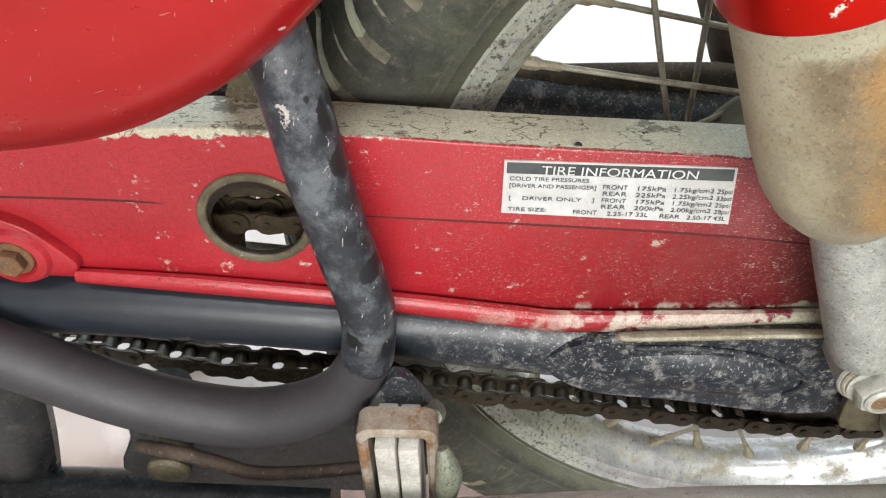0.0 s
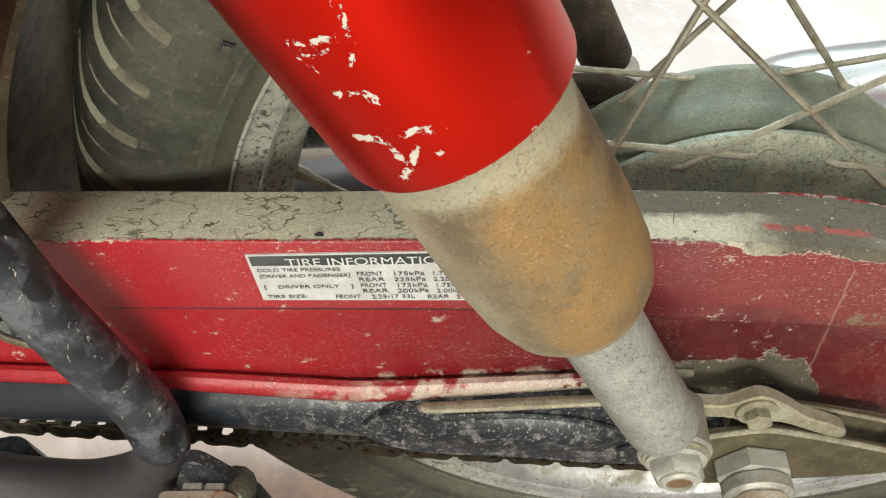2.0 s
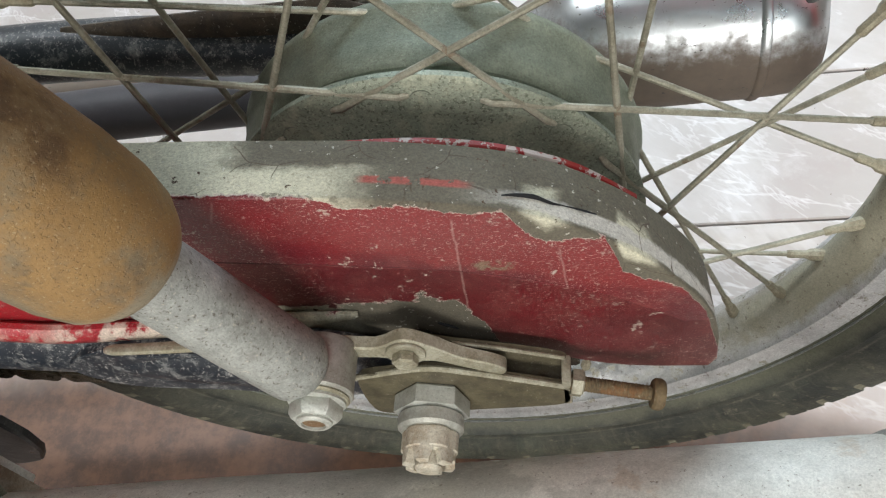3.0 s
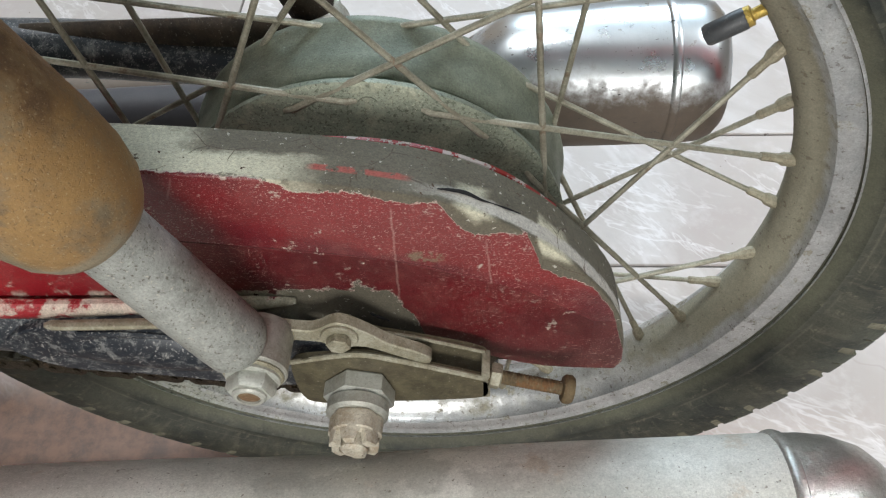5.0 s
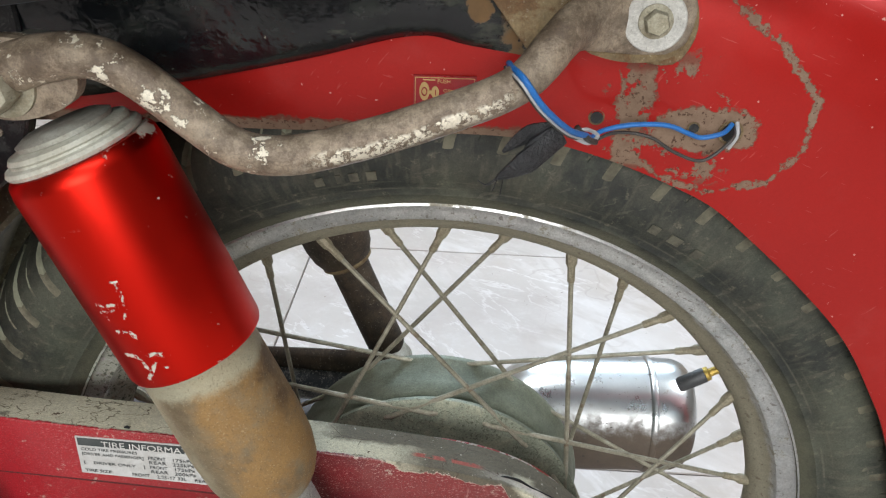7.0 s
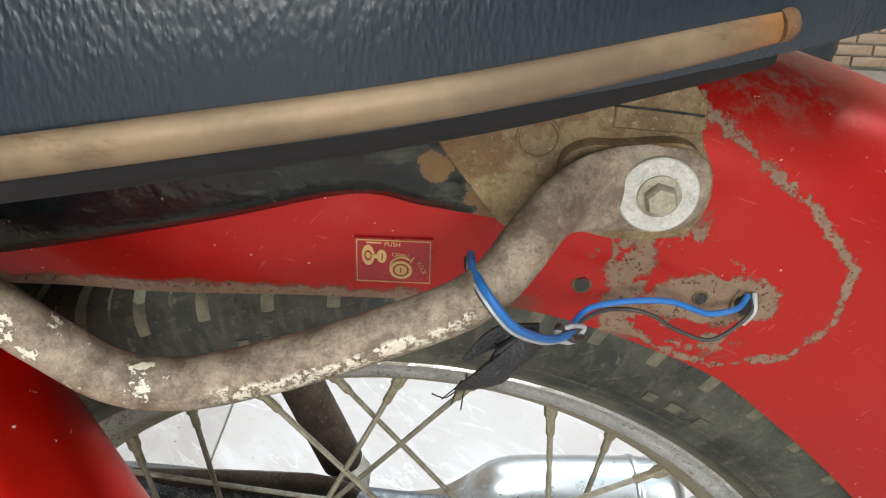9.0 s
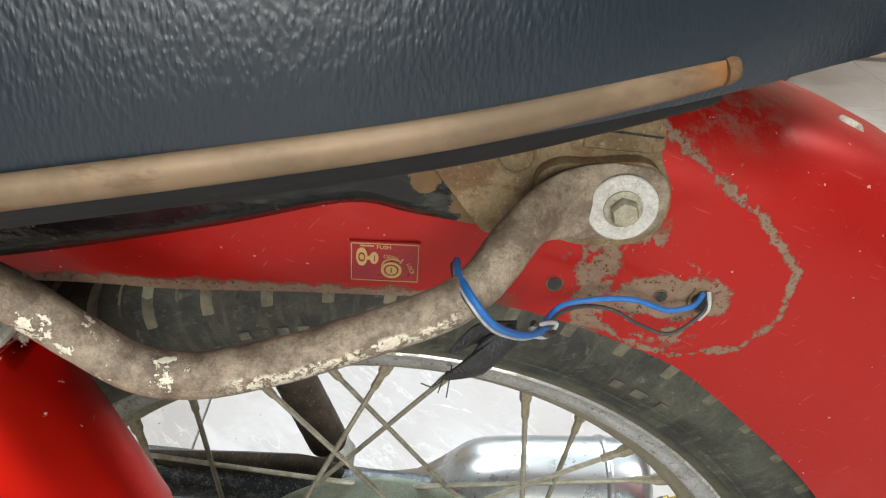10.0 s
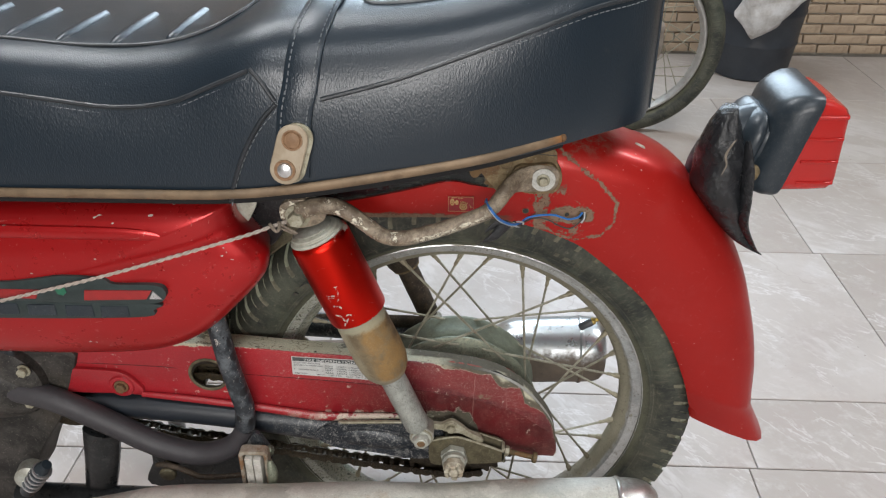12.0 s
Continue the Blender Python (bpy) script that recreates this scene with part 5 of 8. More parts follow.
def chain_case():
    top = [(p.x, p.z) for p in curve_through([(x, 0, z) for x, z in CASE_TOP], 4)]
    low = [(p.x, p.z) for p in curve_through([(x, 0, z) for x, z in CASE_LOW], 3)]
    hole = circle(-0.2838, 0.3600, 0.0195, 40)
    shell = plate(top + low, -0.0800, -0.0500, [hole], 0.0045, 3)
    for v in shell.verts:
        if v.co.y > -0.06 and (v.co.z > 0.345 or v.co.x > 0.08):
            v.co.z -= 0.0055
    back = [f for f in shell.faces if all(v.co.y > -0.051 for v in f.verts)]
    bmesh.ops.delete(shell, geom=back, context="FACES")
    for v in shell.verts:
        if v.co.y > -0.06 and (Vector((v.co.x, 0, v.co.z)) - Vector((-0.2838, 0, 0.36))).length < 0.024:
            v.co.y = -0.0775
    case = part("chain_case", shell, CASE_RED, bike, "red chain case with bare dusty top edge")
    # raised lower bead along the bottom edge
    bead = [(-0.365, -0.083, 0.3305), (-0.317, -0.0835, 0.3265), (-0.257, -0.0835, 0.3195), (-0.230, -0.084, 0.3165), (-0.18, -0.084, 0.3085), (-0.156, -0.084, 0.3055), (-0.100, -0.084, 0.3070), (-0.046, -0.083, 0.3090), (-0.025, -0.081, 0.3080)]
    part("bottom_bead", sweep(bead, [0.0035, 0.0045, 0.0045, 0.005, 0.0055, 0.0055, 0.005, 0.004, 0.002], 10, 6, 0.8), CASE_RED, case, "worn rolled lower edge with rubbed paint")
    # horizontal pressed crease, a dark strip painted in for its dirt and shade
    crease = [(-0.46, -0.0797, 0.372), (-0.382, -0.0797, 0.371), (-0.330, -0.0797, 0.3690), (-0.314, -0.0797, 0.3665)]
    part("crease", sweep(crease, [0.0005, 0.0008, 0.0008, 0.0003], 8, 5, 0.6), CREASE_SHADE, case, "pressed crease with its dirt and shade painted dark")
    crease = [(-0.250, -0.0797, 0.3625), (-0.183, -0.0797, 0.3585), (-0.110, -0.0797, 0.3535), (-0.061, -0.0797, 0.348), (0.02, -0.0797, 0.336), (0.075, -0.0797, 0.315), (0.105, -0.0797, 0.292)]
    part("crease", sweep(crease, [0.0006, 0.0008, 0.0008, 0.0007, 0.0006, 0.0005, 0.0003], 8, 5, 0.6), CREASE_SHADE, case, "pressed crease with its dirt and shade painted dark")
    # rim of the inspection hole
    rim = [(-0.2838 + 0.0215 * math.cos(t), -0.0803, 0.36 + 0.0215 * math.sin(t)) for t in (2 * math.pi * i / 32 for i in range(33))]
    part("hole_rim", sweep(rim, 0.0020, 8, 2, 0.5), OLIVE, case, "bare rusted rim of the inspection hole")
    # boss and bolt at the front
    part("bolt_boss", turned([(0.0155, 0), (0.0135, 0.0025), (0.010, 0.003), (0.0085, 0.001)], (-0.386, -0.0850, 0.3440), (0, -1, 0), 28), CASE_RED, case)
    part("bolt", bolt((-0.386, -0.0860, 0.3440), (0, -1, 0), 0.0062, 0.005, 0.0085), RUSTY, case, "rusty hexagon bolt")
    # slits rusted through on the top fold
    slit = sweep([(0.0395, -0.0735, 0.3722), (0.0440, -0.0722, 0.3702), (0.0500, -0.0712, 0.3672), (0.0555, -0.0718, 0.3640), (0.0600, -0.0712, 0.3612), (0.0670, -0.0705, 0.3566), (0.0710, -0.0700, 0.3535)], [0.0002, 0.0006, 0.0009, 0.0006, 0.0002, 0.0004, 0.0002], 8, 5, 1.0)
    part("rust_slit", slit, PAN_EDGE, case, "ragged rust hole in the top fold")
    part("rust_slit", sweep([(0.0060, -0.0803, 0.2972), (0.0095, -0.0803, 0.2950), (0.0140, -0.0803, 0.2915)], [0.0002, 0.0009, 0.0002], 8, 4), PAN_EDGE, case, "small tear in the lower edge")
    part("rust_hole", turned([(0.0016, 0), (0.0016, 0.0008)], (-0.1585, -0.0765, 0.3935), (0, -0.7, 0.7), 10), PAN_EDGE, case)
    # back half, with its red edge showing over the hub
    arc = [(p.x, p.z) for p in curve_through([(-0.07, 0, 0.3640), (-0.03, 0, 0.3688), (0.02, 0, 0.3662), (0.060, 0, 0.3510), (0.088, 0, 0.3260)], 5)]
    part("back_half", plate(arc + [(0.085, 0.318), (0.02, 0.322), (-0.06, 0.322)], -0.0440, -0.0415, bevel=0.0006), ARC_RED, case, "chipped red inner half of the chain case")
    part("back_strip", sweep([(x, -0.0446, z - 0.0022) for x, z in arc], 0.0011, 8, 1), CAP_WHITE, case, "bare pale strip on the inner half")
    lobe = outline([(-0.470, 0.3650), (-0.400, 0.3655), (-0.380, 0.3610), (-0.369, 0.3500), (-0.362, 0.3360), (-0.385, 0.3330), (-0.470, 0.3350)], 4)
    part("front_lobe", plate(lobe, -0.0855, -0.0790, bevel=0.0045, segments=3), CASE_RED, case)
    # tyre sticker
    tl, tr, br, bl = Vector((-0.1855, -0.0812, 0.3900)), Vector((-0.0995, -0.0812, 0.3868)), Vector((-0.0972, -0.0812, 0.3592)), Vector((-0.1860, -0.0812, 0.3646))

    def at(u, w):
        return bl.lerp(br, u).lerp(tl.lerp(tr, u), w)

    def quad(u0, u1, w0, w1, y):
        pts = [at(u0, w0), at(u1, w0), at(u1, w1), at(u0, w1)]
        return plate([(p.x, p.z) for p in pts], y, y + 0.0006, bevel=0.0)

    label = part("tyre_sticker", quad(0, 1, 0, 1, -0.0806), PAPER, case, "silver tyre information sticker")
    part("sticker_heading", quad(0.012, 0.988, 0.775, 0.97, -0.0808), INK, label, "dark heading band")

    def line(text, u, w, size, width, mt):
        p = at(u, w)
        m = Matrix.Translation((p.x, -0.0816 if mt is LETTER else -0.0811, p.z)) @ Matrix.Rotation(math.atan2(-(tr - tl).z, (tr - tl).x), 4, "Y")
        lettering("lettering", text, size, mt, label, m, width)

    line("TIRE INFORMATION", 0.16, 0.80, 0.0056, 0.0580, LETTER)
    line("COLD TIRE PRESSURES", 0.025, 0.655, 0.0026, 0.0300, INK)
    line("[DRIVER AND PASSENGER]", 0.025, 0.525, 0.0026, 0.0330, INK)
    line("[    DRIVER ONLY    ]", 0.025, 0.285, 0.0026, 0.0330, INK)
    line("TIRE SIZE:", 0.025, 0.065, 0.0026, 0.0150, INK)
    for w, a, b, c, d in ((0.555, "FRONT", "175kPa", "1.75kg/cm2", "25psi"), (0.435, "REAR", "225kPa", "2.25kg/cm2", "33psi"), (0.310, "FRONT", "175kPa", "1.75kg/cm2", "25psi"), (0.190, "REAR", "200kPa", "2.00kg/cm2", "28psi")):
        for text, u, wd in ((a, 0.43, 0.0095), (b, 0.575, 0.0115), (c, 0.735, 0.0155), (d, 0.925, 0.0058)):
            line(text, u, w, 0.0030, wd, INK)
    for text, u, wd in (("FRONT", 0.31, 0.0095), ("2.25-17 33L", 0.46, 0.0160), ("REAR", 0.69, 0.0080), ("2.50-17 43L", 0.81, 0.0150)):
        line(text, u, 0.06, 0.0030, wd, INK)
    return case


chain_case()


def swing_arm():
    rows = [(-0.470, 0.306, 0.0170, 0.0170), (-0.36, 0.303, 0.0180, 0.0175), (-0.25, 0.293, 0.0185, 0.0185), (-0.15, 0.281, 0.0195, 0.0215), (-0.10, 0.278, 0.0180, 0.0205), (-0.075, 0.2755, 0.0150, 0.0170), (-0.060, 0.2740, 0.0110, 0.0115), (-0.052, 0.2735, 0.0070, 0.0060), (-0.0475, 0.2733, 0.0035, 0.0020)]
    rings = []
    for i in range(46):
        x = -0.47 + 0.4225 * i / 45
        zc, ry, rz = table(rows, x)
        yc = -0.070 - 0.018 * max(0, (x + 0.15) / 0.13)
        rings.append([(x, yc + math.cos(t) * ry, zc + math.sin(t) * rz) for t in (2 * math.pi * j / 24 for j in range(24))])
    arm = part("swing_arm", loft(rings), SWING, bike, "black swing arm with dusty scratched rear end")
    # flat rear plate behind the tube's drawn-out end
    tail = outline([(-0.165, 0.284), (-0.140, 0.3000), (-0.100, 0.3060), (-0.055, 0.3080), (-0.030, 0.3020), (-0.012, 0.2880), (-0.010, 0.2580), (-0.035, 0.2490), (-0.062, 0.2500), (-0.100, 0.2570), (-0.145, 0.2640)], 4)
    part("rear_plate", plate(tail, -0.0905, -0.0860, bevel=0.0012), SWING, arm, "black dusty flat rear plate")
    part("weld_bead", sweep([(-0.125, -0.0915, 0.2965), (-0.095, -0.0918, 0.2965), (-0.068, -0.0918, 0.2905), (-0.050, -0.0915, 0.2790), (-0.0475, -0.0912, 0.2700), (-0.054, -0.0912, 0.2640)], 0.0011, 8, 5), SWING, arm)
    # flange along the top near the rear
    part("flange", sweep([(-0.1345, -0.0915, 0.3050), (-0.1310, -0.0930, 0.3058), (-0.105, -0.0935, 0.3075), (-0.08, -0.0935, 0.3088), (-0.045, -0.0935, 0.3098)], [0.0006, 0.0019, 0.0020, 0.0020, 0.0016], 10, 5, 1.4), BARE, arm, "dusty tan weld flange")
    # far leg and cross tube
    part("far_leg", sweep([(-0.47, 0.07, 0.325), (-0.22, 0.085, 0.316), (-0.10, 0.090, 0.304), (0.03, 0.090, 0.292)], 0.0165, 14), BLACK_WORN, arm)
    part("far_brake_arm", sweep([(-0.20, 0.085, 0.322), (-0.06, 0.085, 0.324), (-0.03, 0.082, 0.318)], [0.010, 0.010, 0.006], 12, 4, 0.5), FAR_RUST, arm, "brown brake torque arm")
    part("cross_tube", sweep([(-0.46, -0.075, 0.306), (-0.46, 0.075, 0.306)], 0.019, 16, 0), BLACK, arm)
    # channel-shaped axle plate: front wall, back wall and end wall round an open slot
    body = outline([(-0.0290, 0.2560), (-0.0300, 0.2740), (-0.0270, 0.2880), (-0.009, 0.2920), (0.004, 0.2932), (0.019, 0.2885), (0.038, 0.2810), (0.0560, 0.2735), (0.0585, 0.2680), (0.0575, 0.2585), (0.046, 0.2550), (0.016, 0.2520), (-0.010, 0.2490), (-0.024, 0.2500)], 3)
    plate_ob = part("axle_plate", plate(body, -0.1000, -0.0962, bevel=0.0010), OLIVE, arm, "olive-grimed steel axle plate")
    part("plate_edge", sweep([(-0.030, -0.0990, 0.2862), (-0.009, -0.0990, 0.2920), (0.004, -0.0990, 0.2934), (0.019, -0.0990, 0.2888), (0.038, -0.0990, 0.2813), (0.0560, -0.0990, 0.2738)], 0.0014, 8, 5), BARE, plate_ob, "pale rubbed upper edge")
    inner = outline([(-0.005, 0.2985), (0.012, 0.2960), (0.030, 0.2905), (0.0560, 0.2805), (0.0580, 0.2680), (0.0560, 0.2560), (0.02, 0.2530), (-0.005, 0.2530)], 3)
    part("inner_wall", plate(inner, -0.0890, -0.0865, bevel=0.0006), OLIVE, plate_ob)
    part("inner_edge", sweep([(0.012, -0.0893, 0.2962), (0.030, -0.0893, 0.2907), (0.0565, -0.0893, 0.2803)], 0.0010, 8, 5), BARE, plate_ob)
    part("end_wall", box(0.0552, 0.0592, -0.1000, -0.0870, 0.2570, 0.2785, 0.0008), BARE, plate_ob, "pale end wall of the adjuster slot")
    # link with its small bolt, running back into the adjuster
    link = outline([(-0.034, 0.3135), (-0.016, 0.3110), (-0.004, 0.3175), (0.007, 0.3105), (0.016, 0.3015), (0.028, 0.2945), (0.0335, 0.2890), (0.0310, 0.2848), (0.020, 0.2905), (0.006, 0.2985), (-0.004, 0.2985), (-0.016, 0.3030), (-0.034, 0.3045)], 3)
    link_ob = part("adjuster_link", plate(link, -0.0985, -0.0930, bevel=0.0014), BARE, arm, "dusty grey adjuster link")
    part("link_bolt", bolt((-0.0039, -0.0985, 0.3080), (0, -1, 0), 0.0052, 0.0045, 0.0080), BARE, link_ob)
    # adjuster thread behind the end wall
    d = Vector((0.034, -0.0030, -0.0068)).normalized()
    o = Vector((0.0585, -0.0972, 0.2738))
    prof = []
    for i in range(25):
        prof += [(0.0030, i * 0.0014), (0.0033, i * 0.0014 + 0.0007)]
    screw = part("adjuster_bolt", joined(turned(prof, o, d, 12), turned([(0.0030, 0.0), (0.0058, 0.0004), (0.0066, 0.0014), (0.0066, 0.0040), (0.0058, 0.0052), (0.0, 0.0056)], o + d * 0.0335, d, 22)), ADJUSTER, arm, "olive and orange rusted adjuster bolt")
    part("adjuster_nut", hexagon(0.0060, o + d * 0.0006, d, 0.0050), BARE, screw, "pale lock nut")
    # axle: thick nut, collar, castle nut, pin
    axle = part("axle_nut", hexagon(0.0162, (0.0, -0.1000, AX - 0.012), (0, -1, 0), 0.0095, 0.1), STEEL, arm, "large grey axle nut")
    part("axle_collar", turned([(0.0125, 0), (0.0140, 0.001), (0.0140, 0.006), (0.0125, 0.0075)], (0.0, -0.1092, AX - 0.012), (0, -1, 0), 24), STEEL, axle)
    crown = []
    for h, r in ((0.0, 0.0112), (0.001, 0.0120), (0.0085, 0.0120), (0.0090, 0.0110), (0.0145, 0.0108), (0.0150, 0.0070), (0.0092, 0.0066)):
        ring = []
        for q in range(36):
            t = 2 * math.pi * q / 36
            hh = min(h, 0.0095) if q % 6 in (0, 1) else h
            rr = r * (1.0 if h > 0.0088 else 0.90 + 0.10 * abs(math.cos(3 * t)))
            ring.append((rr * math.cos(t), -0.1165 - hh, AX - 0.012 + rr * math.sin(t)))
        crown.append(ring)
    part("castle_nut", loft(crown), NUT_PALE, axle, "rust-streaked castle nut", 30)
    part("axle_end", joined(turned([(0.0058, 0), (0.0058, 0.0105), (0.0045, 0.012)], (0.0, -0.1210, AX - 0.012), (0, -1, 0), 16), sweep([(-0.011, -0.1290, AX - 0.0125), (0.011, -0.1290, AX - 0.0115)], 0.0012, 8, 0)), NUT_PALE, axle, "pale rust-streaked axle end with split pin")
    return arm


swing_arm()


def drive_chain():
    """Roller chain along its lower run and, inside the case, its upper run; one object to a link."""
    chain = part("chain", turned([(0.040, 0), (0.040, 0.005)], (-0.470, -0.0640, 0.300), (0, 1, 0), 30), GREASE, bike, "greasy black roller drive chain")

    def link_mesh(outer):
        bms = []
        for s in (-1, 1):
            y = s * (0.0062 if outer else 0.0045)
            pts = [(-0.0063 + 0.0056 * math.cos(t), 0.0056 * math.sin(t)) for t in (math.pi * (0.5 + i / 6) for i in range(7))]
            pts += [(0.0, -0.0043)]
            pts += [(0.0063 + 0.0056 * math.cos(t), 0.0056 * math.sin(t)) for t in (math.pi * (-0.5 + i / 6) for i in range(7))]
            pts += [(0.0, 0.0043)]
            bms.append(plate(pts, y - 0.0007, y + 0.0007, bevel=0))
        if outer:
            bms += [turned([(0.0018, -0.0078), (0.0018, 0.0078)], (x, 0, 0), (0, 1, 0), 8) for x in (-0.00635, 0.00635)]
        else:
            bms += [turned([(0.0040, -0.0042), (0.0040, 0.0042)], (x, 0, 0), (0, 1, 0), 10) for x in (-0.00635, 0.00635)]
        return joined(*bms)

    first = [part("link", link_mesh(k), GREASE, chain) for k in (True, False)]
    low = [(-0.455, -0.0625, 0.276), (-0.393, -0.0625, 0.264), (-0.337, -0.0625, 0.251), (-0.265, -0.0625, 0.2405), (-0.193, -0.0625, 0.228), (-0.087, -0.0625, 0.212), (-0.02, -0.0625, 0.203), (0.03, -0.0625, 0.204)]
    up = [(-0.36, -0.0625, 0.3500), (-0.30, -0.0625, 0.3480), (-0.22, -0.0625, 0.3450)]
    up2 = [(-0.36, -0.0555, 0.3665), (-0.30, -0.0555, 0.3625), (-0.22, -0.0555, 0.3590)]
    k = 0
    for run in (low, up, up2):
        length = sum((Vector(a) - Vector(b)).length for a, b in zip(run, run[1:]))
        n = int(length / 0.0127)
        pts = along(run, n + 1)
        for a, b in zip(pts, pts[1:]):
            ob = first[k] if k < 2 else new("link", first[k % 2].data)
            ob.parent = chain
            d = b - a
            ob.matrix_basis = Matrix.Translation(a.lerp(b, 0.5)) @ Matrix.Rotation(-math.atan2(d.z, d.x), 4, "Y")
            k += 1
    # rear sprocket on the hub
    teeth = []
    for i in range(41 * 4):
        t = 2 * math.pi * i / (41 * 4)
        r = 0.0845 if i % 4 in (0, 1) else 0.0790
        teeth.append((r * math.cos(t), AX + r * math.sin(t)))
    part("sprocket", plate(teeth, -0.0650, -0.0590, [circle(0, AX, 0.030, 24)], 0.0), GREASE, chain, "greasy rear sprocket")
    return chain


drive_chain()


# ---- shock absorbers ----
def shock(y, side, near):
    """Lower eye to upper eye; side -1 faces the near flank."""
    base, top = Vector((-0.037, y, 0.3085)), Vector((-0.150, y, 0.5950))
    d = (top - base).normalized()
    k = 1.0 if near else 0.9
    ob = part("shock_absorber", turned([(0.0, 0.2755), (0.0276 * k, 0.2755), (0.0296 * k, 0.2735), (0.0304 * k, 0.269), (0.0306 * k, 0.22), (0.0306 * k, 0.1815), (0.0301 * k, 0.1800), (0.0292 * k, 0.1800), (0.0288 * k, 0.1835), (0.0, 0.1835)], base + Vector((0.0014, 0, 0)), d, 48), SHOCK_RED if near else FAR_RUST, bike, "candy red shock absorber cover with chipped paint" if near else "black shock absorber cover")
    lower = [(0.0, 0.186), (0.0264, 0.186), (0.0266, 0.177), (0.0272, 0.150), (0.0276, 0.128), (0.0268, 0.112), (0.0244, 0.1015), (0.0205, 0.0945), (0.0180, 0.0915), (0.0165, 0.0910), (0.0, 0.0910)]
    part("dust_cover", turned([(r * k, h) for r, h in lower], base, d, 48), COVER_RUST if near else FAR_RUST, ob, "rust-stained lower dust cover" if near else "brown rusted lower cover")
    part("cover_seam", turned([(0.0165, 0.0905), (0.0186, 0.0925), (0.0184, 0.0945), (0.0165, 0.0945)], base, d, 40), STEEL if near else BRACKET, ob)
    part("damper_tube", turned([(0.0, 0.010), (0.0115, 0.010), (0.0140, 0.014), (0.0142, 0.02), (0.0142, 0.090), (0.0135, 0.095), (0.0, 0.095)], base, d, 36), ROD if near else FAR_RUST, ob, "grey dust-speckled damper tube" if near else "brown damper tube")
    out = Vector((0, side, 0))
    part("lower_eye", turned([(0.0085, -0.0150), (0.0125, -0.0148), (0.0135, -0.0135), (0.0135, 0.0040), (0.0138, 0.0062), (0.0132, 0.0072), (0.0080, 0.0076)], base, out, 32), STEEL, ob, "dusty grey lower mounting eye")
    part("eye_washer", turned([(0.0040, 0.0070), (0.0122, 0.0072), (0.0126, 0.0080), (0.0120, 0.0088), (0.0040, 0.0090)], base, out, 32), BARE, ob)
    part("lower_nut", joined(turned([(0.0112, 0.0086), (0.0112, 0.0100), (0.0098, 0.0106)], base, out, 28), hexagon(0.0102, base + out * 0.0098, out, 0.0070, 0.30), turned([(0.0070, 0.0), (0.0070, 0.0012), (0.0060, 0.0020), (0.0048, 0.0020), (0.0046, 0.0008)], base + out * 0.0166, out, 20)), STEEL, ob, "grey flanged dome nut")
    part("nut_recess", turned([(0.0046, 0), (0.0046, 0.0004), (0.0, 0.0004)], base + out * 0.0172, out, 14), BRACKET, ob)
    # top: plastic cap rings and eye
    part("top_cap", turned([(0.0250, 0.2745), (0.0270, 0.2755), (0.0276, 0.2770), (0.0268, 0.2784), (0.0244, 0.2790), (0.0240, 0.2798), (0.0246, 0.2806), (0.0236, 0.2822), (0.0190, 0.2830), (0.0165, 0.2832), (0.0, 0.2832)], base, d, 44), CAP_WHITE if near else BLACK, ob, "yellowed white plastic spring cap")
    part("cap_ring", turned([(0.0160, 0.2825), (0.0190, 0.2832), (0.0192, 0.2850), (0.0150, 0.2870), (0.0, 0.2870)], base, d, 36), STEEL, ob)
    part("upper_eye", turned([(0.0080, -0.0130), (0.0120, -0.0125), (0.0132, -0.0110), (0.0132, 0.0110), (0.0120, 0.0125), (0.0080, 0.0130)], top, out, 28), STEEL, ob)
    return ob


shock(-0.110, -1, True)
shock(0.112, 1, False)


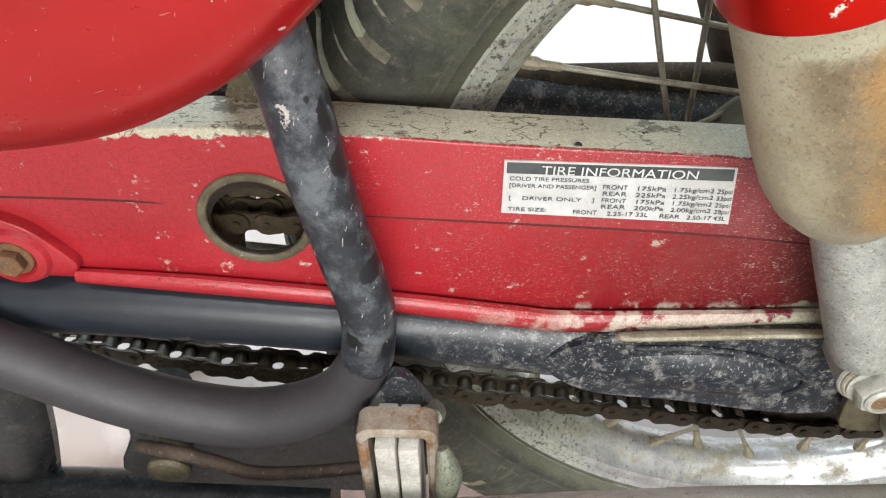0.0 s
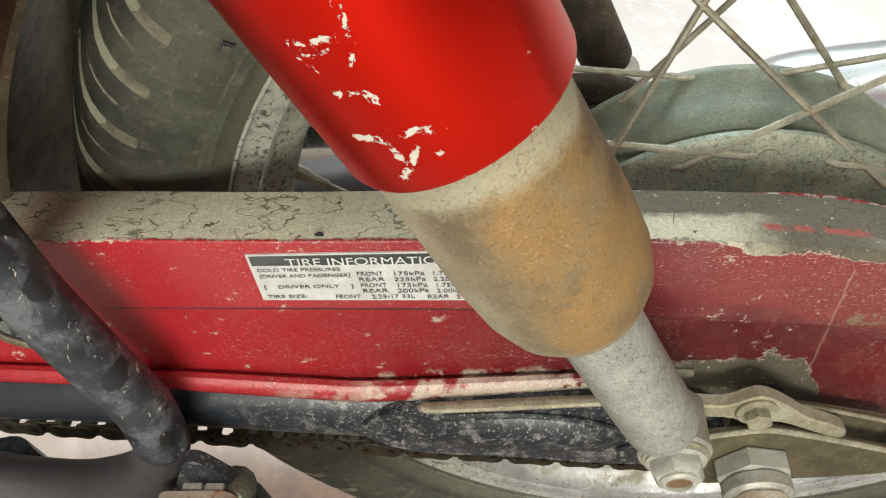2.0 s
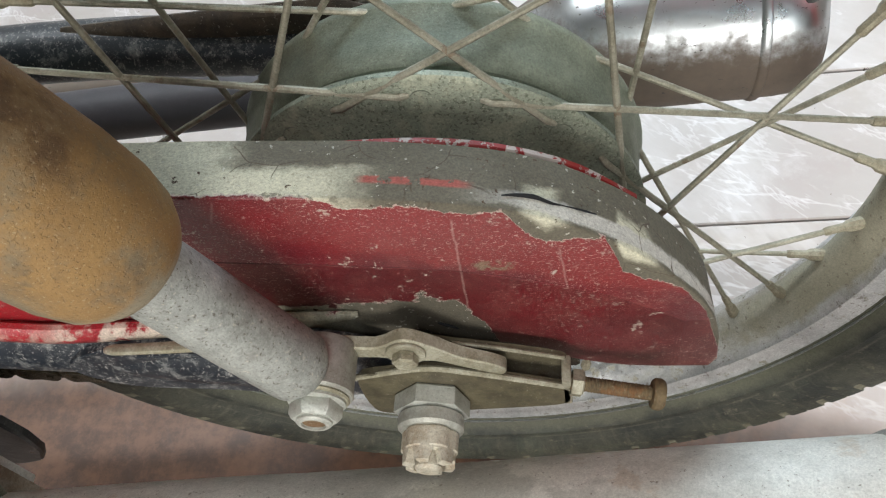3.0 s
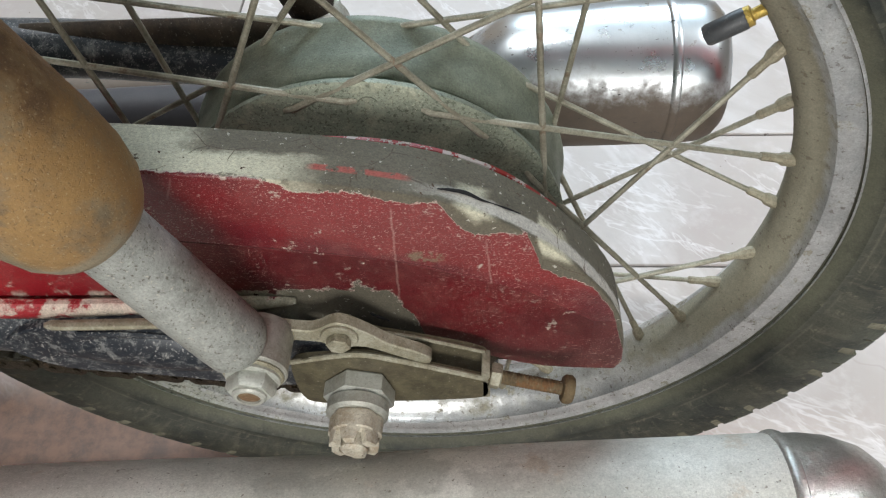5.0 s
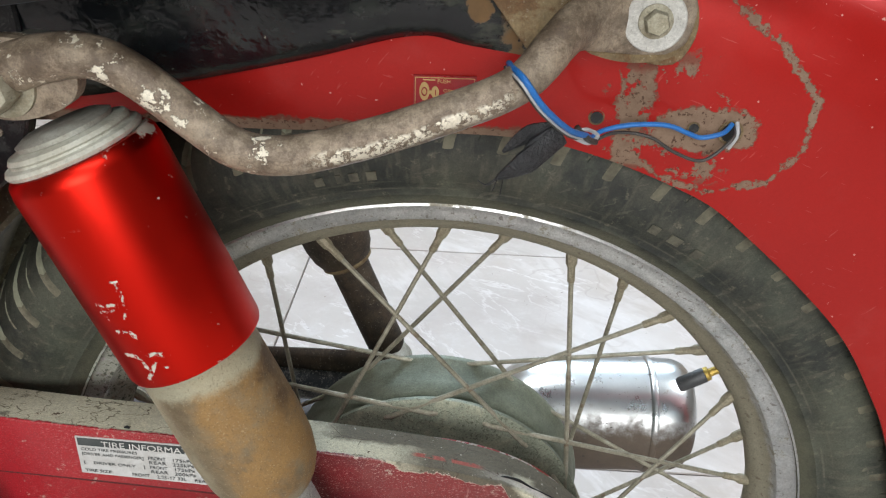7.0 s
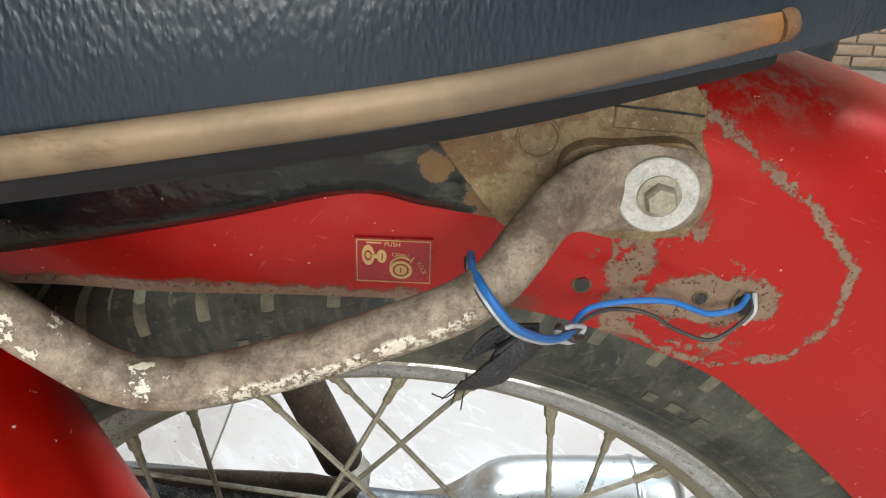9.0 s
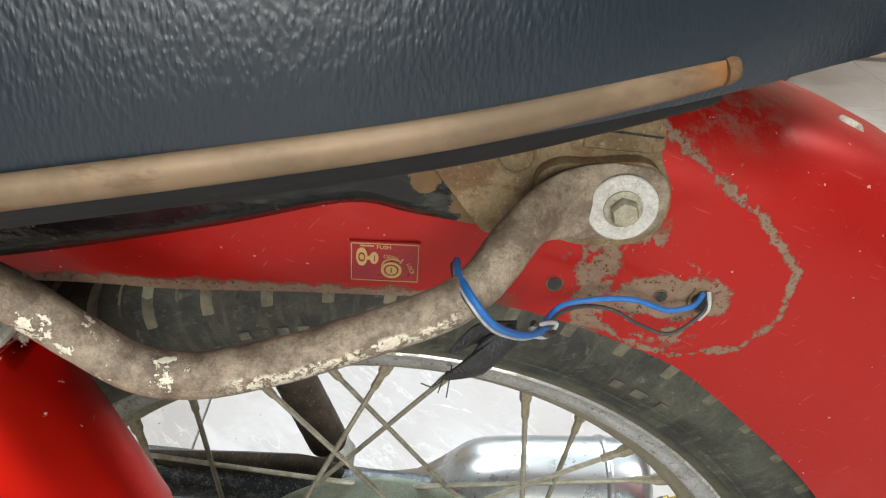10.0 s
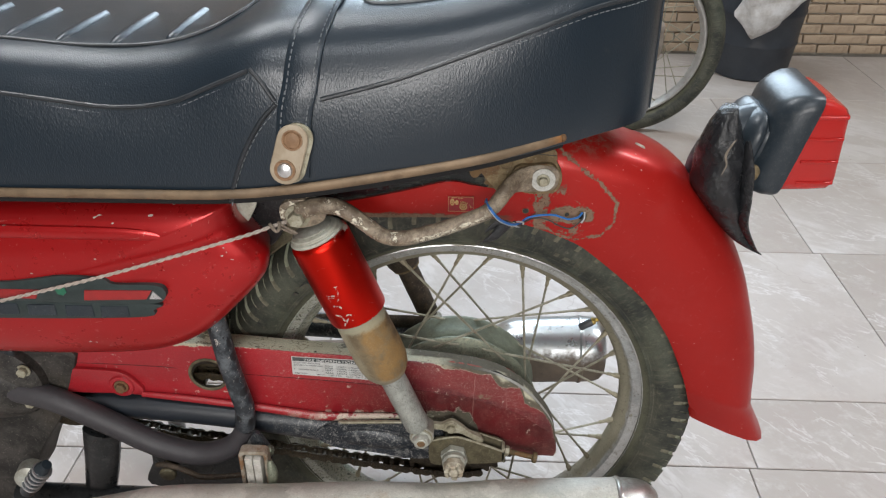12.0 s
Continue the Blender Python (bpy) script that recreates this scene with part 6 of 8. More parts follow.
# ---- rear fender ----
def rear_fender():
    crown = [(-0.235, 0, 0.650), (-0.10, 0, 0.652), (0.0, 0, 0.652), (0.10, 0, 0.648), (0.168, 0, 0.634), (0.217, 0, 0.614), (0.260, 0, 0.574), (0.308, 0, 0.505), (0.334, 0, 0.437), (0.351, 0, 0.373), (0.357, 0, 0.318), (0.362, 0, 0.292), (0.386, 0, 0.2440)]
    edge = [(-0.235, 0, 0.552), (-0.128, 0, 0.555), (-0.081, 0, 0.554), (-0.018, 0, 0.5555), (0.05, 0, 0.5535), (0.113, 0, 0.5330), (0.147, 0, 0.511), (0.202, 0, 0.461), (0.232, 0, 0.418), (0.247, 0, 0.390), (0.266, 0, 0.345), (0.276, 0, 0.314), (0.2860, 0, 0.2840)]
    # match stretches by their knots
    ca, cb = curve_through(crown, 8), curve_through(edge, 8)
    rings_out = []
    for n_ring, (p, q) in enumerate(zip(cb, ca)):
        slim = 1.0 - 0.16 * max(0.0, (n_ring - len(ca) + 14) / 13)
        across = [(0.0, 0.0505), (0.10, 0.0535), (0.45, 0.0585), (0.70, 0.0580), (0.84, 0.0525), (0.93, 0.0420), (0.98, 0.0250), (1.0, 0.0)]
        half = []
        for s, w in across:
            c = p.lerp(q, s)
            half.append((c, w * slim))
        out_r = [Vector((c.x, -w, c.z)) for c, w in half] + [Vector((c.x, w, c.z)) for c, w in half[-2::-1]]
        inward = (p - q).normalized() * 0.0022
        in_r = [Vector((c.x, -max(w - 0.002, 0), c.z)) + inward * (1 if w < 0.045 else 0) for c, w in half] + [Vector((c.x, max(w - 0.002, 0), c.z)) + inward * (1 if w < 0.045 else 0) for c, w in half[-2::-1]]
        rings_out.append(out_r + in_r[::-1])
    bm = loft(rings_out)
    ob = part("rear_fender", bm, FENDER_RED, bike, "red rear fender with a rusty ring mark and holes", 50)
    # front apron before the tyre
    rings = []
    for i in range(26):
        t = radians(118 + 60 * i / 25)
        r, r2 = 0.318, 0.3155
        row = []
        for y in (-0.056, -0.050, -0.030, 0.0, 0.030, 0.050, 0.056):
            k = r - (0.012 if abs(y) > 0.052 else 0.0)
            row.append(Vector((k * math.cos(t), y, AX + k * math.sin(t))))
        for y in (0.054, 0.048, 0.030, 0.0, -0.030, -0.048, -0.054):
            k = r2 - (0.012 if abs(y) > 0.052 else 0.0)
            row.append(Vector((k * math.cos(t), y, AX + k * math.sin(t))))
        rings.append(row)
    part("front_apron", loft(rings), OLIVE, ob, "grimy olive-brown inner apron before the tyre", 40)
    # holes in the near flank, with bare rims
    for x, y, z, r in ((0.0691, -0.0546, 0.5680, 0.0028), (0.1275, -0.0570, 0.5645, 0.0043), (0.1115, -0.0561, 0.5655, 0.0022)):
        part("fender_hole", turned([(r, 0), (r * 1.25, 0.0006), (r * 1.3, 0.0002)], (x, y, z), (0, -1, 0), 20), BRACKET, ob)
        part("hole_dark", turned([(r * 0.98, 0), (r * 0.98, 0.0003)], (x, y - 0.0006, z), (0, -1, 0), 20), BLACK, ob)
    part("crown_cut", sweep([(0.180, -0.018, 0.6300), (0.186, -0.020, 0.6250), (0.191, -0.0215, 0.6195)], [0.001, 0.004, 0.001], 8, 4, 0.3), STEEL, ob, "bent metal edge of a slot")
    # lock label
    back = plate([(-0.0113, 0.5843), (0.0158, 0.5846), (0.0158, 0.5648), (-0.0115, 0.5648)], -0.0589, -0.0580, bevel=0.0)
    lab = part("lock_label", back, MAROON, ob, "red seat lock label with gold print")
    lab.matrix_basis = Matrix.Translation((0, -0.0553, 0.5745)) @ Matrix.Rotation(radians(8.6), 4, "X") @ Matrix.Translation((0, 0.0580, -0.5745))
    frame_line = [(-0.0105, -0.0590, 0.5836), (0.0150, -0.0590, 0.5838), (0.0150, -0.0590, 0.5656), (-0.0107, -0.0590, 0.5656), (-0.0105, -0.0590, 0.5836)]
    part("label_border", sweep(frame_line, 0.00022, 5, 0), GOLD, lab)
    def oval(x, z, w, h):
        return [(x + w * math.cos(2 * math.pi * i / 20), z + h * math.sin(2 * math.pi * i / 20)) for i in range(20)]

    bits = [plate(oval(-0.0066, 0.5772, 0.0022, 0.0044), -0.0592, -0.0588, bevel=0), plate(oval(-0.0019, 0.5768, 0.0017, 0.0029), -0.0592, -0.0588, bevel=0), plate([(-0.0052, 0.5761), (-0.0030, 0.5761), (-0.0030, 0.5777), (-0.0052, 0.5777)], -0.0594, -0.0588, bevel=0)]
    bits += [plate(circle(0.0048, 0.5712, 0.0040, 24), -0.0593, -0.0588, [circle(0.0048, 0.5712, 0.0029, 20)], 0), plate(circle(0.0048, 0.5712, 0.0022, 20), -0.0593, -0.0588, bevel=0)]
    bits += [sweep([(0.0012, -0.0590, 0.5720), (0.0018, -0.0590, 0.5750), (0.0048, -0.0590, 0.5768), (0.0080, -0.0590, 0.5757)], 0.0004, 6, 4), sweep([(0.0080, -0.0590, 0.5745), (0.0094, -0.0590, 0.5770)], 0.0003, 6, 0), sweep([(-0.0072, -0.0590, 0.5826), (-0.0020, -0.0590, 0.5826)], 0.0003, 6, 0)]
    lines = [plate(oval(-0.0066, 0.5772, 0.0013, 0.0021), -0.0596, -0.0590, [oval(-0.0066, 0.5772, 0.0009, 0.0016)], 0), plate([(-0.0019, 0.5756), (-0.0015, 0.5756), (-0.0015, 0.5781), (-0.0019, 0.5781)], -0.0596, -0.0590, bevel=0), plate([(0.0046, 0.5702), (0.0050, 0.5702), (0.0050, 0.5722), (0.0046, 0.5722)], -0.0596, -0.0590, bevel=0)]
    part("key_lines", joined(*lines), MAROON, lab, "dark red lines in the lock picture")
    part("key_picture", joined(*bits), GOLD, lab, "gold printed lock picture")
    lettering("lettering", "PUSH", 0.0025, GOLD, lab, Matrix.Translation((-0.0010, -0.0592, 0.5814)), 0.0055)
    lettering("lettering", "OPEN", 0.0024, GOLD, lab, Matrix.Translation((0.0015, -0.0592, 0.5772)) @ Matrix.Rotation(radians(8), 4, "Y"), 0.0058)
    lettering("lettering", "LOCK", 0.0024, GOLD, lab, Matrix.Translation((0.0105, -0.0592, 0.5745)) @ Matrix.Rotation(radians(68), 4, "Y"), 0.0055)
    return ob


rear_fender()


# ---- frame under the seat ----
def subframe():
    low = [(-0.245, 0.560), (-0.180, 0.566), (-0.128, 0.574), (-0.060, 0.589), (-0.012, 0.6015), (0.012, 0.5985), (0.040, 0.5945)]
    up = [(0.045, 0.602), (0.050, 0.640), (0.03, 0.668), (-0.06, 0.660), (-0.15, 0.648), (-0.245, 0.645)]
    pts = [(p.x, p.z) for p in curve_through([(x, 0, z) for x, z in low], 5)] + up
    edge_line = curve_through([(x, 0, z) for x, z in low], 5)
    rings = []
    for p in edge_line:
        deep = 0.0105 if p.x < -0.01 else max(0.004, 0.0105 - (p.x + 0.01) * 0.16)
        ring = []
        for i in range(15):
            s = i / 14
            z = p.z + (0.658 - p.z) * s
            y = -0.0600 - deep * (math.sin(math.pi * min(1.0, s * 1.15)) ** 0.6) - 0.0020 * math.exp(-((s - 0.52) / 0.12) ** 2)
            ring.append(Vector((p.x, y, z)))
        ring += [Vector((p.x, -0.056, 0.658)), Vector((p.x, -0.056, p.z))]
        rings.append(ring)
    ob = part("frame_rail", loft(rings), GREASY, bike, "shiny greasy black frame rail under the seat", 60)
    far = plate(pts, 0.0605, 0.0690, bevel=0.0)
    part("far_rail", far, BLACK, ob)
    part("front_post", sweep([(-0.225, -0.062, 0.66), (-0.235, -0.060, 0.58), (-0.28, -0.055, 0.50), (-0.36, -0.05, 0.40)], 0.014, 14), BLACK, ob)
    part("backbone", sweep([(-0.245, 0, 0.63), (-0.62, 0, 0.60)], 0.03, 16, 0), BLACK, ob)
    part("frame_web", plate(outline([(-0.250, 0.620), (-0.180, 0.625), (-0.172, 0.590), (-0.182, 0.545), (-0.205, 0.525), (-0.235, 0.535), (-0.250, 0.570)], 3), -0.0740, -0.0660, bevel=0.0012), BLACK, ob, "greasy black frame web behind the shock mount")
    part("pale_tab", plate(outline([(-0.226, 0.5930), (-0.205, 0.5945), (-0.200, 0.588), (-0.209, 0.570), (-0.214, 0.5655), (-0.220, 0.575)], 3), -0.0905, -0.0880, bevel=0.0008), CAP_WHITE, ob, "cream paint tab on the frame")
    # rust-brown gusset that takes the rear bolt
    body = outline([(0.014, 0.640), (0.016, 0.627), (0.026, 0.613), (0.036, 0.6005), (0.042, 0.5990), (0.060, 0.6030), (0.078, 0.5985), (0.094, 0.5975), (0.1010, 0.6080), (0.1005, 0.6200), (0.096, 0.6290), (0.092, 0.6395), (0.080, 0.6440), (0.069, 0.6460), (0.060, 0.6560), (0.020, 0.6560)], 3)
    gus = part("gusset", plate(body, -0.0730, -0.0660, bevel=0.0012), BRACKET, bike, "rust-brown frame gusset plate")
    step = [(0.0680, 0.6335), (0.0925, 0.6325), (0.0955, 0.6345), (0.0945, 0.6420), (0.0900, 0.6475), (0.0680, 0.6510)]
    part("gusset_fold", plate(step, -0.0742, -0.0728, bevel=0.0005), BRACKET, gus, "grey-brown folded tab")
    part("fold_slit", sweep([(0.0672, -0.0744, 0.6405), (0.0800, -0.0746, 0.6398), (0.0940, -0.0744, 0.6385)], 0.0004, 6, 3), BLACK, gus)
    part("gusset_rivet", turned([(0.0068, 0), (0.0066, 0.0008), (0.0060, 0.0010), (0.0056, 0.0004), (0.0, 0.0004)], (0.0462, -0.0730, 0.6292), (0, -1, 0), 24), BRACKET, gus)
    part("gusset_rivet", turned([(0.0068, 0), (0.0060, 0.0006), (0.0, 0.0006)], (0.0455, -0.0730, 0.6110), (0, -1, 0), 12), BRACKET, gus)
    return ob


subframe()


def grab_tube():
    path = [(-0.150, -0.1270, 0.6000), (-0.134, -0.1280, 0.6055), (-0.117, -0.1285, 0.6070), (-0.102, -0.1285, 0.6005), (-0.085, -0.1280, 0.5865), (-0.069, -0.1275, 0.5750), (-0.050, -0.1275, 0.5735), (-0.027, -0.1260, 0.5790), (-0.008, -0.1230, 0.5845), (0.010, -0.1205, 0.5910), (0.024, -0.1180, 0.5965), (0.034, -0.1125, 0.6015), (0.0420, -0.1050, 0.6090)]
    ob = part("grab_tube", sweep(path, [0.0090, 0.0084, 0.0078, 0.0075, 0.0074, 0.0074, 0.0074, 0.0073, 0.0072, 0.0072, 0.0072, 0.0073, 0.0077], 18, 6), TUBE_RUST, bike, "rusted tube stay with peeling chrome")
    press = [((0.0400, -0.1070, 0.6070), 0.0076, 0.0076), ((0.0440, -0.1025, 0.6110), 0.0074, 0.0080), ((0.0490, -0.0970, 0.6150), 0.0066, 0.0092), ((0.0545, -0.0915, 0.6172), 0.0050, 0.0110), ((0.0600, -0.0870, 0.6176), 0.0036, 0.0124), ((0.0680, -0.0835, 0.6176), 0.0028, 0.0136), ((0.0770, -0.0815, 0.6174), 0.0016, 0.0142), ((0.0890, -0.0810, 0.6170), 0.0014, 0.0134), ((0.0955, -0.0805, 0.6165), 0.0018, 0.0095), ((0.0975, -0.0804, 0.6163), 0.0010, 0.0040)]
    mids = curve_through([p[0] for p in press], 5)
    rings = []
    for i, p in enumerate(mids):
        d = (mids[min(i + 1, len(mids) - 1)] - mids[max(i - 1, 0)]).normalized()
        a = min(i // 5, len(press) - 2)
        f = i / 5 - a
        thin, tall = (press[a][n] + (press[a + 1][n] - press[a][n]) * f for n in (1, 2))
        v = (Vector((0, 0, 1)) - d * d.z).normalized()
        u = d.cross(v)
        rings.append([p + u * (math.cos(t) * thin) + v * (math.sin(t) * tall) for t in (2 * math.pi * j / 24 for j in range(24))])
    part("pressed_end", loft(rings), TUBE_RUST, ob, "tube pressed flat behind the washer")
    tab = outline([(0.053, 0.6235), (0.060, 0.6295), (0.070, 0.6300), (0.088, 0.6315), (0.0960, 0.6250), (0.0975, 0.6130), (0.093, 0.6030), (0.080, 0.5995), (0.066, 0.6005), (0.055, 0.6060)], 4)
    part("flat_end", plate(tab, -0.0795, -0.0735, bevel=0.002, segments=2), BRACKET, ob, "flattened brown tube end")
    part("rear_washer", turned([(0.0045, 0), (0.0112, 0.0001), (0.0120, 0.0005), (0.0120, 0.0013), (0.0115, 0.0017), (0.0045, 0.0017)], (0.0820, -0.0832, 0.6170), (0, -1, 0), 36), WASHER, ob, "large pale zinc washer")
    part("rear_bolt", joined(turned([(0.0066, 0), (0.0066, 0.0008), (0.0056, 0.0014)], (0.0820, -0.0848, 0.6170), (0, -1, 0), 24), hexagon(0.0050, (0.0820, -0.0858, 0.6170), (0, -1, 0), 0.0042, 0.25)), BARE, ob, "dusty hexagon bolt")
    eye = outline([(-0.166, 0.6060), (-0.150, 0.6120), (-0.132, 0.6090), (-0.124, 0.600), (-0.128, 0.589), (-0.146, 0.5820), (-0.162, 0.5840), (-0.168, 0.594)], 4)
    part("front_end", plate(eye, -0.1270, -0.1200, bevel=0.002, segments=2), TUBE_RUST, ob)
    part("front_nut", joined(turned([(0.0120, 0), (0.0118, 0.0015), (0.0090, 0.002)], (-0.1510, -0.1270, 0.5950), (0, -1, 0), 24), hexagon(0.0082, (-0.1510, -0.1288, 0.5950), (0, -1, 0), 0.0100, 0.3)), BARE, ob, "dusty dome nut at the shock mount")
    return ob


grab_tube()


# ---- seat ----
SEAT_W = [(-0.66, 0.135), (-0.50, 0.150), (-0.30, 0.1545), (-0.16, 0.1560), (-0.06, 0.1510), (0.02, 0.1400), (0.0959, 0.1180), (0.135, 0.0960), (0.160, 0.0740), (0.178, 0.0480), (0.188, 0.0180)]
SEAT_B = [(-0.66, 0.612), (-0.42, 0.618), (-0.21, 0.620), (-0.139, 0.627), (-0.056, 0.641), (0.02, 0.654), (0.0959, 0.668), (0.14, 0.672), (0.19, 0.668)]
SEAT_C = [(-0.66, 0.735), (-0.46, 0.722), (-0.39, 0.717), (-0.31, 0.706), (-0.24, 0.714), (-0.17, 0.744), (-0.12, 0.732), (-0.02, 0.748), (0.11, 0.786), (0.19, 0.792)]
SEAT_T = [(-0.66, 0.785), (-0.46, 0.758), (-0.39, 0.752), (-0.31, 0.749), (-0.24, 0.757), (-0.17, 0.779), (-0.12, 0.785), (-0.02, 0.792), (0.11, 0.812), (0.165, 0.812), (0.19, 0.800)]


def seat():
    rings = []
    n = 110
    for i in range(n):
        x = -0.66 + (0.190 + 0.66) * (1 - (1 - i / (n - 1)) ** 1.35)
        w, b, c, t = (table(k, x)[0] for k in (SEAT_W, SEAT_B, SEAT_C, SEAT_T))
        c = min(c, t - 0.012)
        h = c - b
        half = [(0.80 * w, b + 0.006), (0.975 * w, b), (0.992 * w, b + 0.006), (1.000 * w, b + 0.14 * h), (0.994 * w, b + 0.30 * h), (0.980 * w, b + 0.52 * h), (0.958 * w, b + 0.75 * h), (0.934 * w, b + 0.92 * h), (0.916 * w, c), (0.875 * w, c + (t - c) * 0.30), (0.80 * w, c + (t - c) * 0.62), (0.62 * w, c + (t - c) * 0.86), (0.35 * w, c + (t - c) * 0.97), (0.0, t)]
        rings.append([Vector((x, -y, z)) for y, z in half] + [Vector((x, y, z)) for y, z in half[-2::-1]])
    ob = part("seat", loft(rings), VINYL, bike, "black grained vinyl dual seat with stitched seams", 60)

    def side(x, f):
        """A point of the near flank, f of the way from its lower edge to the seam line."""
        w, b, c = (table(k, x)[0] for k in (SEAT_W, SEAT_B, SEAT_C))
        bulge = table([(0.0, 0.990), (0.14, 1.000), (0.30, 0.994), (0.52, 0.980), (0.75, 0.958), (0.92, 0.934), (1.0, 0.916)], f)[0] + 0.003
        return Vector((x, -w * bulge - 0.0005, b + (c - b) * f))

    def top(x, f):
        """A point of the top, f of the way from the flank's seam to the middle."""
        w, c, t = (table(k, x)[0] for k in (SEAT_W, SEAT_C, SEAT_T))
        y = 0.916 * w * (1 - f)
        s = 1 - y / (0.916 * w)
        prof = [(0.0, 0.0), (0.048, 0.30), (0.155, 0.62), (0.345, 0.86), (0.63, 0.97), (1.0, 1.0)]
        return Vector((x, -y, c + (t - c) * table(prof, s)[0] + 0.0005))

    def piping(pts, r=0.0021, sewn=True):
        part("piping", sweep(pts, r, 8, 4), PIPING, ob)
        if sewn:
            line = along([p + Vector((0, -0.0006, -0.0058)) for p in pts], max(6, int(sum((a - b).length for a, b in zip(pts, pts[1:])) / 0.0058)))
            bits = [sweep([a, a.lerp(b, 0.62)], 0.00055, 5, 0) for a, b in zip(line, line[1:])]
            part("stitching", joined(*bits), THREAD, ob)

    piping([side(x, f) for x, f in ((-0.66, 1.0), (-0.50, 1.0), (-0.42, 1.0), (-0.36, 1.0), (-0.30, 1.0), (-0.25, 1.0), (-0.21, 1.0), (-0.178, 0.99))])
    piping([side(x, f) for x, f in ((-0.176, 1.0), (-0.166, 0.90), (-0.156, 0.78))], 0.0019, False)
    piping([side(x, f) for x, f in ((-0.155, 0.76), (-0.170, 0.62), (-0.186, 0.42), (-0.197, 0.20), (-0.203, 0.03))])
    piping([side(x, f) for x, f in ((-0.117, 0.86), (-0.06, 0.93), (-0.02, 0.97), (0.05, 0.99), (0.11, 1.0), (0.15, 1.0), (0.176, 1.0))])
    # quilted rolls of the rider's top and the outline of the pillion top
    for x in (-0.508, -0.459, -0.411, -0.364, -0.314, -0.263):
        reach = 0.385 if x < -0.28 else 0.44
        part("quilt_roll", sweep([top(x + dx, f) - Vector((0, 0, 0.0046)) for dx, f in ((-0.004, reach), (0.0, 0.5), (0.005, 0.75), (0.008, 1.0))], [0.0030, 0.0070, 0.0078, 0.0076], 12, 5, 1.0), VINYL, ob, "raised quilted roll of the seat top")
    part("top_piping", sweep([top(x, f) for x, f in ((-0.62, 0.36), (-0.50, 0.36), (-0.42, 0.37), (-0.34, 0.36), (-0.27, 0.37), (-0.225, 0.45), (-0.20, 0.62), (-0.19, 0.85), (-0.188, 1.0))], 0.0022, 8, 5), PIPING, ob, "raised seam of the quilted top")
    part("top_piping", sweep([top(x, f) for x, f in ((-0.092, 1.0), (-0.090, 0.68), (-0.083, 0.47), (-0.065, 0.41), (-0.02, 0.41), (0.04, 0.43), (0.10, 0.44))], 0.0017, 8, 5), THREAD, ob)
    part("quilt_roll", sweep([top(-0.036, 0.42), top(-0.034, 0.8), top(-0.034, 1.0)], 0.0014, 8, 5), THREAD, ob)
    # trim strip along the lower edge
    strip = [(-0.66, -0.1375, 0.6225), (-0.50, -0.1530, 0.6260), (-0.42, -0.1555, 0.6275), (-0.30, -0.1575, 0.6295), (-0.21, -0.1585, 0.6315), (-0.139, -0.1575, 0.6388), (-0.056, -0.1515, 0.6512), (0.02, -0.1395, 0.6622), (0.070, -0.1255, 0.6710), (0.0935, -0.1168, 0.6753)]
    part("trim_strip", sweep(strip, [0.0047] * 8 + [0.0045, 0.0042], 16, 8, 0.62), TRIM, ob, "tan rust-stained trim strip")
    tip = Vector(strip[-1])
    part("trim_end", turned([(0.0041, -0.0020), (0.0043, 0.0), (0.0036, 0.0020), (0.0018, 0.0030), (0.0, 0.0032)], tip, tip - Vector(strip[-2]), 16), RUSTY, ob, "rusted rounded end of the strip")
    part("seat_lip", sweep([(x, y + 0.0050, z - 0.0072) for x, y, z in strip], 0.0042, 10, 8, 0.8), PAN_EDGE, ob, "black seat pan edge")
    return ob, side, top


seat_ob, seat_side, seat_top = seat()


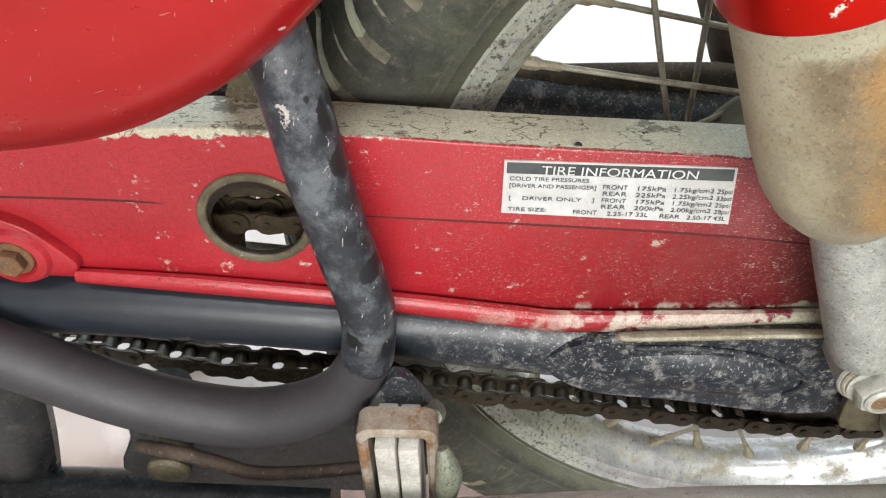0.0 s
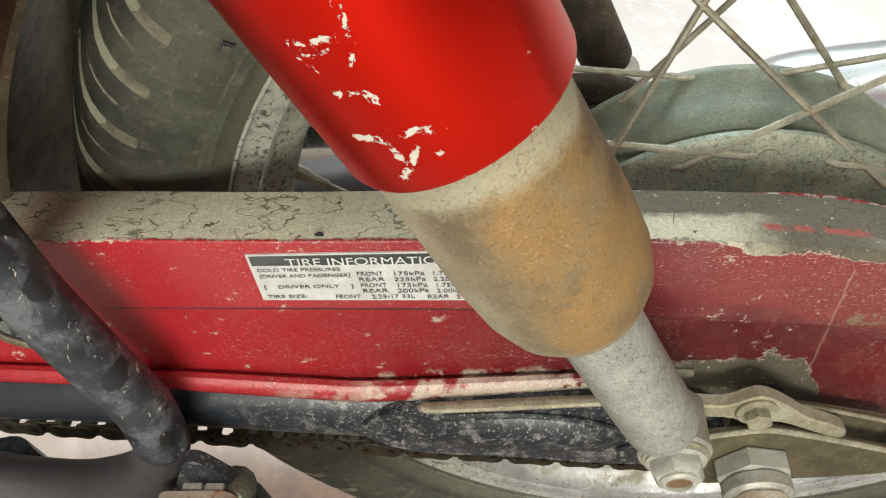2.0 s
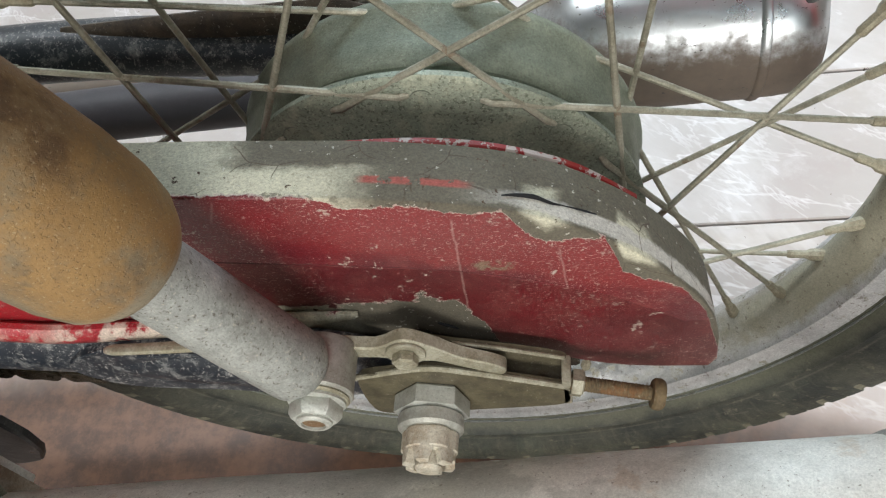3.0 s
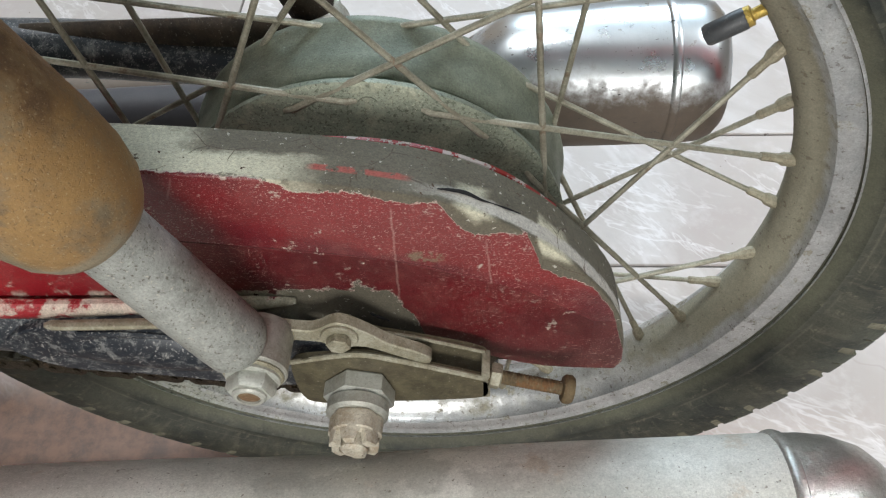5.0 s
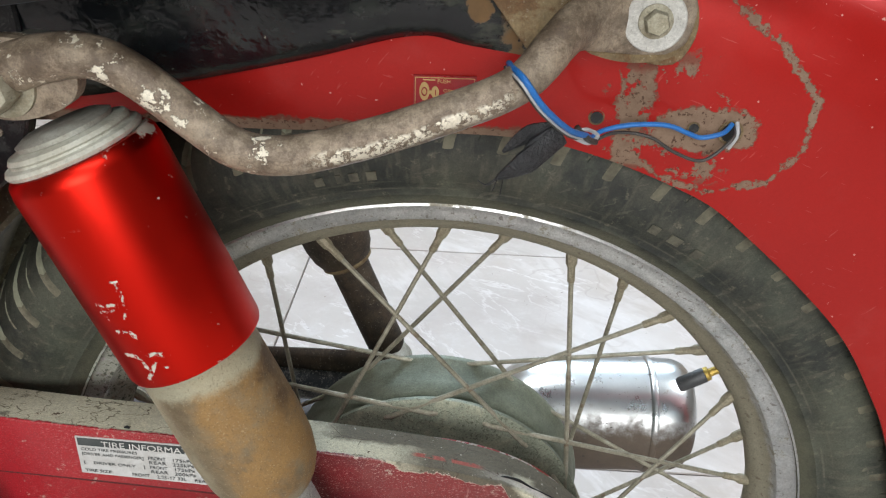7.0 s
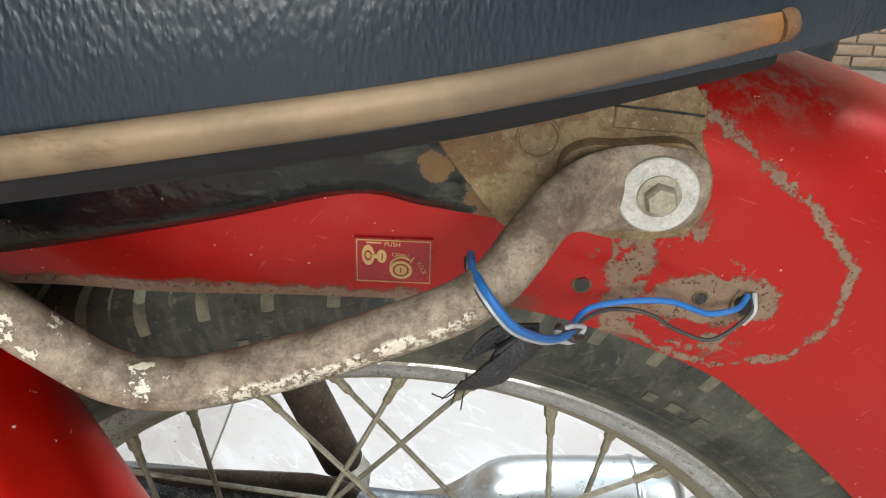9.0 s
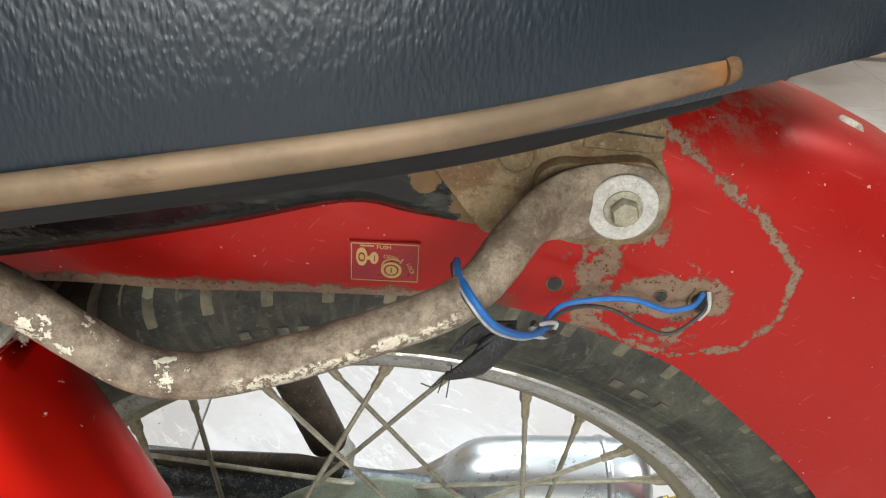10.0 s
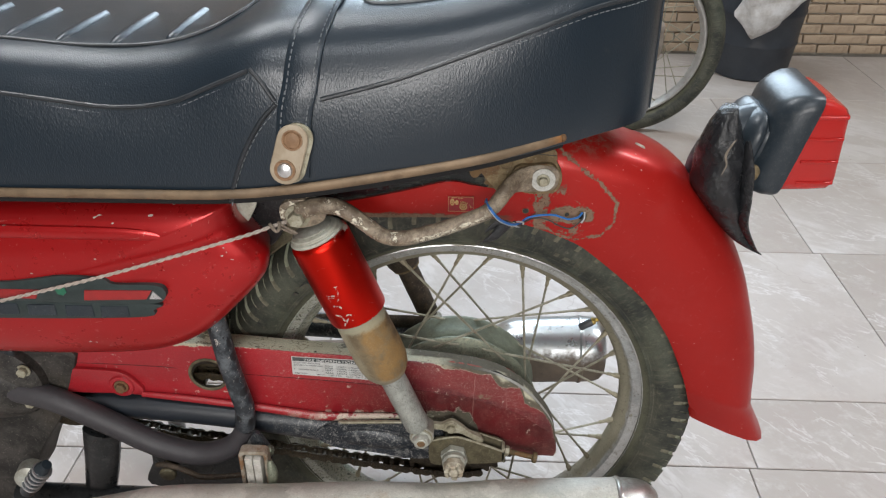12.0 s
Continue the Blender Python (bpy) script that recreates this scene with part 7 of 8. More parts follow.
def seat_strap():
    ob = thing("seat_strap", "black seat strap with a tan snap plate", "strap", (-0.14, -0.163, 0.655))
    inv = Matrix.Translation((-0.14, -0.163, 0.655)).inverted()
    line = [seat_side(-0.1445, 0.22), seat_side(-0.1420, 0.5), seat_side(-0.1385, 0.76), seat_side(-0.1340, 0.93), seat_top(-0.131, 0.04), seat_top(-0.127, 0.16), seat_top(-0.121, 0.4), seat_top(-0.117, 0.7), seat_top(-0.115, 1.0)]
    line = along(line, 44)
    rings = []
    for i, p in enumerate(line):
        d = (line[min(i + 1, 43)] - line[max(i - 1, 0)]).normalized()
        across = Vector((1, 0, 0)) - d * d.x
        across.normalize()
        nrm = across.cross(d).normalized()
        if nrm.y > 0.2 or nrm.z < -0.2:
            nrm.negate()
        w = 0.0148
        prof = [(-w, 0.0), (-w, 0.0022), (-w * 0.9, 0.0030), (0, 0.0034), (w * 0.9, 0.0030), (w, 0.0022), (w, 0.0)]
        rings.append([inv @ (p + across * u + nrm * (v + 0.0006)) for u, v in prof])
    part("strap_band", loft(rings), VINYL, ob, "black vinyl strap with stitched borders", 60)
    for s in (-1, 1):
        bits = []
        for i in range(2, 42):
            p, q = line[i], line[i + 1]
            d = (q - p).normalized()
            across = (Vector((1, 0, 0)) - d * d.x).normalized()
            nrm = across.cross(d).normalized()
            if nrm.y > 0.2 or nrm.z < -0.2:
                nrm.negate()
            o = across * (s * 0.0108) + nrm * 0.0040
            bits.append(sweep([inv @ (p + o), inv @ (p.lerp(q, 0.62) + o)], 0.0006, 5, 0))
        part("stitching", joined(*bits), THREAD, ob)
    a, b = Vector((-0.1404, -0.1625, 0.6874)), Vector((-0.1483, -0.1660, 0.6610))
    d = (a - b).normalized()
    nrm = Vector((0, -1, 0.13)).normalized()
    nrm = (nrm - d * nrm.dot(d)).normalized()
    side = d.cross(nrm)

    def capsule(w, over, lift):
        pts = []
        for c, s in ((a, 1), (b, -1)):
            for i in range(13):
                t = math.pi * i / 12
                pts.append(c + nrm * lift + side * (math.cos(t) * w * s) + d * (math.sin(t) * (w + over) * s))
        return [inv @ p for p in pts]

    part("snap_plate", loft([capsule(0.0130, 0.0, -0.002), capsule(0.0135, 0.0, 0.001), capsule(0.0130, 0.0, 0.0022), capsule(0.0118, -0.0002, 0.0026)]), PLATE_TAN, ob, "tan capsule-shaped snap plate", 60)
    part("plate_back", loft([[p + Vector((0.0035, 0.0015, 0.0)) for p in capsule(0.0135, 0.0, -0.004)], [p + Vector((0.0035, 0.0015, 0.0)) for p in capsule(0.0135, 0.0, -0.001)]]), BARE, ob)
    part("snap_stud", turned([(0.0092, 0.0024), (0.0090, 0.0036), (0.0080, 0.0036), (0.0072, 0.0028), (0.0066, 0.0040), (0.0030, 0.0052), (0, 0.0053)], inv @ a, nrm, 26), STUD_RUST, ob, "rusty snap stud")
    part("snap_stud", turned([(0.0095, 0.0024), (0.0093, 0.0038), (0.0084, 0.0038), (0.0075, 0.0028)], inv @ b, nrm, 26), STUD_RUST, ob)
    part("snap_stud", turned([(0.0070, 0.0026), (0.0060, 0.0046), (0.0030, 0.0058), (0, 0.0060)], inv @ b, nrm, 24), STUD_NEW, ob, "bright snap stud")


seat_strap()


# ---- side cover ----
def side_cover():
    rim = outline([(-0.640, 0.560), (-0.630, 0.590), (-0.560, 0.598), (-0.435, 0.600), (-0.30, 0.604), (-0.228, 0.6035), (-0.2195, 0.5970), (-0.2150, 0.578), (-0.1930, 0.5520), (-0.1880, 0.5380), (-0.1960, 0.5160), (-0.222, 0.4860), (-0.255, 0.4540), (-0.285, 0.4360), (-0.318, 0.4260), (-0.370, 0.4210), (-0.430, 0.4190), (-0.56, 0.4200), (-0.625, 0.4300), (-0.645, 0.46), (-0.648, 0.51)], 5)
    cx, cz = -0.42, 0.512
    rings = []
    for s, y in ((0.97, -0.075), (0.99, -0.095), (1.0, -0.108), (0.992, -0.1165), (0.970, -0.1240), (0.935, -0.1290), (0.88, -0.1330), (0.78, -0.1375), (0.6, -0.1420), (0.4, -0.1445), (0.2, -0.1455), (0.02, -0.1458)):
        rings.append([Vector((cx + (x - cx) * s, y, cz + (z - cz) * s)) for x, z in rim])
    ob = part("side_cover", loft(rings), RED, bike, "glossy red side cover with chips and an emblem", 60)
    # pressed ridge under the seat, grommet at the front edge
    part("cover_ridge", sweep([(-0.60, -0.1365, 0.577), (-0.44, -0.1400, 0.578), (-0.34, -0.1400, 0.578), (-0.295, -0.1390, 0.576), (-0.272, -0.1365, 0.570)], [0.004, 0.007, 0.007, 0.006, 0.001], 10, 6, 0.5), RED, ob)
    # emblem in plain shapes
    shift = Matrix.Translation((-0.004, 0.002, 0.010))
    upper = outline([(-0.56, 0.4925), (-0.45, 0.4930), (-0.34, 0.4930), (-0.293, 0.4945), (-0.2815, 0.5010), (-0.2800, 0.5090), (-0.289, 0.5155), (-0.329, 0.5160), (-0.341, 0.5220), (-0.380, 0.5240), (-0.412, 0.5190), (-0.45, 0.5150), (-0.56, 0.5140)], 4)
    em = part("emblem", plate(upper, -0.1505, -0.1380, bevel=0.0016, segments=2), EMBLEM, ob, "dark emblem badge with red bars")
    em.matrix_basis = shift
    part("emblem_foot", plate(outline([(-0.56, 0.4700), (-0.46, 0.4705), (-0.375, 0.4725), (-0.303, 0.4770), (-0.296, 0.4850), (-0.298, 0.4930), (-0.45, 0.4920), (-0.56, 0.4915)], 4), -0.1490, -0.1380, bevel=0.0014, segments=2), EMBLEM, em)
    part("emblem_bar", plate([(-0.363, 0.4965), (-0.300, 0.4995), (-0.293, 0.5100), (-0.360, 0.5085)], -0.1513, -0.1500, bevel=0.0003), EMBLEM_RED, em, "red bar")
    part("emblem_bar", plate([(-0.52, 0.4960), (-0.411, 0.4970), (-0.406, 0.5075), (-0.52, 0.5070)], -0.1513, -0.1500, bevel=0.0003), EMBLEM_RED, em, "red bar")
    part("emblem_tip", plate([(-0.297, 0.5000), (-0.284, 0.5000), (-0.292, 0.5095)], -0.1513, -0.1500, bevel=0.0003), STUD_NEW, em, "bright metal tip")
    for x in (-0.485, -0.447, -0.409, -0.371, -0.335):
        part("emblem_block", plate([(x - 0.015, 0.4755), (x + 0.014, 0.4765), (x + 0.014, 0.4895), (x - 0.014, 0.4890)], -0.1500, -0.1488, bevel=0.0006), PLASTIC, em)
    part("emblem_stone", turned([(0.006, 0), (0.0055, 0.0012), (0, 0.0018)], (-0.384, -0.1500, 0.5070), (0, -1, 0), 6), GREEN, em, "green emblem stone")
    return ob


side_cover()


# ---- stays, footrest, silencers ----
def stay():
    path = [(-0.268, -0.086, 0.500), (-0.262, -0.094, 0.465), (-0.2545, -0.1010, 0.430), (-0.2500, -0.1040, 0.4000), (-0.2435, -0.1055, 0.3650), (-0.2385, -0.1060, 0.3350), (-0.2410, -0.1060, 0.3060), (-0.2540, -0.1060, 0.2820), (-0.2780, -0.1060, 0.2660), (-0.3080, -0.1060, 0.2620), (-0.3500, -0.1050, 0.2740), (-0.4000, -0.1030, 0.3020), (-0.4600, -0.100, 0.3330), (-0.52, -0.095, 0.345)]
    up = path[:7]
    ob = part("footrest_stay", sweep(up, 0.0112, 18, 7), TUBE_BLACK, bike, "scratched black footrest stay tube")
    part("lower_bend", sweep(path[6:], [0.0112, 0.0122, 0.0135, 0.0140, 0.0140, 0.0140, 0.0140, 0.0140], 18, 7), TUBE_GREY, ob, "dull grey-black lower bend")
    # gusset tab and footrest clevis
    tab = outline([(-0.250, 0.262), (-0.234, 0.298), (-0.228, 0.304), (-0.222, 0.299), (-0.211, 0.274), (-0.216, 0.262), (-0.235, 0.256)], 3)
    part("stay_tab", plate(tab, -0.1150, -0.1090, bevel=0.0012), BLACK_WORN, ob, "black welded tab")
    def round_rect(x0, x1, z0, z1, r, n=5):
        pts = []
        for cx, cz, a0 in ((x1 - r, z1 - r, 0), (x0 + r, z1 - r, 90), (x0 + r, z0 + r, 180), (x1 - r, z0 + r, 270)):
            pts += [(cx + r * math.cos(radians(a0 + 90 * i / n)), cz + r * math.sin(radians(a0 + 90 * i / n))) for i in range(n + 1)]
        return pts

    cl = part("footrest_clevis", plate(round_rect(-0.2445, -0.2110, 0.2020, 0.2945, 0.0065), -0.1350, -0.1225, [round_rect(-0.2398, -0.2157, 0.2080, 0.2895, 0.0035)], 0.0012), CLEVIS, ob, "bare rust-edged footrest clevis")
    part("clevis_root", sweep([(-0.2130, -0.1225, 0.2870), (-0.2140, -0.1150, 0.2800), (-0.2200, -0.1090, 0.2700)], [0.0035, 0.0060, 0.0090], 12, 5), ALLOY, cl, "grey welded root of the clevis")
    part("hinge_ear", sweep([(-0.2090, -0.1340, 0.2820), (-0.2075, -0.1360, 0.2740), (-0.2065, -0.1370, 0.2650), (-0.2075, -0.1370, 0.2540), (-0.2085, -0.1370, 0.2440)], [0.0020, 0.0042, 0.0052, 0.0046, 0.0030], 14, 6, 1.2), ALLOY, cl, "worn grey-green hinge ear")
    for x0, x1, top in ((-0.2368, -0.2282, 0.2872), (-0.2272, -0.2186, 0.2866)):
        part("hinge_block", box(x0, x1, -0.1385, -0.1150, 0.2100, top, 0.0010), BLOCK, cl, "grey hinge block")
    peg = part("footrest_peg", box(-0.2480, -0.2130, -0.1640, -0.1400, 0.2000, 0.2380, 0.0040), PEG, cl, "dusty ribbed rubber footrest")
    for i in range(5):
        part("rubber_rib", box(-0.2505, -0.2105, -0.1625 + 0.0052 * i, -0.1597 + 0.0052 * i, 0.1980, 0.2405, 0.0012), PEG, peg)
    # dark carrier behind the bend
    carrier = outline([(-0.352, 0.2660), (-0.362, 0.2400), (-0.370, 0.2050), (-0.30, 0.1980), (-0.225, 0.2000), (-0.222, 0.2640), (-0.28, 0.2660)], 4)
    part("carrier_plate", plate(carrier, -0.1040, -0.0990, bevel=0.0012), BLACK, ob, "greasy black footrest carrier plate")
    # lower bar with its bolt
    bar = [(-0.352, -0.1130, 0.2480), (-0.340, -0.1190, 0.2545), (-0.325, -0.1210, 0.2530), (-0.310, -0.1210, 0.2450), (-0.298, -0.1210, 0.2390), (-0.275, -0.1210, 0.2400), (-0.247, -0.1200, 0.2440)]
    part("lower_bar", sweep(bar, [0.0030, 0.0034, 0.0034, 0.0034, 0.0034, 0.0032, 0.0030], 12, 6), FAR_RUST, ob, "thin dark brown bent rod")
    part("bar_bolt", turned([(0.0078, 0), (0.0082, 0.002), (0.0082, 0.014), (0.0098, 0.0155), (0.0102, 0.0180), (0.0090, 0.0200), (0.0060, 0.0208)], (-0.3370, -0.1040, 0.2440), (0, -1, -0.12), 20), OLIVE, ob, "grimy round bolt head")
    part("frame_post", sweep([(-0.424, -0.085, 0.275), (-0.436, -0.085, 0.215), (-0.452, -0.085, 0.150)], [0.023, 0.021, 0.018], 14, 5, 0.6), BLACK, ob)
    part("frame_post", sweep([(-0.344, -0.085, 0.262), (-0.340, -0.085, 0.215), (-0.332, -0.085, 0.150)], [0.012, 0.013, 0.012], 14, 5, 0.6), BLACK, ob)
    part("lower_rail", sweep([(-0.55, -0.09, 0.168), (-0.38, -0.095, 0.172), (-0.27, -0.10, 0.176)], 0.014, 14, 5), BLACK, ob)
    return ob


stay()


def silencer(near):
    rows = [(-0.52, 0.0180), (-0.46, 0.0200), (-0.40, 0.0300), (-0.33, 0.0405), (-0.25, 0.0416), (0.184, 0.0416)] if near else [(-0.52, 0.0170), (-0.05, 0.0175), (0.020, 0.0190), (0.045, 0.0300), (0.065, 0.0425), (0.085, 0.0470), (0.172, 0.0480)]

    def axis(x):
        return Vector((x, -0.1594 + 0.0613 * x, 0.2278 + 0.0060 * x)) if near else Vector((x, 0.1673 - 0.0506 * x, 0.2156 + 0.0874 * x))

    def ring(x, r, seg=40):
        c = axis(x)
        out = []
        for i in range(seg):
            t = 2 * math.pi * i / seg
            k = r
            if near and math.sin(t) > 0.2:
                k -= (0.0052 * math.exp(-((x + 0.015) / 0.050) ** 2) + 0.0014 * math.exp(-((x + 0.20) / 0.03) ** 2)) * math.sin(t)
            out.append(c + Vector((0, math.cos(t) * k, math.sin(t) * k)))
        return out

    x0, x1 = rows[0][0], rows[-1][0]
    rings = [ring(x0 + (x1 - x0) * i / 70, table(rows, x0 + (x1 - x0) * i / 70)[0]) for i in range(71)]
    ob = part("silencer", loft(rings), SILENCER_DULL if near else CHROME, bike, "dull grey dust-covered silencer" if near else "chrome silencer with rust flecks and a painted brown reflection underneath", 50)
    r = rows[-1][1]
    cap = [(x1 - 0.001, r), (x1, r + 0.0010), (x1 + 0.002, r + 0.0016), (x1 + 0.0042, r + 0.0012), (x1 + 0.005, r - 0.0003), (x1 + 0.014, r - 0.0004)]
    cap += [(x1 + 0.026, r - 0.0020), (x1 + 0.038, r - 0.0065), (x1 + 0.046, r - 0.0130), (x1 + 0.049, r - 0.0200), (x1 + 0.044, r - 0.0220), (x1 + 0.02, r - 0.0225)] if near else [(x1 + 0.024, r - 0.0012), (x1 + 0.031, r - 0.0040), (x1 + 0.0365, r - 0.0100), (x1 + 0.0385, r - 0.0190), (x1 + 0.034, r - 0.0215), (x1 + 0.01, r - 0.022)]
    part("end_cap", loft([ring(x, k) for x, k in cap]), SILENCER_CAP if near else CHROME, ob, "seamed chrome end cap", 50)
    if not near:
        part("silencer_bolt", bolt(axis(0.048) + Vector((0, -0.036, 0.028)), (0, -0.8, 0.4), 0.0075, 0.006, 0.010), BRACKET, ob, "rusty clamp bolt")
        part("silencer_shield", sweep([(-0.30, 0.150, 0.200), (-0.05, 0.140, 0.222), (0.02, 0.138, 0.235)], 0.019, 16, 5), TUBE_GREY, ob, "dull black pipe shield")
    return ob


silencer(True)
silencer(False)


def engine_rear():
    case = outline([(-0.60, 0.395), (-0.52, 0.398), (-0.436, 0.394), (-0.440, 0.360), (-0.458, 0.318), (-0.474, 0.285), (-0.502, 0.245), (-0.524, 0.200), (-0.545, 0.165), (-0.60, 0.160)], 3)
    bm = joined(plate(case, -0.086, -0.02, bevel=0.006, segments=2), sweep([(-0.64, -0.055, 0.345), (-0.53, -0.060, 0.340), (-0.490, -0.058, 0.338)], [0.055, 0.055, 0.042], 22, 4), turned([(0.050, 0), (0.048, 0.012), (0.038, 0.018), (0, 0.020)], (-0.520, -0.085, 0.350), (0, -1, 0), 30))
    ob = part("engine", bm, ENGINE, bike, "grimy engine casing behind the side cover")
    for x, z in ((-0.486, 0.375), (-0.488, 0.330), (-0.530, 0.385)):
        part("engine_bolt", bolt((x, -0.100, z), (0, -1, 0), 0.006, 0.006, 0.008), BARE, ob)
    part("kick_pivot", turned([(0.014, 0), (0.016, 0.003), (0.016, 0.02), (0.010, 0.024)], (-0.510, -0.105, 0.228), (0.2, -1, 0.1), 18), STEEL, ob)
    part("pedal_rubber", sweep([(-0.512, -0.125, 0.210), (-0.490, -0.128, 0.242), (-0.474, -0.130, 0.260)], [0.009, 0.0105, 0.006], 14, 5), PLASTIC, ob)
    part("pedal_thread", joined(*[turned([(0.0112, 0), (0.0116, 0.0016), (0.0112, 0.003)], Vector((-0.504, -0.126, 0.222)).lerp(Vector((-0.479, -0.129, 0.254)), i / 5), (0.6, -0.1, 0.8), 16) for i in range(5)]), STUD_NEW, ob, "bright threaded pedal end")
    part("side_stand", sweep([(-0.40, -0.10, 0.165), (-0.42, -0.17, 0.09), (-0.44, -0.25, -0.006)], [0.011, 0.010, 0.010], 12, 5), BLACK_WORN, ob, "black side stand leg")
    part("stand_foot", box(-0.475, -0.415, -0.28, -0.235, FZ, FZ + 0.010, 0.003), BLACK_WORN, ob)
    part("far_stand", sweep([(-0.42, 0.08, 0.165), (-0.44, 0.14, 0.09), (-0.45, 0.17, -0.015)], 0.012, 12, 5), BLACK, ob)
    return ob


engine_rear()


# ---- tail lamp ----
def tail_lamp():
    # housing seen from its near side, tilted back
    def ring(x, w, z0, z1, lean, r=0.010):
        cz, h = (z0 + z1) / 2, (z1 - z0) / 2
        pts = []
        for sx, sz, a0 in ((1, 1, 0), (-1, 1, 90), (-1, -1, 180), (1, -1, 270)):
            for i in range(5):
                t = radians(a0 + 90 * i / 4)
                y = sx * (w - r) + r * math.cos(t)
                z = sz * (h - r) + r * math.sin(t)
                pts.append(Vector((x + lean * z, y, cz + z)))
        return pts

    lean = 0.27
    body = part("tail_lamp", loft([ring(0.299, 0.034, 0.603, 0.674, lean, 0.014), ring(0.303, 0.044, 0.595, 0.684, lean, 0.016), ring(0.310, 0.0495, 0.589, 0.689, lean, 0.016), ring(0.320, 0.0525, 0.587, 0.692, lean, 0.014), ring(0.331, 0.0535, 0.586, 0.693, lean, 0.013), ring(0.335, 0.0525, 0.587, 0.692, lean, 0.012)]), PLASTIC, bike, "black tail lamp housing on the fender", 50)
    part("lamp_lens", loft([ring(0.332, 0.0480, 0.591, 0.688, lean), ring(0.356, 0.0480, 0.592, 0.684, 0.14), ring(0.371, 0.0470, 0.593, 0.680, 0.0), ring(0.377, 0.043, 0.596, 0.677, -0.02)]), LENS, body, "ribbed red lamp lens", 50)
    for z in (0.603, 0.626, 0.650, 0.672):
        part("lens_rib", sweep([(0.338, -0.0485, z), (0.366, -0.0480, z), (0.3755, -0.043, z), (0.3785, 0.0, z), (0.3755, 0.043, z)], 0.0017, 8, 3), LENS, body)
    part("lamp_neck", sweep([(0.304, -0.004, 0.640), (0.286, -0.004, 0.634), (0.266, 0.0, 0.604), (0.262, 0.0, 0.575)], [0.030, 0.028, 0.024, 0.022], 18, 6), PLASTIC, body, "grey-black rubber neck")
    folds = ((0.276, 0.026, 0.618, 0.650), (0.280, 0.035, 0.611, 0.659), (0.285, 0.0420, 0.606, 0.665), (0.290, 0.0450, 0.604, 0.668), (0.295, 0.0445, 0.604, 0.668), (0.2985, 0.0405, 0.607, 0.665), (0.302, 0.0420, 0.606, 0.667), (0.306, 0.0410, 0.607, 0.666), (0.309, 0.035, 0.612, 0.662))
    part("neck_collar", loft([ring(x, w, z0, z1, lean, min(w, (z1 - z0) / 2) * 0.75) for x, w, z0, z1 in folds]), PLASTIC, body, "ribbed rubber collar between stalk and housing", 50)
    part("bulb_socket", turned([(0.006, 0), (0.007, 0.004), (0.005, 0.012)], (0.293, -0.049, 0.617), (-0.3, -1, -0.2), 14), BRACKET, body, "brown lamp clip")
    return body


tail_lamp()


def lamp_wrap():
    """Crumpled black plastic tied round the lamp's stalk, with a torn tail."""
    ob = thing("plastic_wrap", "crumpled shiny black plastic wrapped round the lamp stalk", "plastic wrap", (0.268, -0.03, 0.60))
    inv = Matrix.Translation((0.268, -0.03, 0.60)).inverted()
    rows = [((0.264, -0.034, 0.677), 0.0080, 0.010), ((0.263, -0.035, 0.673), 0.0165, 0.020), ((0.262, -0.035, 0.658), 0.0230, 0.027), ((0.262, -0.034, 0.628), 0.0250, 0.032), ((0.265, -0.032, 0.600), 0.0255, 0.033), ((0.274, -0.031, 0.573), 0.021, 0.029), ((0.287, -0.031, 0.550), 0.017, 0.022), ((0.300, -0.033, 0.530), 0.012, 0.012), ((0.312, -0.036, 0.520), 0.006, 0.006), ((0.324, -0.040, 0.5135), 0.0008, 0.0010)]
    rings = []
    line = along([r[0] for r in rows], 34)
    for i, p in enumerate(line):
        k = i / 33 * (len(rows) - 1)
        a = min(int(k), len(rows) - 2)
        rx = rows[a][1] + (rows[a + 1][1] - rows[a][1]) * (k - a)
        ry = rows[a][2] + (rows[a + 1][2] - rows[a][2]) * (k - a)
        ring = []
        for j in range(36):
            t = 2 * math.pi * j / 36
            f = 1 + 0.16 * noise.noise(Vector((math.cos(t) * 1.6, math.sin(t) * 1.6, i * 0.16))) + 0.08 * noise.noise(Vector((math.cos(t) * 4, math.sin(t) * 4, i * 0.4)))
            ring.append(inv @ (p + Vector((math.cos(t) * rx * f, math.sin(t) * ry * f, 0.1 * math.cos(t) * rx))))
        rings.append(ring)
    part("wrap_body", loft(rings), BAG, ob, "crumpled black plastic", 70)
    part("torn_fold", sweep([inv @ Vector(p) for p in ((0.280, -0.056, 0.650), (0.284, -0.062, 0.622), (0.287, -0.062, 0.588), (0.292, -0.056, 0.560), (0.306, -0.048, 0.535), (0.318, -0.044, 0.519))], [0.003, 0.0075, 0.0080, 0.0070, 0.0050, 0.0008], 10, 6, 0.45), BAG, ob, "hanging fold of torn plastic")
    part("tear_edge", sweep([inv @ Vector(p) for p in ((0.265, -0.066, 0.655), (0.261, -0.068, 0.650), (0.257, -0.069, 0.640), (0.259, -0.070, 0.630), (0.256, -0.070, 0.620))], [0.0005, 0.0012, 0.0015, 0.0010, 0.0004], 8, 5, 0.5), KNOT, ob, "pale torn edge of the plastic")


lamp_wrap()


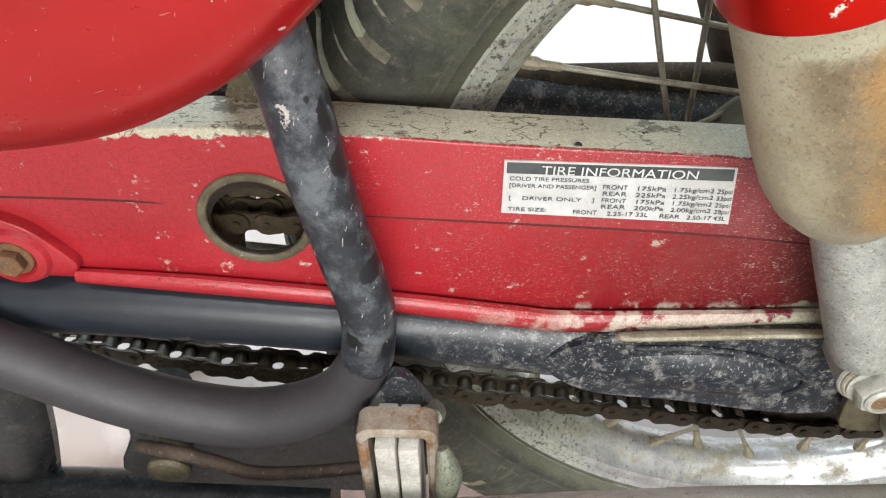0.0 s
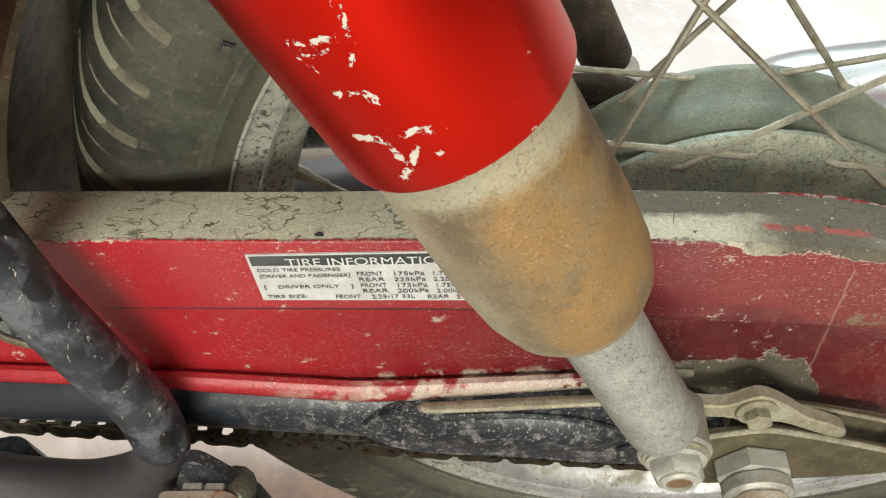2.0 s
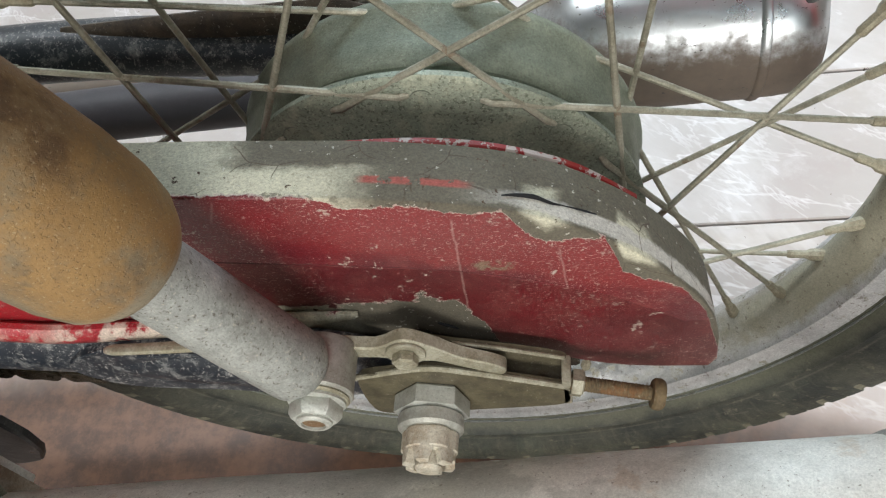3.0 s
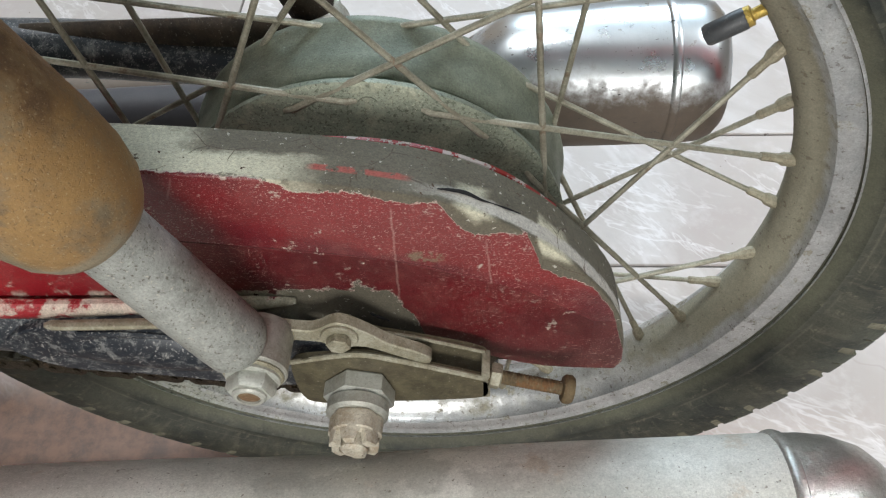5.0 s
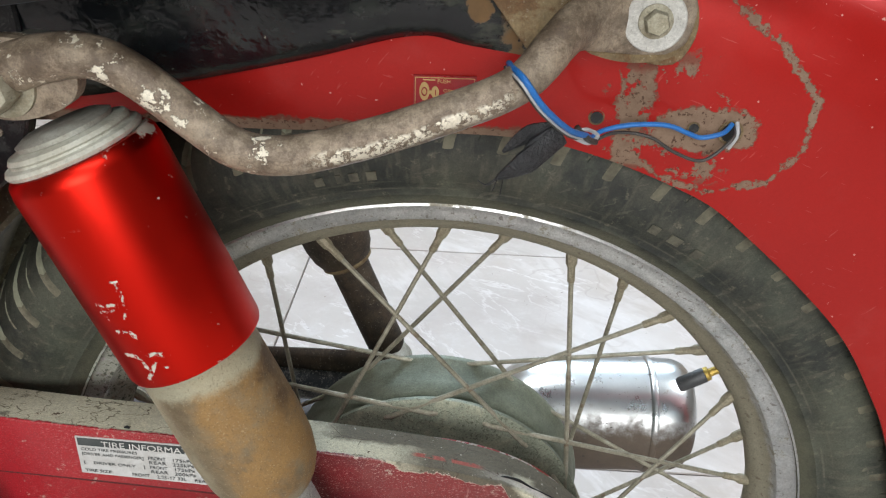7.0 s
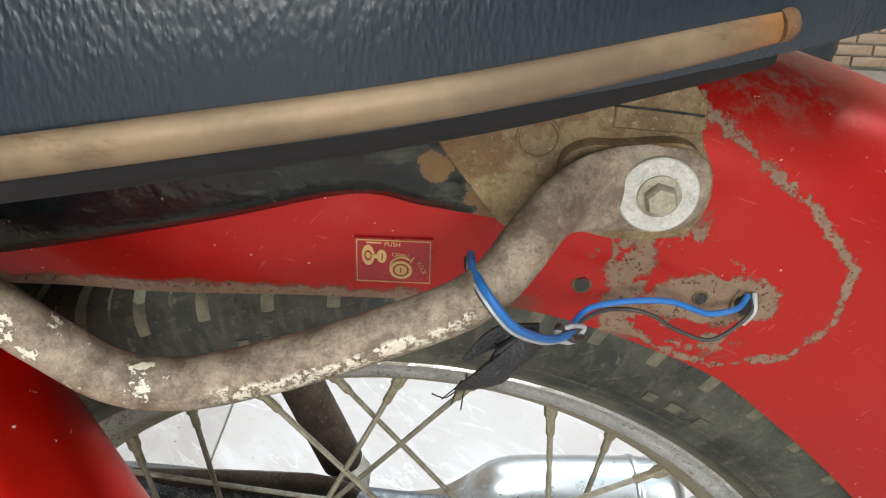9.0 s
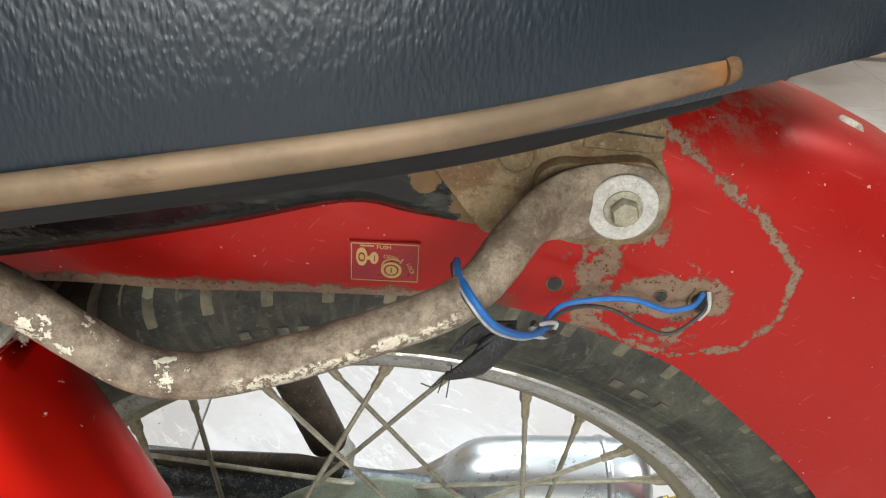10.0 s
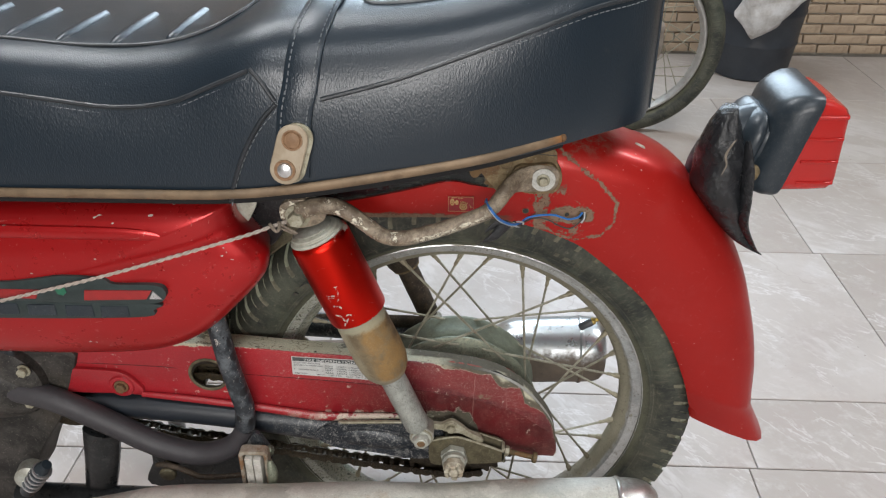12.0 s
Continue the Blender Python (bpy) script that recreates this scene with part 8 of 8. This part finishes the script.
# ---- loose wires, tape and twine ----
def wires():
    ob = thing("tail_wires", "blue and black wires knotted round the rusty tube", "wire", (0.05, -0.09, 0.58))
    inv = Matrix.Translation((0.05, -0.09, 0.58)).inverted()

    def run(pts, r, mt, label):
        part("wire", sweep([inv @ Vector(p) for p in pts], r, 8, 8), mt, ob, label)

    loop = [(0.0274, -0.1000, 0.6029), (0.0278, -0.1120, 0.6051), (0.0319, -0.1255, 0.6046), (0.0396, -0.1235, 0.5943), (0.0513, -0.1090, 0.5811), (0.0600, -0.0950, 0.5740), (0.0620, -0.0850, 0.5690)]
    run(loop, 0.0012, BLUE, "blue wire loop")
    run([(x - 0.0010, y - 0.0006, z - 0.0012) for x, y, z in loop], 0.0005, WIRE_WHITE, "white-striped wire")
    run([(x - 0.0013, y + 0.0008, z - 0.0019) for x, y, z in loop], 0.0007, WIRE_BLACK, "black wire loop")
    run([(0.0615, -0.0860, 0.5690), (0.0640, -0.0760, 0.5655), (0.0705, -0.0690, 0.5672), (0.0825, -0.0680, 0.5699), (0.0969, -0.0670, 0.5700), (0.1061, -0.0660, 0.5668), (0.1130, -0.0650, 0.5645), (0.1220, -0.0640, 0.5665), (0.1268, -0.0590, 0.5690)], 0.0011, BLUE, "blue wire to the fender hole")
    run([(0.0610, -0.0860, 0.5680), (0.0660, -0.0740, 0.5640), (0.0740, -0.0690, 0.5660), (0.0834, -0.0660, 0.5655), (0.0926, -0.0660, 0.5634), (0.1024, -0.0660, 0.5577), (0.1153, -0.0660, 0.5545), (0.1265, -0.0640, 0.5640), (0.1280, -0.0590, 0.5690)], 0.0008, WIRE_BLACK, "black wire to the fender hole")
    run([(0.1262, -0.0620, 0.5590), (0.1285, -0.0630, 0.5650), (0.1288, -0.0590, 0.5700)], 0.0009, WIRE_WHITE, "pale wire end")
    run([(0.0540, -0.1000, 0.5770), (0.0590, -0.0960, 0.5770), (0.0640, -0.0900, 0.5735), (0.0650, -0.0890, 0.5715), (0.0610, -0.0950, 0.5710), (0.0550, -0.1000, 0.5745)], 0.0008, WIRE_WHITE, "grey knot")
    run([(0.0550, -0.0980, 0.5785), (0.0600, -0.0970, 0.5735), (0.0640, -0.0920, 0.5705)], 0.0013, WIRE_BLACK, "black knot")
    # frayed tape end under the tube
    bm = []
    for k, (tip, w) in enumerate((((0.0250, -0.1050, 0.5580), 0.0055), ((0.0330, -0.1060, 0.5630), 0.0060), ((0.0270, -0.1060, 0.5700), 0.0040))):
        a, b = inv @ Vector((0.0490, -0.1020, 0.5770)), inv @ Vector(tip)
        mid = a.lerp(b, 0.55) + Vector((0, -0.004 + 0.003 * k, 0.0015 * k))
        bm.append(sweep([a, mid, b], [0.0050, w, 0.0006], 10, 6, 0.35))
    part("tape_end", joined(*bm), TAPE, ob, "frayed black tape end")
    part("tape_threads", joined(*[sweep([inv @ Vector((0.0280, -0.105, 0.561)), inv @ Vector((0.0225 + 0.002 * i, -0.107 + 0.002 * i, 0.5565 + 0.0015 * i)), inv @ Vector((0.0180 + 0.003 * i, -0.108, 0.5585 - 0.002 * i))], 0.00025, 5, 4) for i in range(4)]), TAPE, ob)


wires()


def twine():
    ob = thing("twine", "pale twine tied to the shock mount", "twine", (-0.17, -0.135, 0.585))
    inv = Matrix.Translation((-0.17, -0.135, 0.585)).inverted()
    main = [inv @ Vector(p) for p in ((-0.162, -0.1285, 0.5890), (-0.175, -0.1330, 0.5860), (-0.200, -0.1400, 0.5790), (-0.260, -0.1480, 0.5620), (-0.340, -0.1575, 0.5400), (-0.454, -0.1600, 0.5080), (-0.60, -0.1600, 0.468))]
    line = along(main, 150)
    for ph in (0.0, math.pi):
        pts = []
        for i, p in enumerate(line):
            t = ph + i * 1.1
            pts.append(p + Vector((0, math.cos(t) * 0.0009, math.sin(t) * 0.0009)))
        part("strand", sweep(pts, 0.0012, 6, 1), ROPE, ob)
    knot = [inv @ Vector((-0.172 + 0.0045 * math.cos(t), -0.1340 + 0.004 * math.sin(t), 0.5865 + 0.0032 * math.sin(2 * t + 0.5))) for t in (2 * math.pi * i / 10 for i in range(11))]
    part("knot", sweep(knot, 0.0017, 8, 5), KNOT, ob, "grimy twine knot")
    part("knot_loop", sweep([inv @ Vector(p) for p in ((-0.168, -0.131, 0.588), (-0.158, -0.1345, 0.584), (-0.152, -0.134, 0.580), (-0.158, -0.130, 0.578), (-0.168, -0.130, 0.583))], 0.0012, 8, 5), KNOT, ob)


twine()


# ---- things beyond ----
def parked_wheel():
    """The wheel of a second motorcycle that stands behind."""
    ob = thing("parked_motorcycle_wheel", "front wheel of a parked motorcycle with dusty spokes", "wheel", (0.470, 1.63, FZ))

    def torus(R, r, flat, mt, name, parent, seg=72, ring=14):
        rows = []
        for i in range(ring):
            t = 2 * math.pi * i / ring
            rows.append((R + r * math.cos(t), r * flat * math.sin(t)))
        bm = bmesh.new()
        vs = [[bm.verts.new((rr * math.cos(a), h, 0.285 + rr * math.sin(a))) for rr, h in rows] for a in (2 * math.pi * i / seg for i in range(seg))]
        for i in range(seg):
            for j in range(ring):
                a, b = vs[i], vs[(i + 1) % seg]
                q = (j + 1) % ring
                bm.faces.new((a[j], a[q], b[q], b[j]))
        return part(name, bm, mt, parent)

    torus(0.257, 0.028, 1.05, RUBBER, "tyre", ob)
    torus(0.222, 0.010, 2.2, RIM_FAR, "rim", ob)
    part("hub", turned([(0.015, -0.06), (0.03, -0.055), (0.070, -0.036), (0.098, -0.030), (0.102, -0.022), (0.102, 0.02), (0.06, 0.035), (0.01, 0.055)], (0, 0, 0.285), (0, 1, 0), 36), ALLOY_FAR, ob, "dusty brown drum brake plate")
    part("hub_cover", sweep([(-0.005, -0.05, 0.30), (0.045, -0.06, 0.335), (0.085, -0.055, 0.340)], [0.022, 0.026, 0.018], 14, 5), ALLOY_FAR, ob)
    for k in range(36):
        lead = radians(55 if (k % 4) < 2 else -55)
        y = -0.02 if k % 2 else 0.02
        me = sweep([(0.098 * math.cos(lead), y, 0.098 * math.sin(lead)), (0.214, 0, 0)], 0.0016, 6, 0)
        sp = part("spoke", me, SPOKE, ob)
        sp.matrix_basis = Matrix.Translation((0, 0, 0.285)) @ Matrix.Rotation(radians(10 * k), 4, "Y")


RIM_FAR = plain("dusty_rim_steel", (0.42, 0.41, 0.39), (0.33, 0.32, 0.30), 0.45, 40, 0.0003, 0.5)
ALLOY_FAR = plain("dusty_hub_alloy", (0.27, 0.235, 0.20), (0.19, 0.16, 0.13), 0.6, 40, 0.0003, 0.15)
parked_wheel()


def tub():
    ob = thing("plastic_tub", "dark blue-black plastic tub standing by the brick wall", "tub", (1.05, 2.25, FZ))
    prof = [(0.0, 0.0), (0.125, 0.0), (0.135, 0.006), (0.138, 0.02), (0.150, 0.12), (0.153, 0.125), (0.154, 0.135), (0.152, 0.14), (0.160, 0.23), (0.164, 0.235), (0.165, 0.245), (0.162, 0.25), (0.176, 0.42), (0.184, 0.425), (0.186, 0.445), (0.180, 0.45), (0.174, 0.445), (0.158, 0.24), (0.130, 0.02), (0.0, 0.02)]
    part("tub_wall", turned(prof, (0, 0, 0), (0, 0, 1), 56), TUB, ob)


tub()


def bag():
    ob = thing("plastic_bag", "crumpled white plastic bag hung over the dark tub", "plastic bag", (1.03, 2.05, 0.30))
    rings = []
    for i in range(16):
        z = 0.12 - 0.24 * i / 15
        ring = []
        for j in range(22):
            t = 2 * math.pi * j / 22
            f = 1 + 0.5 * noise.noise(Vector((math.cos(t) * 1.5, math.sin(t) * 1.5, i * 0.25 + 7)))
            r = 0.02 + 0.075 * math.sin(math.pi * min(1, (i + 1.5) / 17)) ** 0.7
            ring.append(Vector((math.cos(t) * r * f * 1.1 - 0.02, math.sin(t) * r * f * 0.35, z + 0.02 * math.cos(t))))
        rings.append(ring)
    part("bag_body", loft(rings), BAG_WHITE, ob, "", 80)


bag()


# ---- floor slabs and wall bricks ----
def floor_tiles():
    lines = [-2.99, -2.47, -1.94, -1.41, -0.88, -0.35, 0.180, 0.352, 0.882, 1.41, 1.94, 2.455]
    rnd = random.Random(5)
    shared = {}
    gap = 0.0021
    for r, (y0, y1) in enumerate(zip(lines, lines[1:])):
        long = 1.10 if r in (5, 7) else 0.86
        x = {5: 0.4755 - 1.10 * 4, 6: 0.49 - 0.86 * 4, 7: 0.84 - 1.10 * 4, 8: 0.822 - 0.86 * 5, 9: 0.836 - 0.86 * 5}.get(r, -2.9 - 0.86 * rnd.random())
        while x < WX1:
            a, b = max(x, WX0), min(x + long, WX1)
            if b - a > 0.05:
                key = (round(b - a, 3), round(y1 - y0, 3))
                if key not in shared:
                    w, h = (b - a) / 2 - gap / 2, (y1 - y0) / 2 - gap / 2
                    bm = box(-w, w, -h, h, -0.012, 0.0)
                    tops = [e for e in bm.edges if all(v.co.z > -0.001 for v in e.verts)]
                    bmesh.ops.bevel(bm, geom=tops, offset=0.0012, segments=1, affect="EDGES")
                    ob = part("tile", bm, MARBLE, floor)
                    shared[key] = ob.data
                else:
                    ob = new("tile", shared[key])
                    ob.parent = floor
                ob.location = ((a + b) / 2, (y0 + y1) / 2, FZ)
            x += long


floor_tiles()


def bricks():
    """Bricks of the visible stretch as pieces, the rest of the wall joined."""
    rnd = random.Random(9)
    L, H, J = 0.128, 0.040, 0.008
    shape = box(-(L - J) / 2, (L - J) / 2, -0.012, 0.012, -(H - J) / 2, (H - J) / 2, 0.0022)
    shared = None
    rest = []
    row, z = 0, FZ + 0.02
    while z < WH - 0.03:
        x = WX0 + (0.0 if row % 2 else L / 2)
        while x < WX1 - L:
            if HX0 - L < x < HX1 and HZ0 - 0.03 < z < HZ1 + 0.03:
                x += L
                continue
            if 0.9 < x < 2.2 and z < 0.66:
                if shared is None:
                    ob = part("brick", shape, BRICK, wall_north)
                    shared = ob.data
                else:
                    ob = new("brick", shared)
                    ob.parent = wall_north
                ob.location = (x + L / 2, WY1 + 0.006 + rnd.uniform(-0.002, 0.002), z)
                ob.rotation_euler = (0, rnd.uniform(-0.012, 0.012), rnd.uniform(-0.01, 0.01))
            else:
                rest.append((x + L / 2, WY1 + 0.006, z))
            x += L
        z += H
        row += 1
    verts, faces = [], []
    for x, y, z in rest:
        n = len(verts)
        a, b, c = (L - J) / 2, 0.012, (H - J) / 2
        verts += [(x + i * a, y + j * b, z + k * c) for i in (-1, 1) for j in (-1, 1) for k in (-1, 1)]
        faces += [tuple(n + q for q in f) for f in ((0, 1, 5, 4), (0, 4, 6, 2), (1, 3, 7, 5), (0, 2, 3, 1), (4, 5, 7, 6))]
    me = bpy.data.meshes.new("brickwork")
    me.from_pydata(verts, [], faces)
    me.materials.append(BRICK)
    ob = new("brickwork", me)
    ob.parent = wall_north
    tagged(ob, "", "", "", "stuff")


bricks()
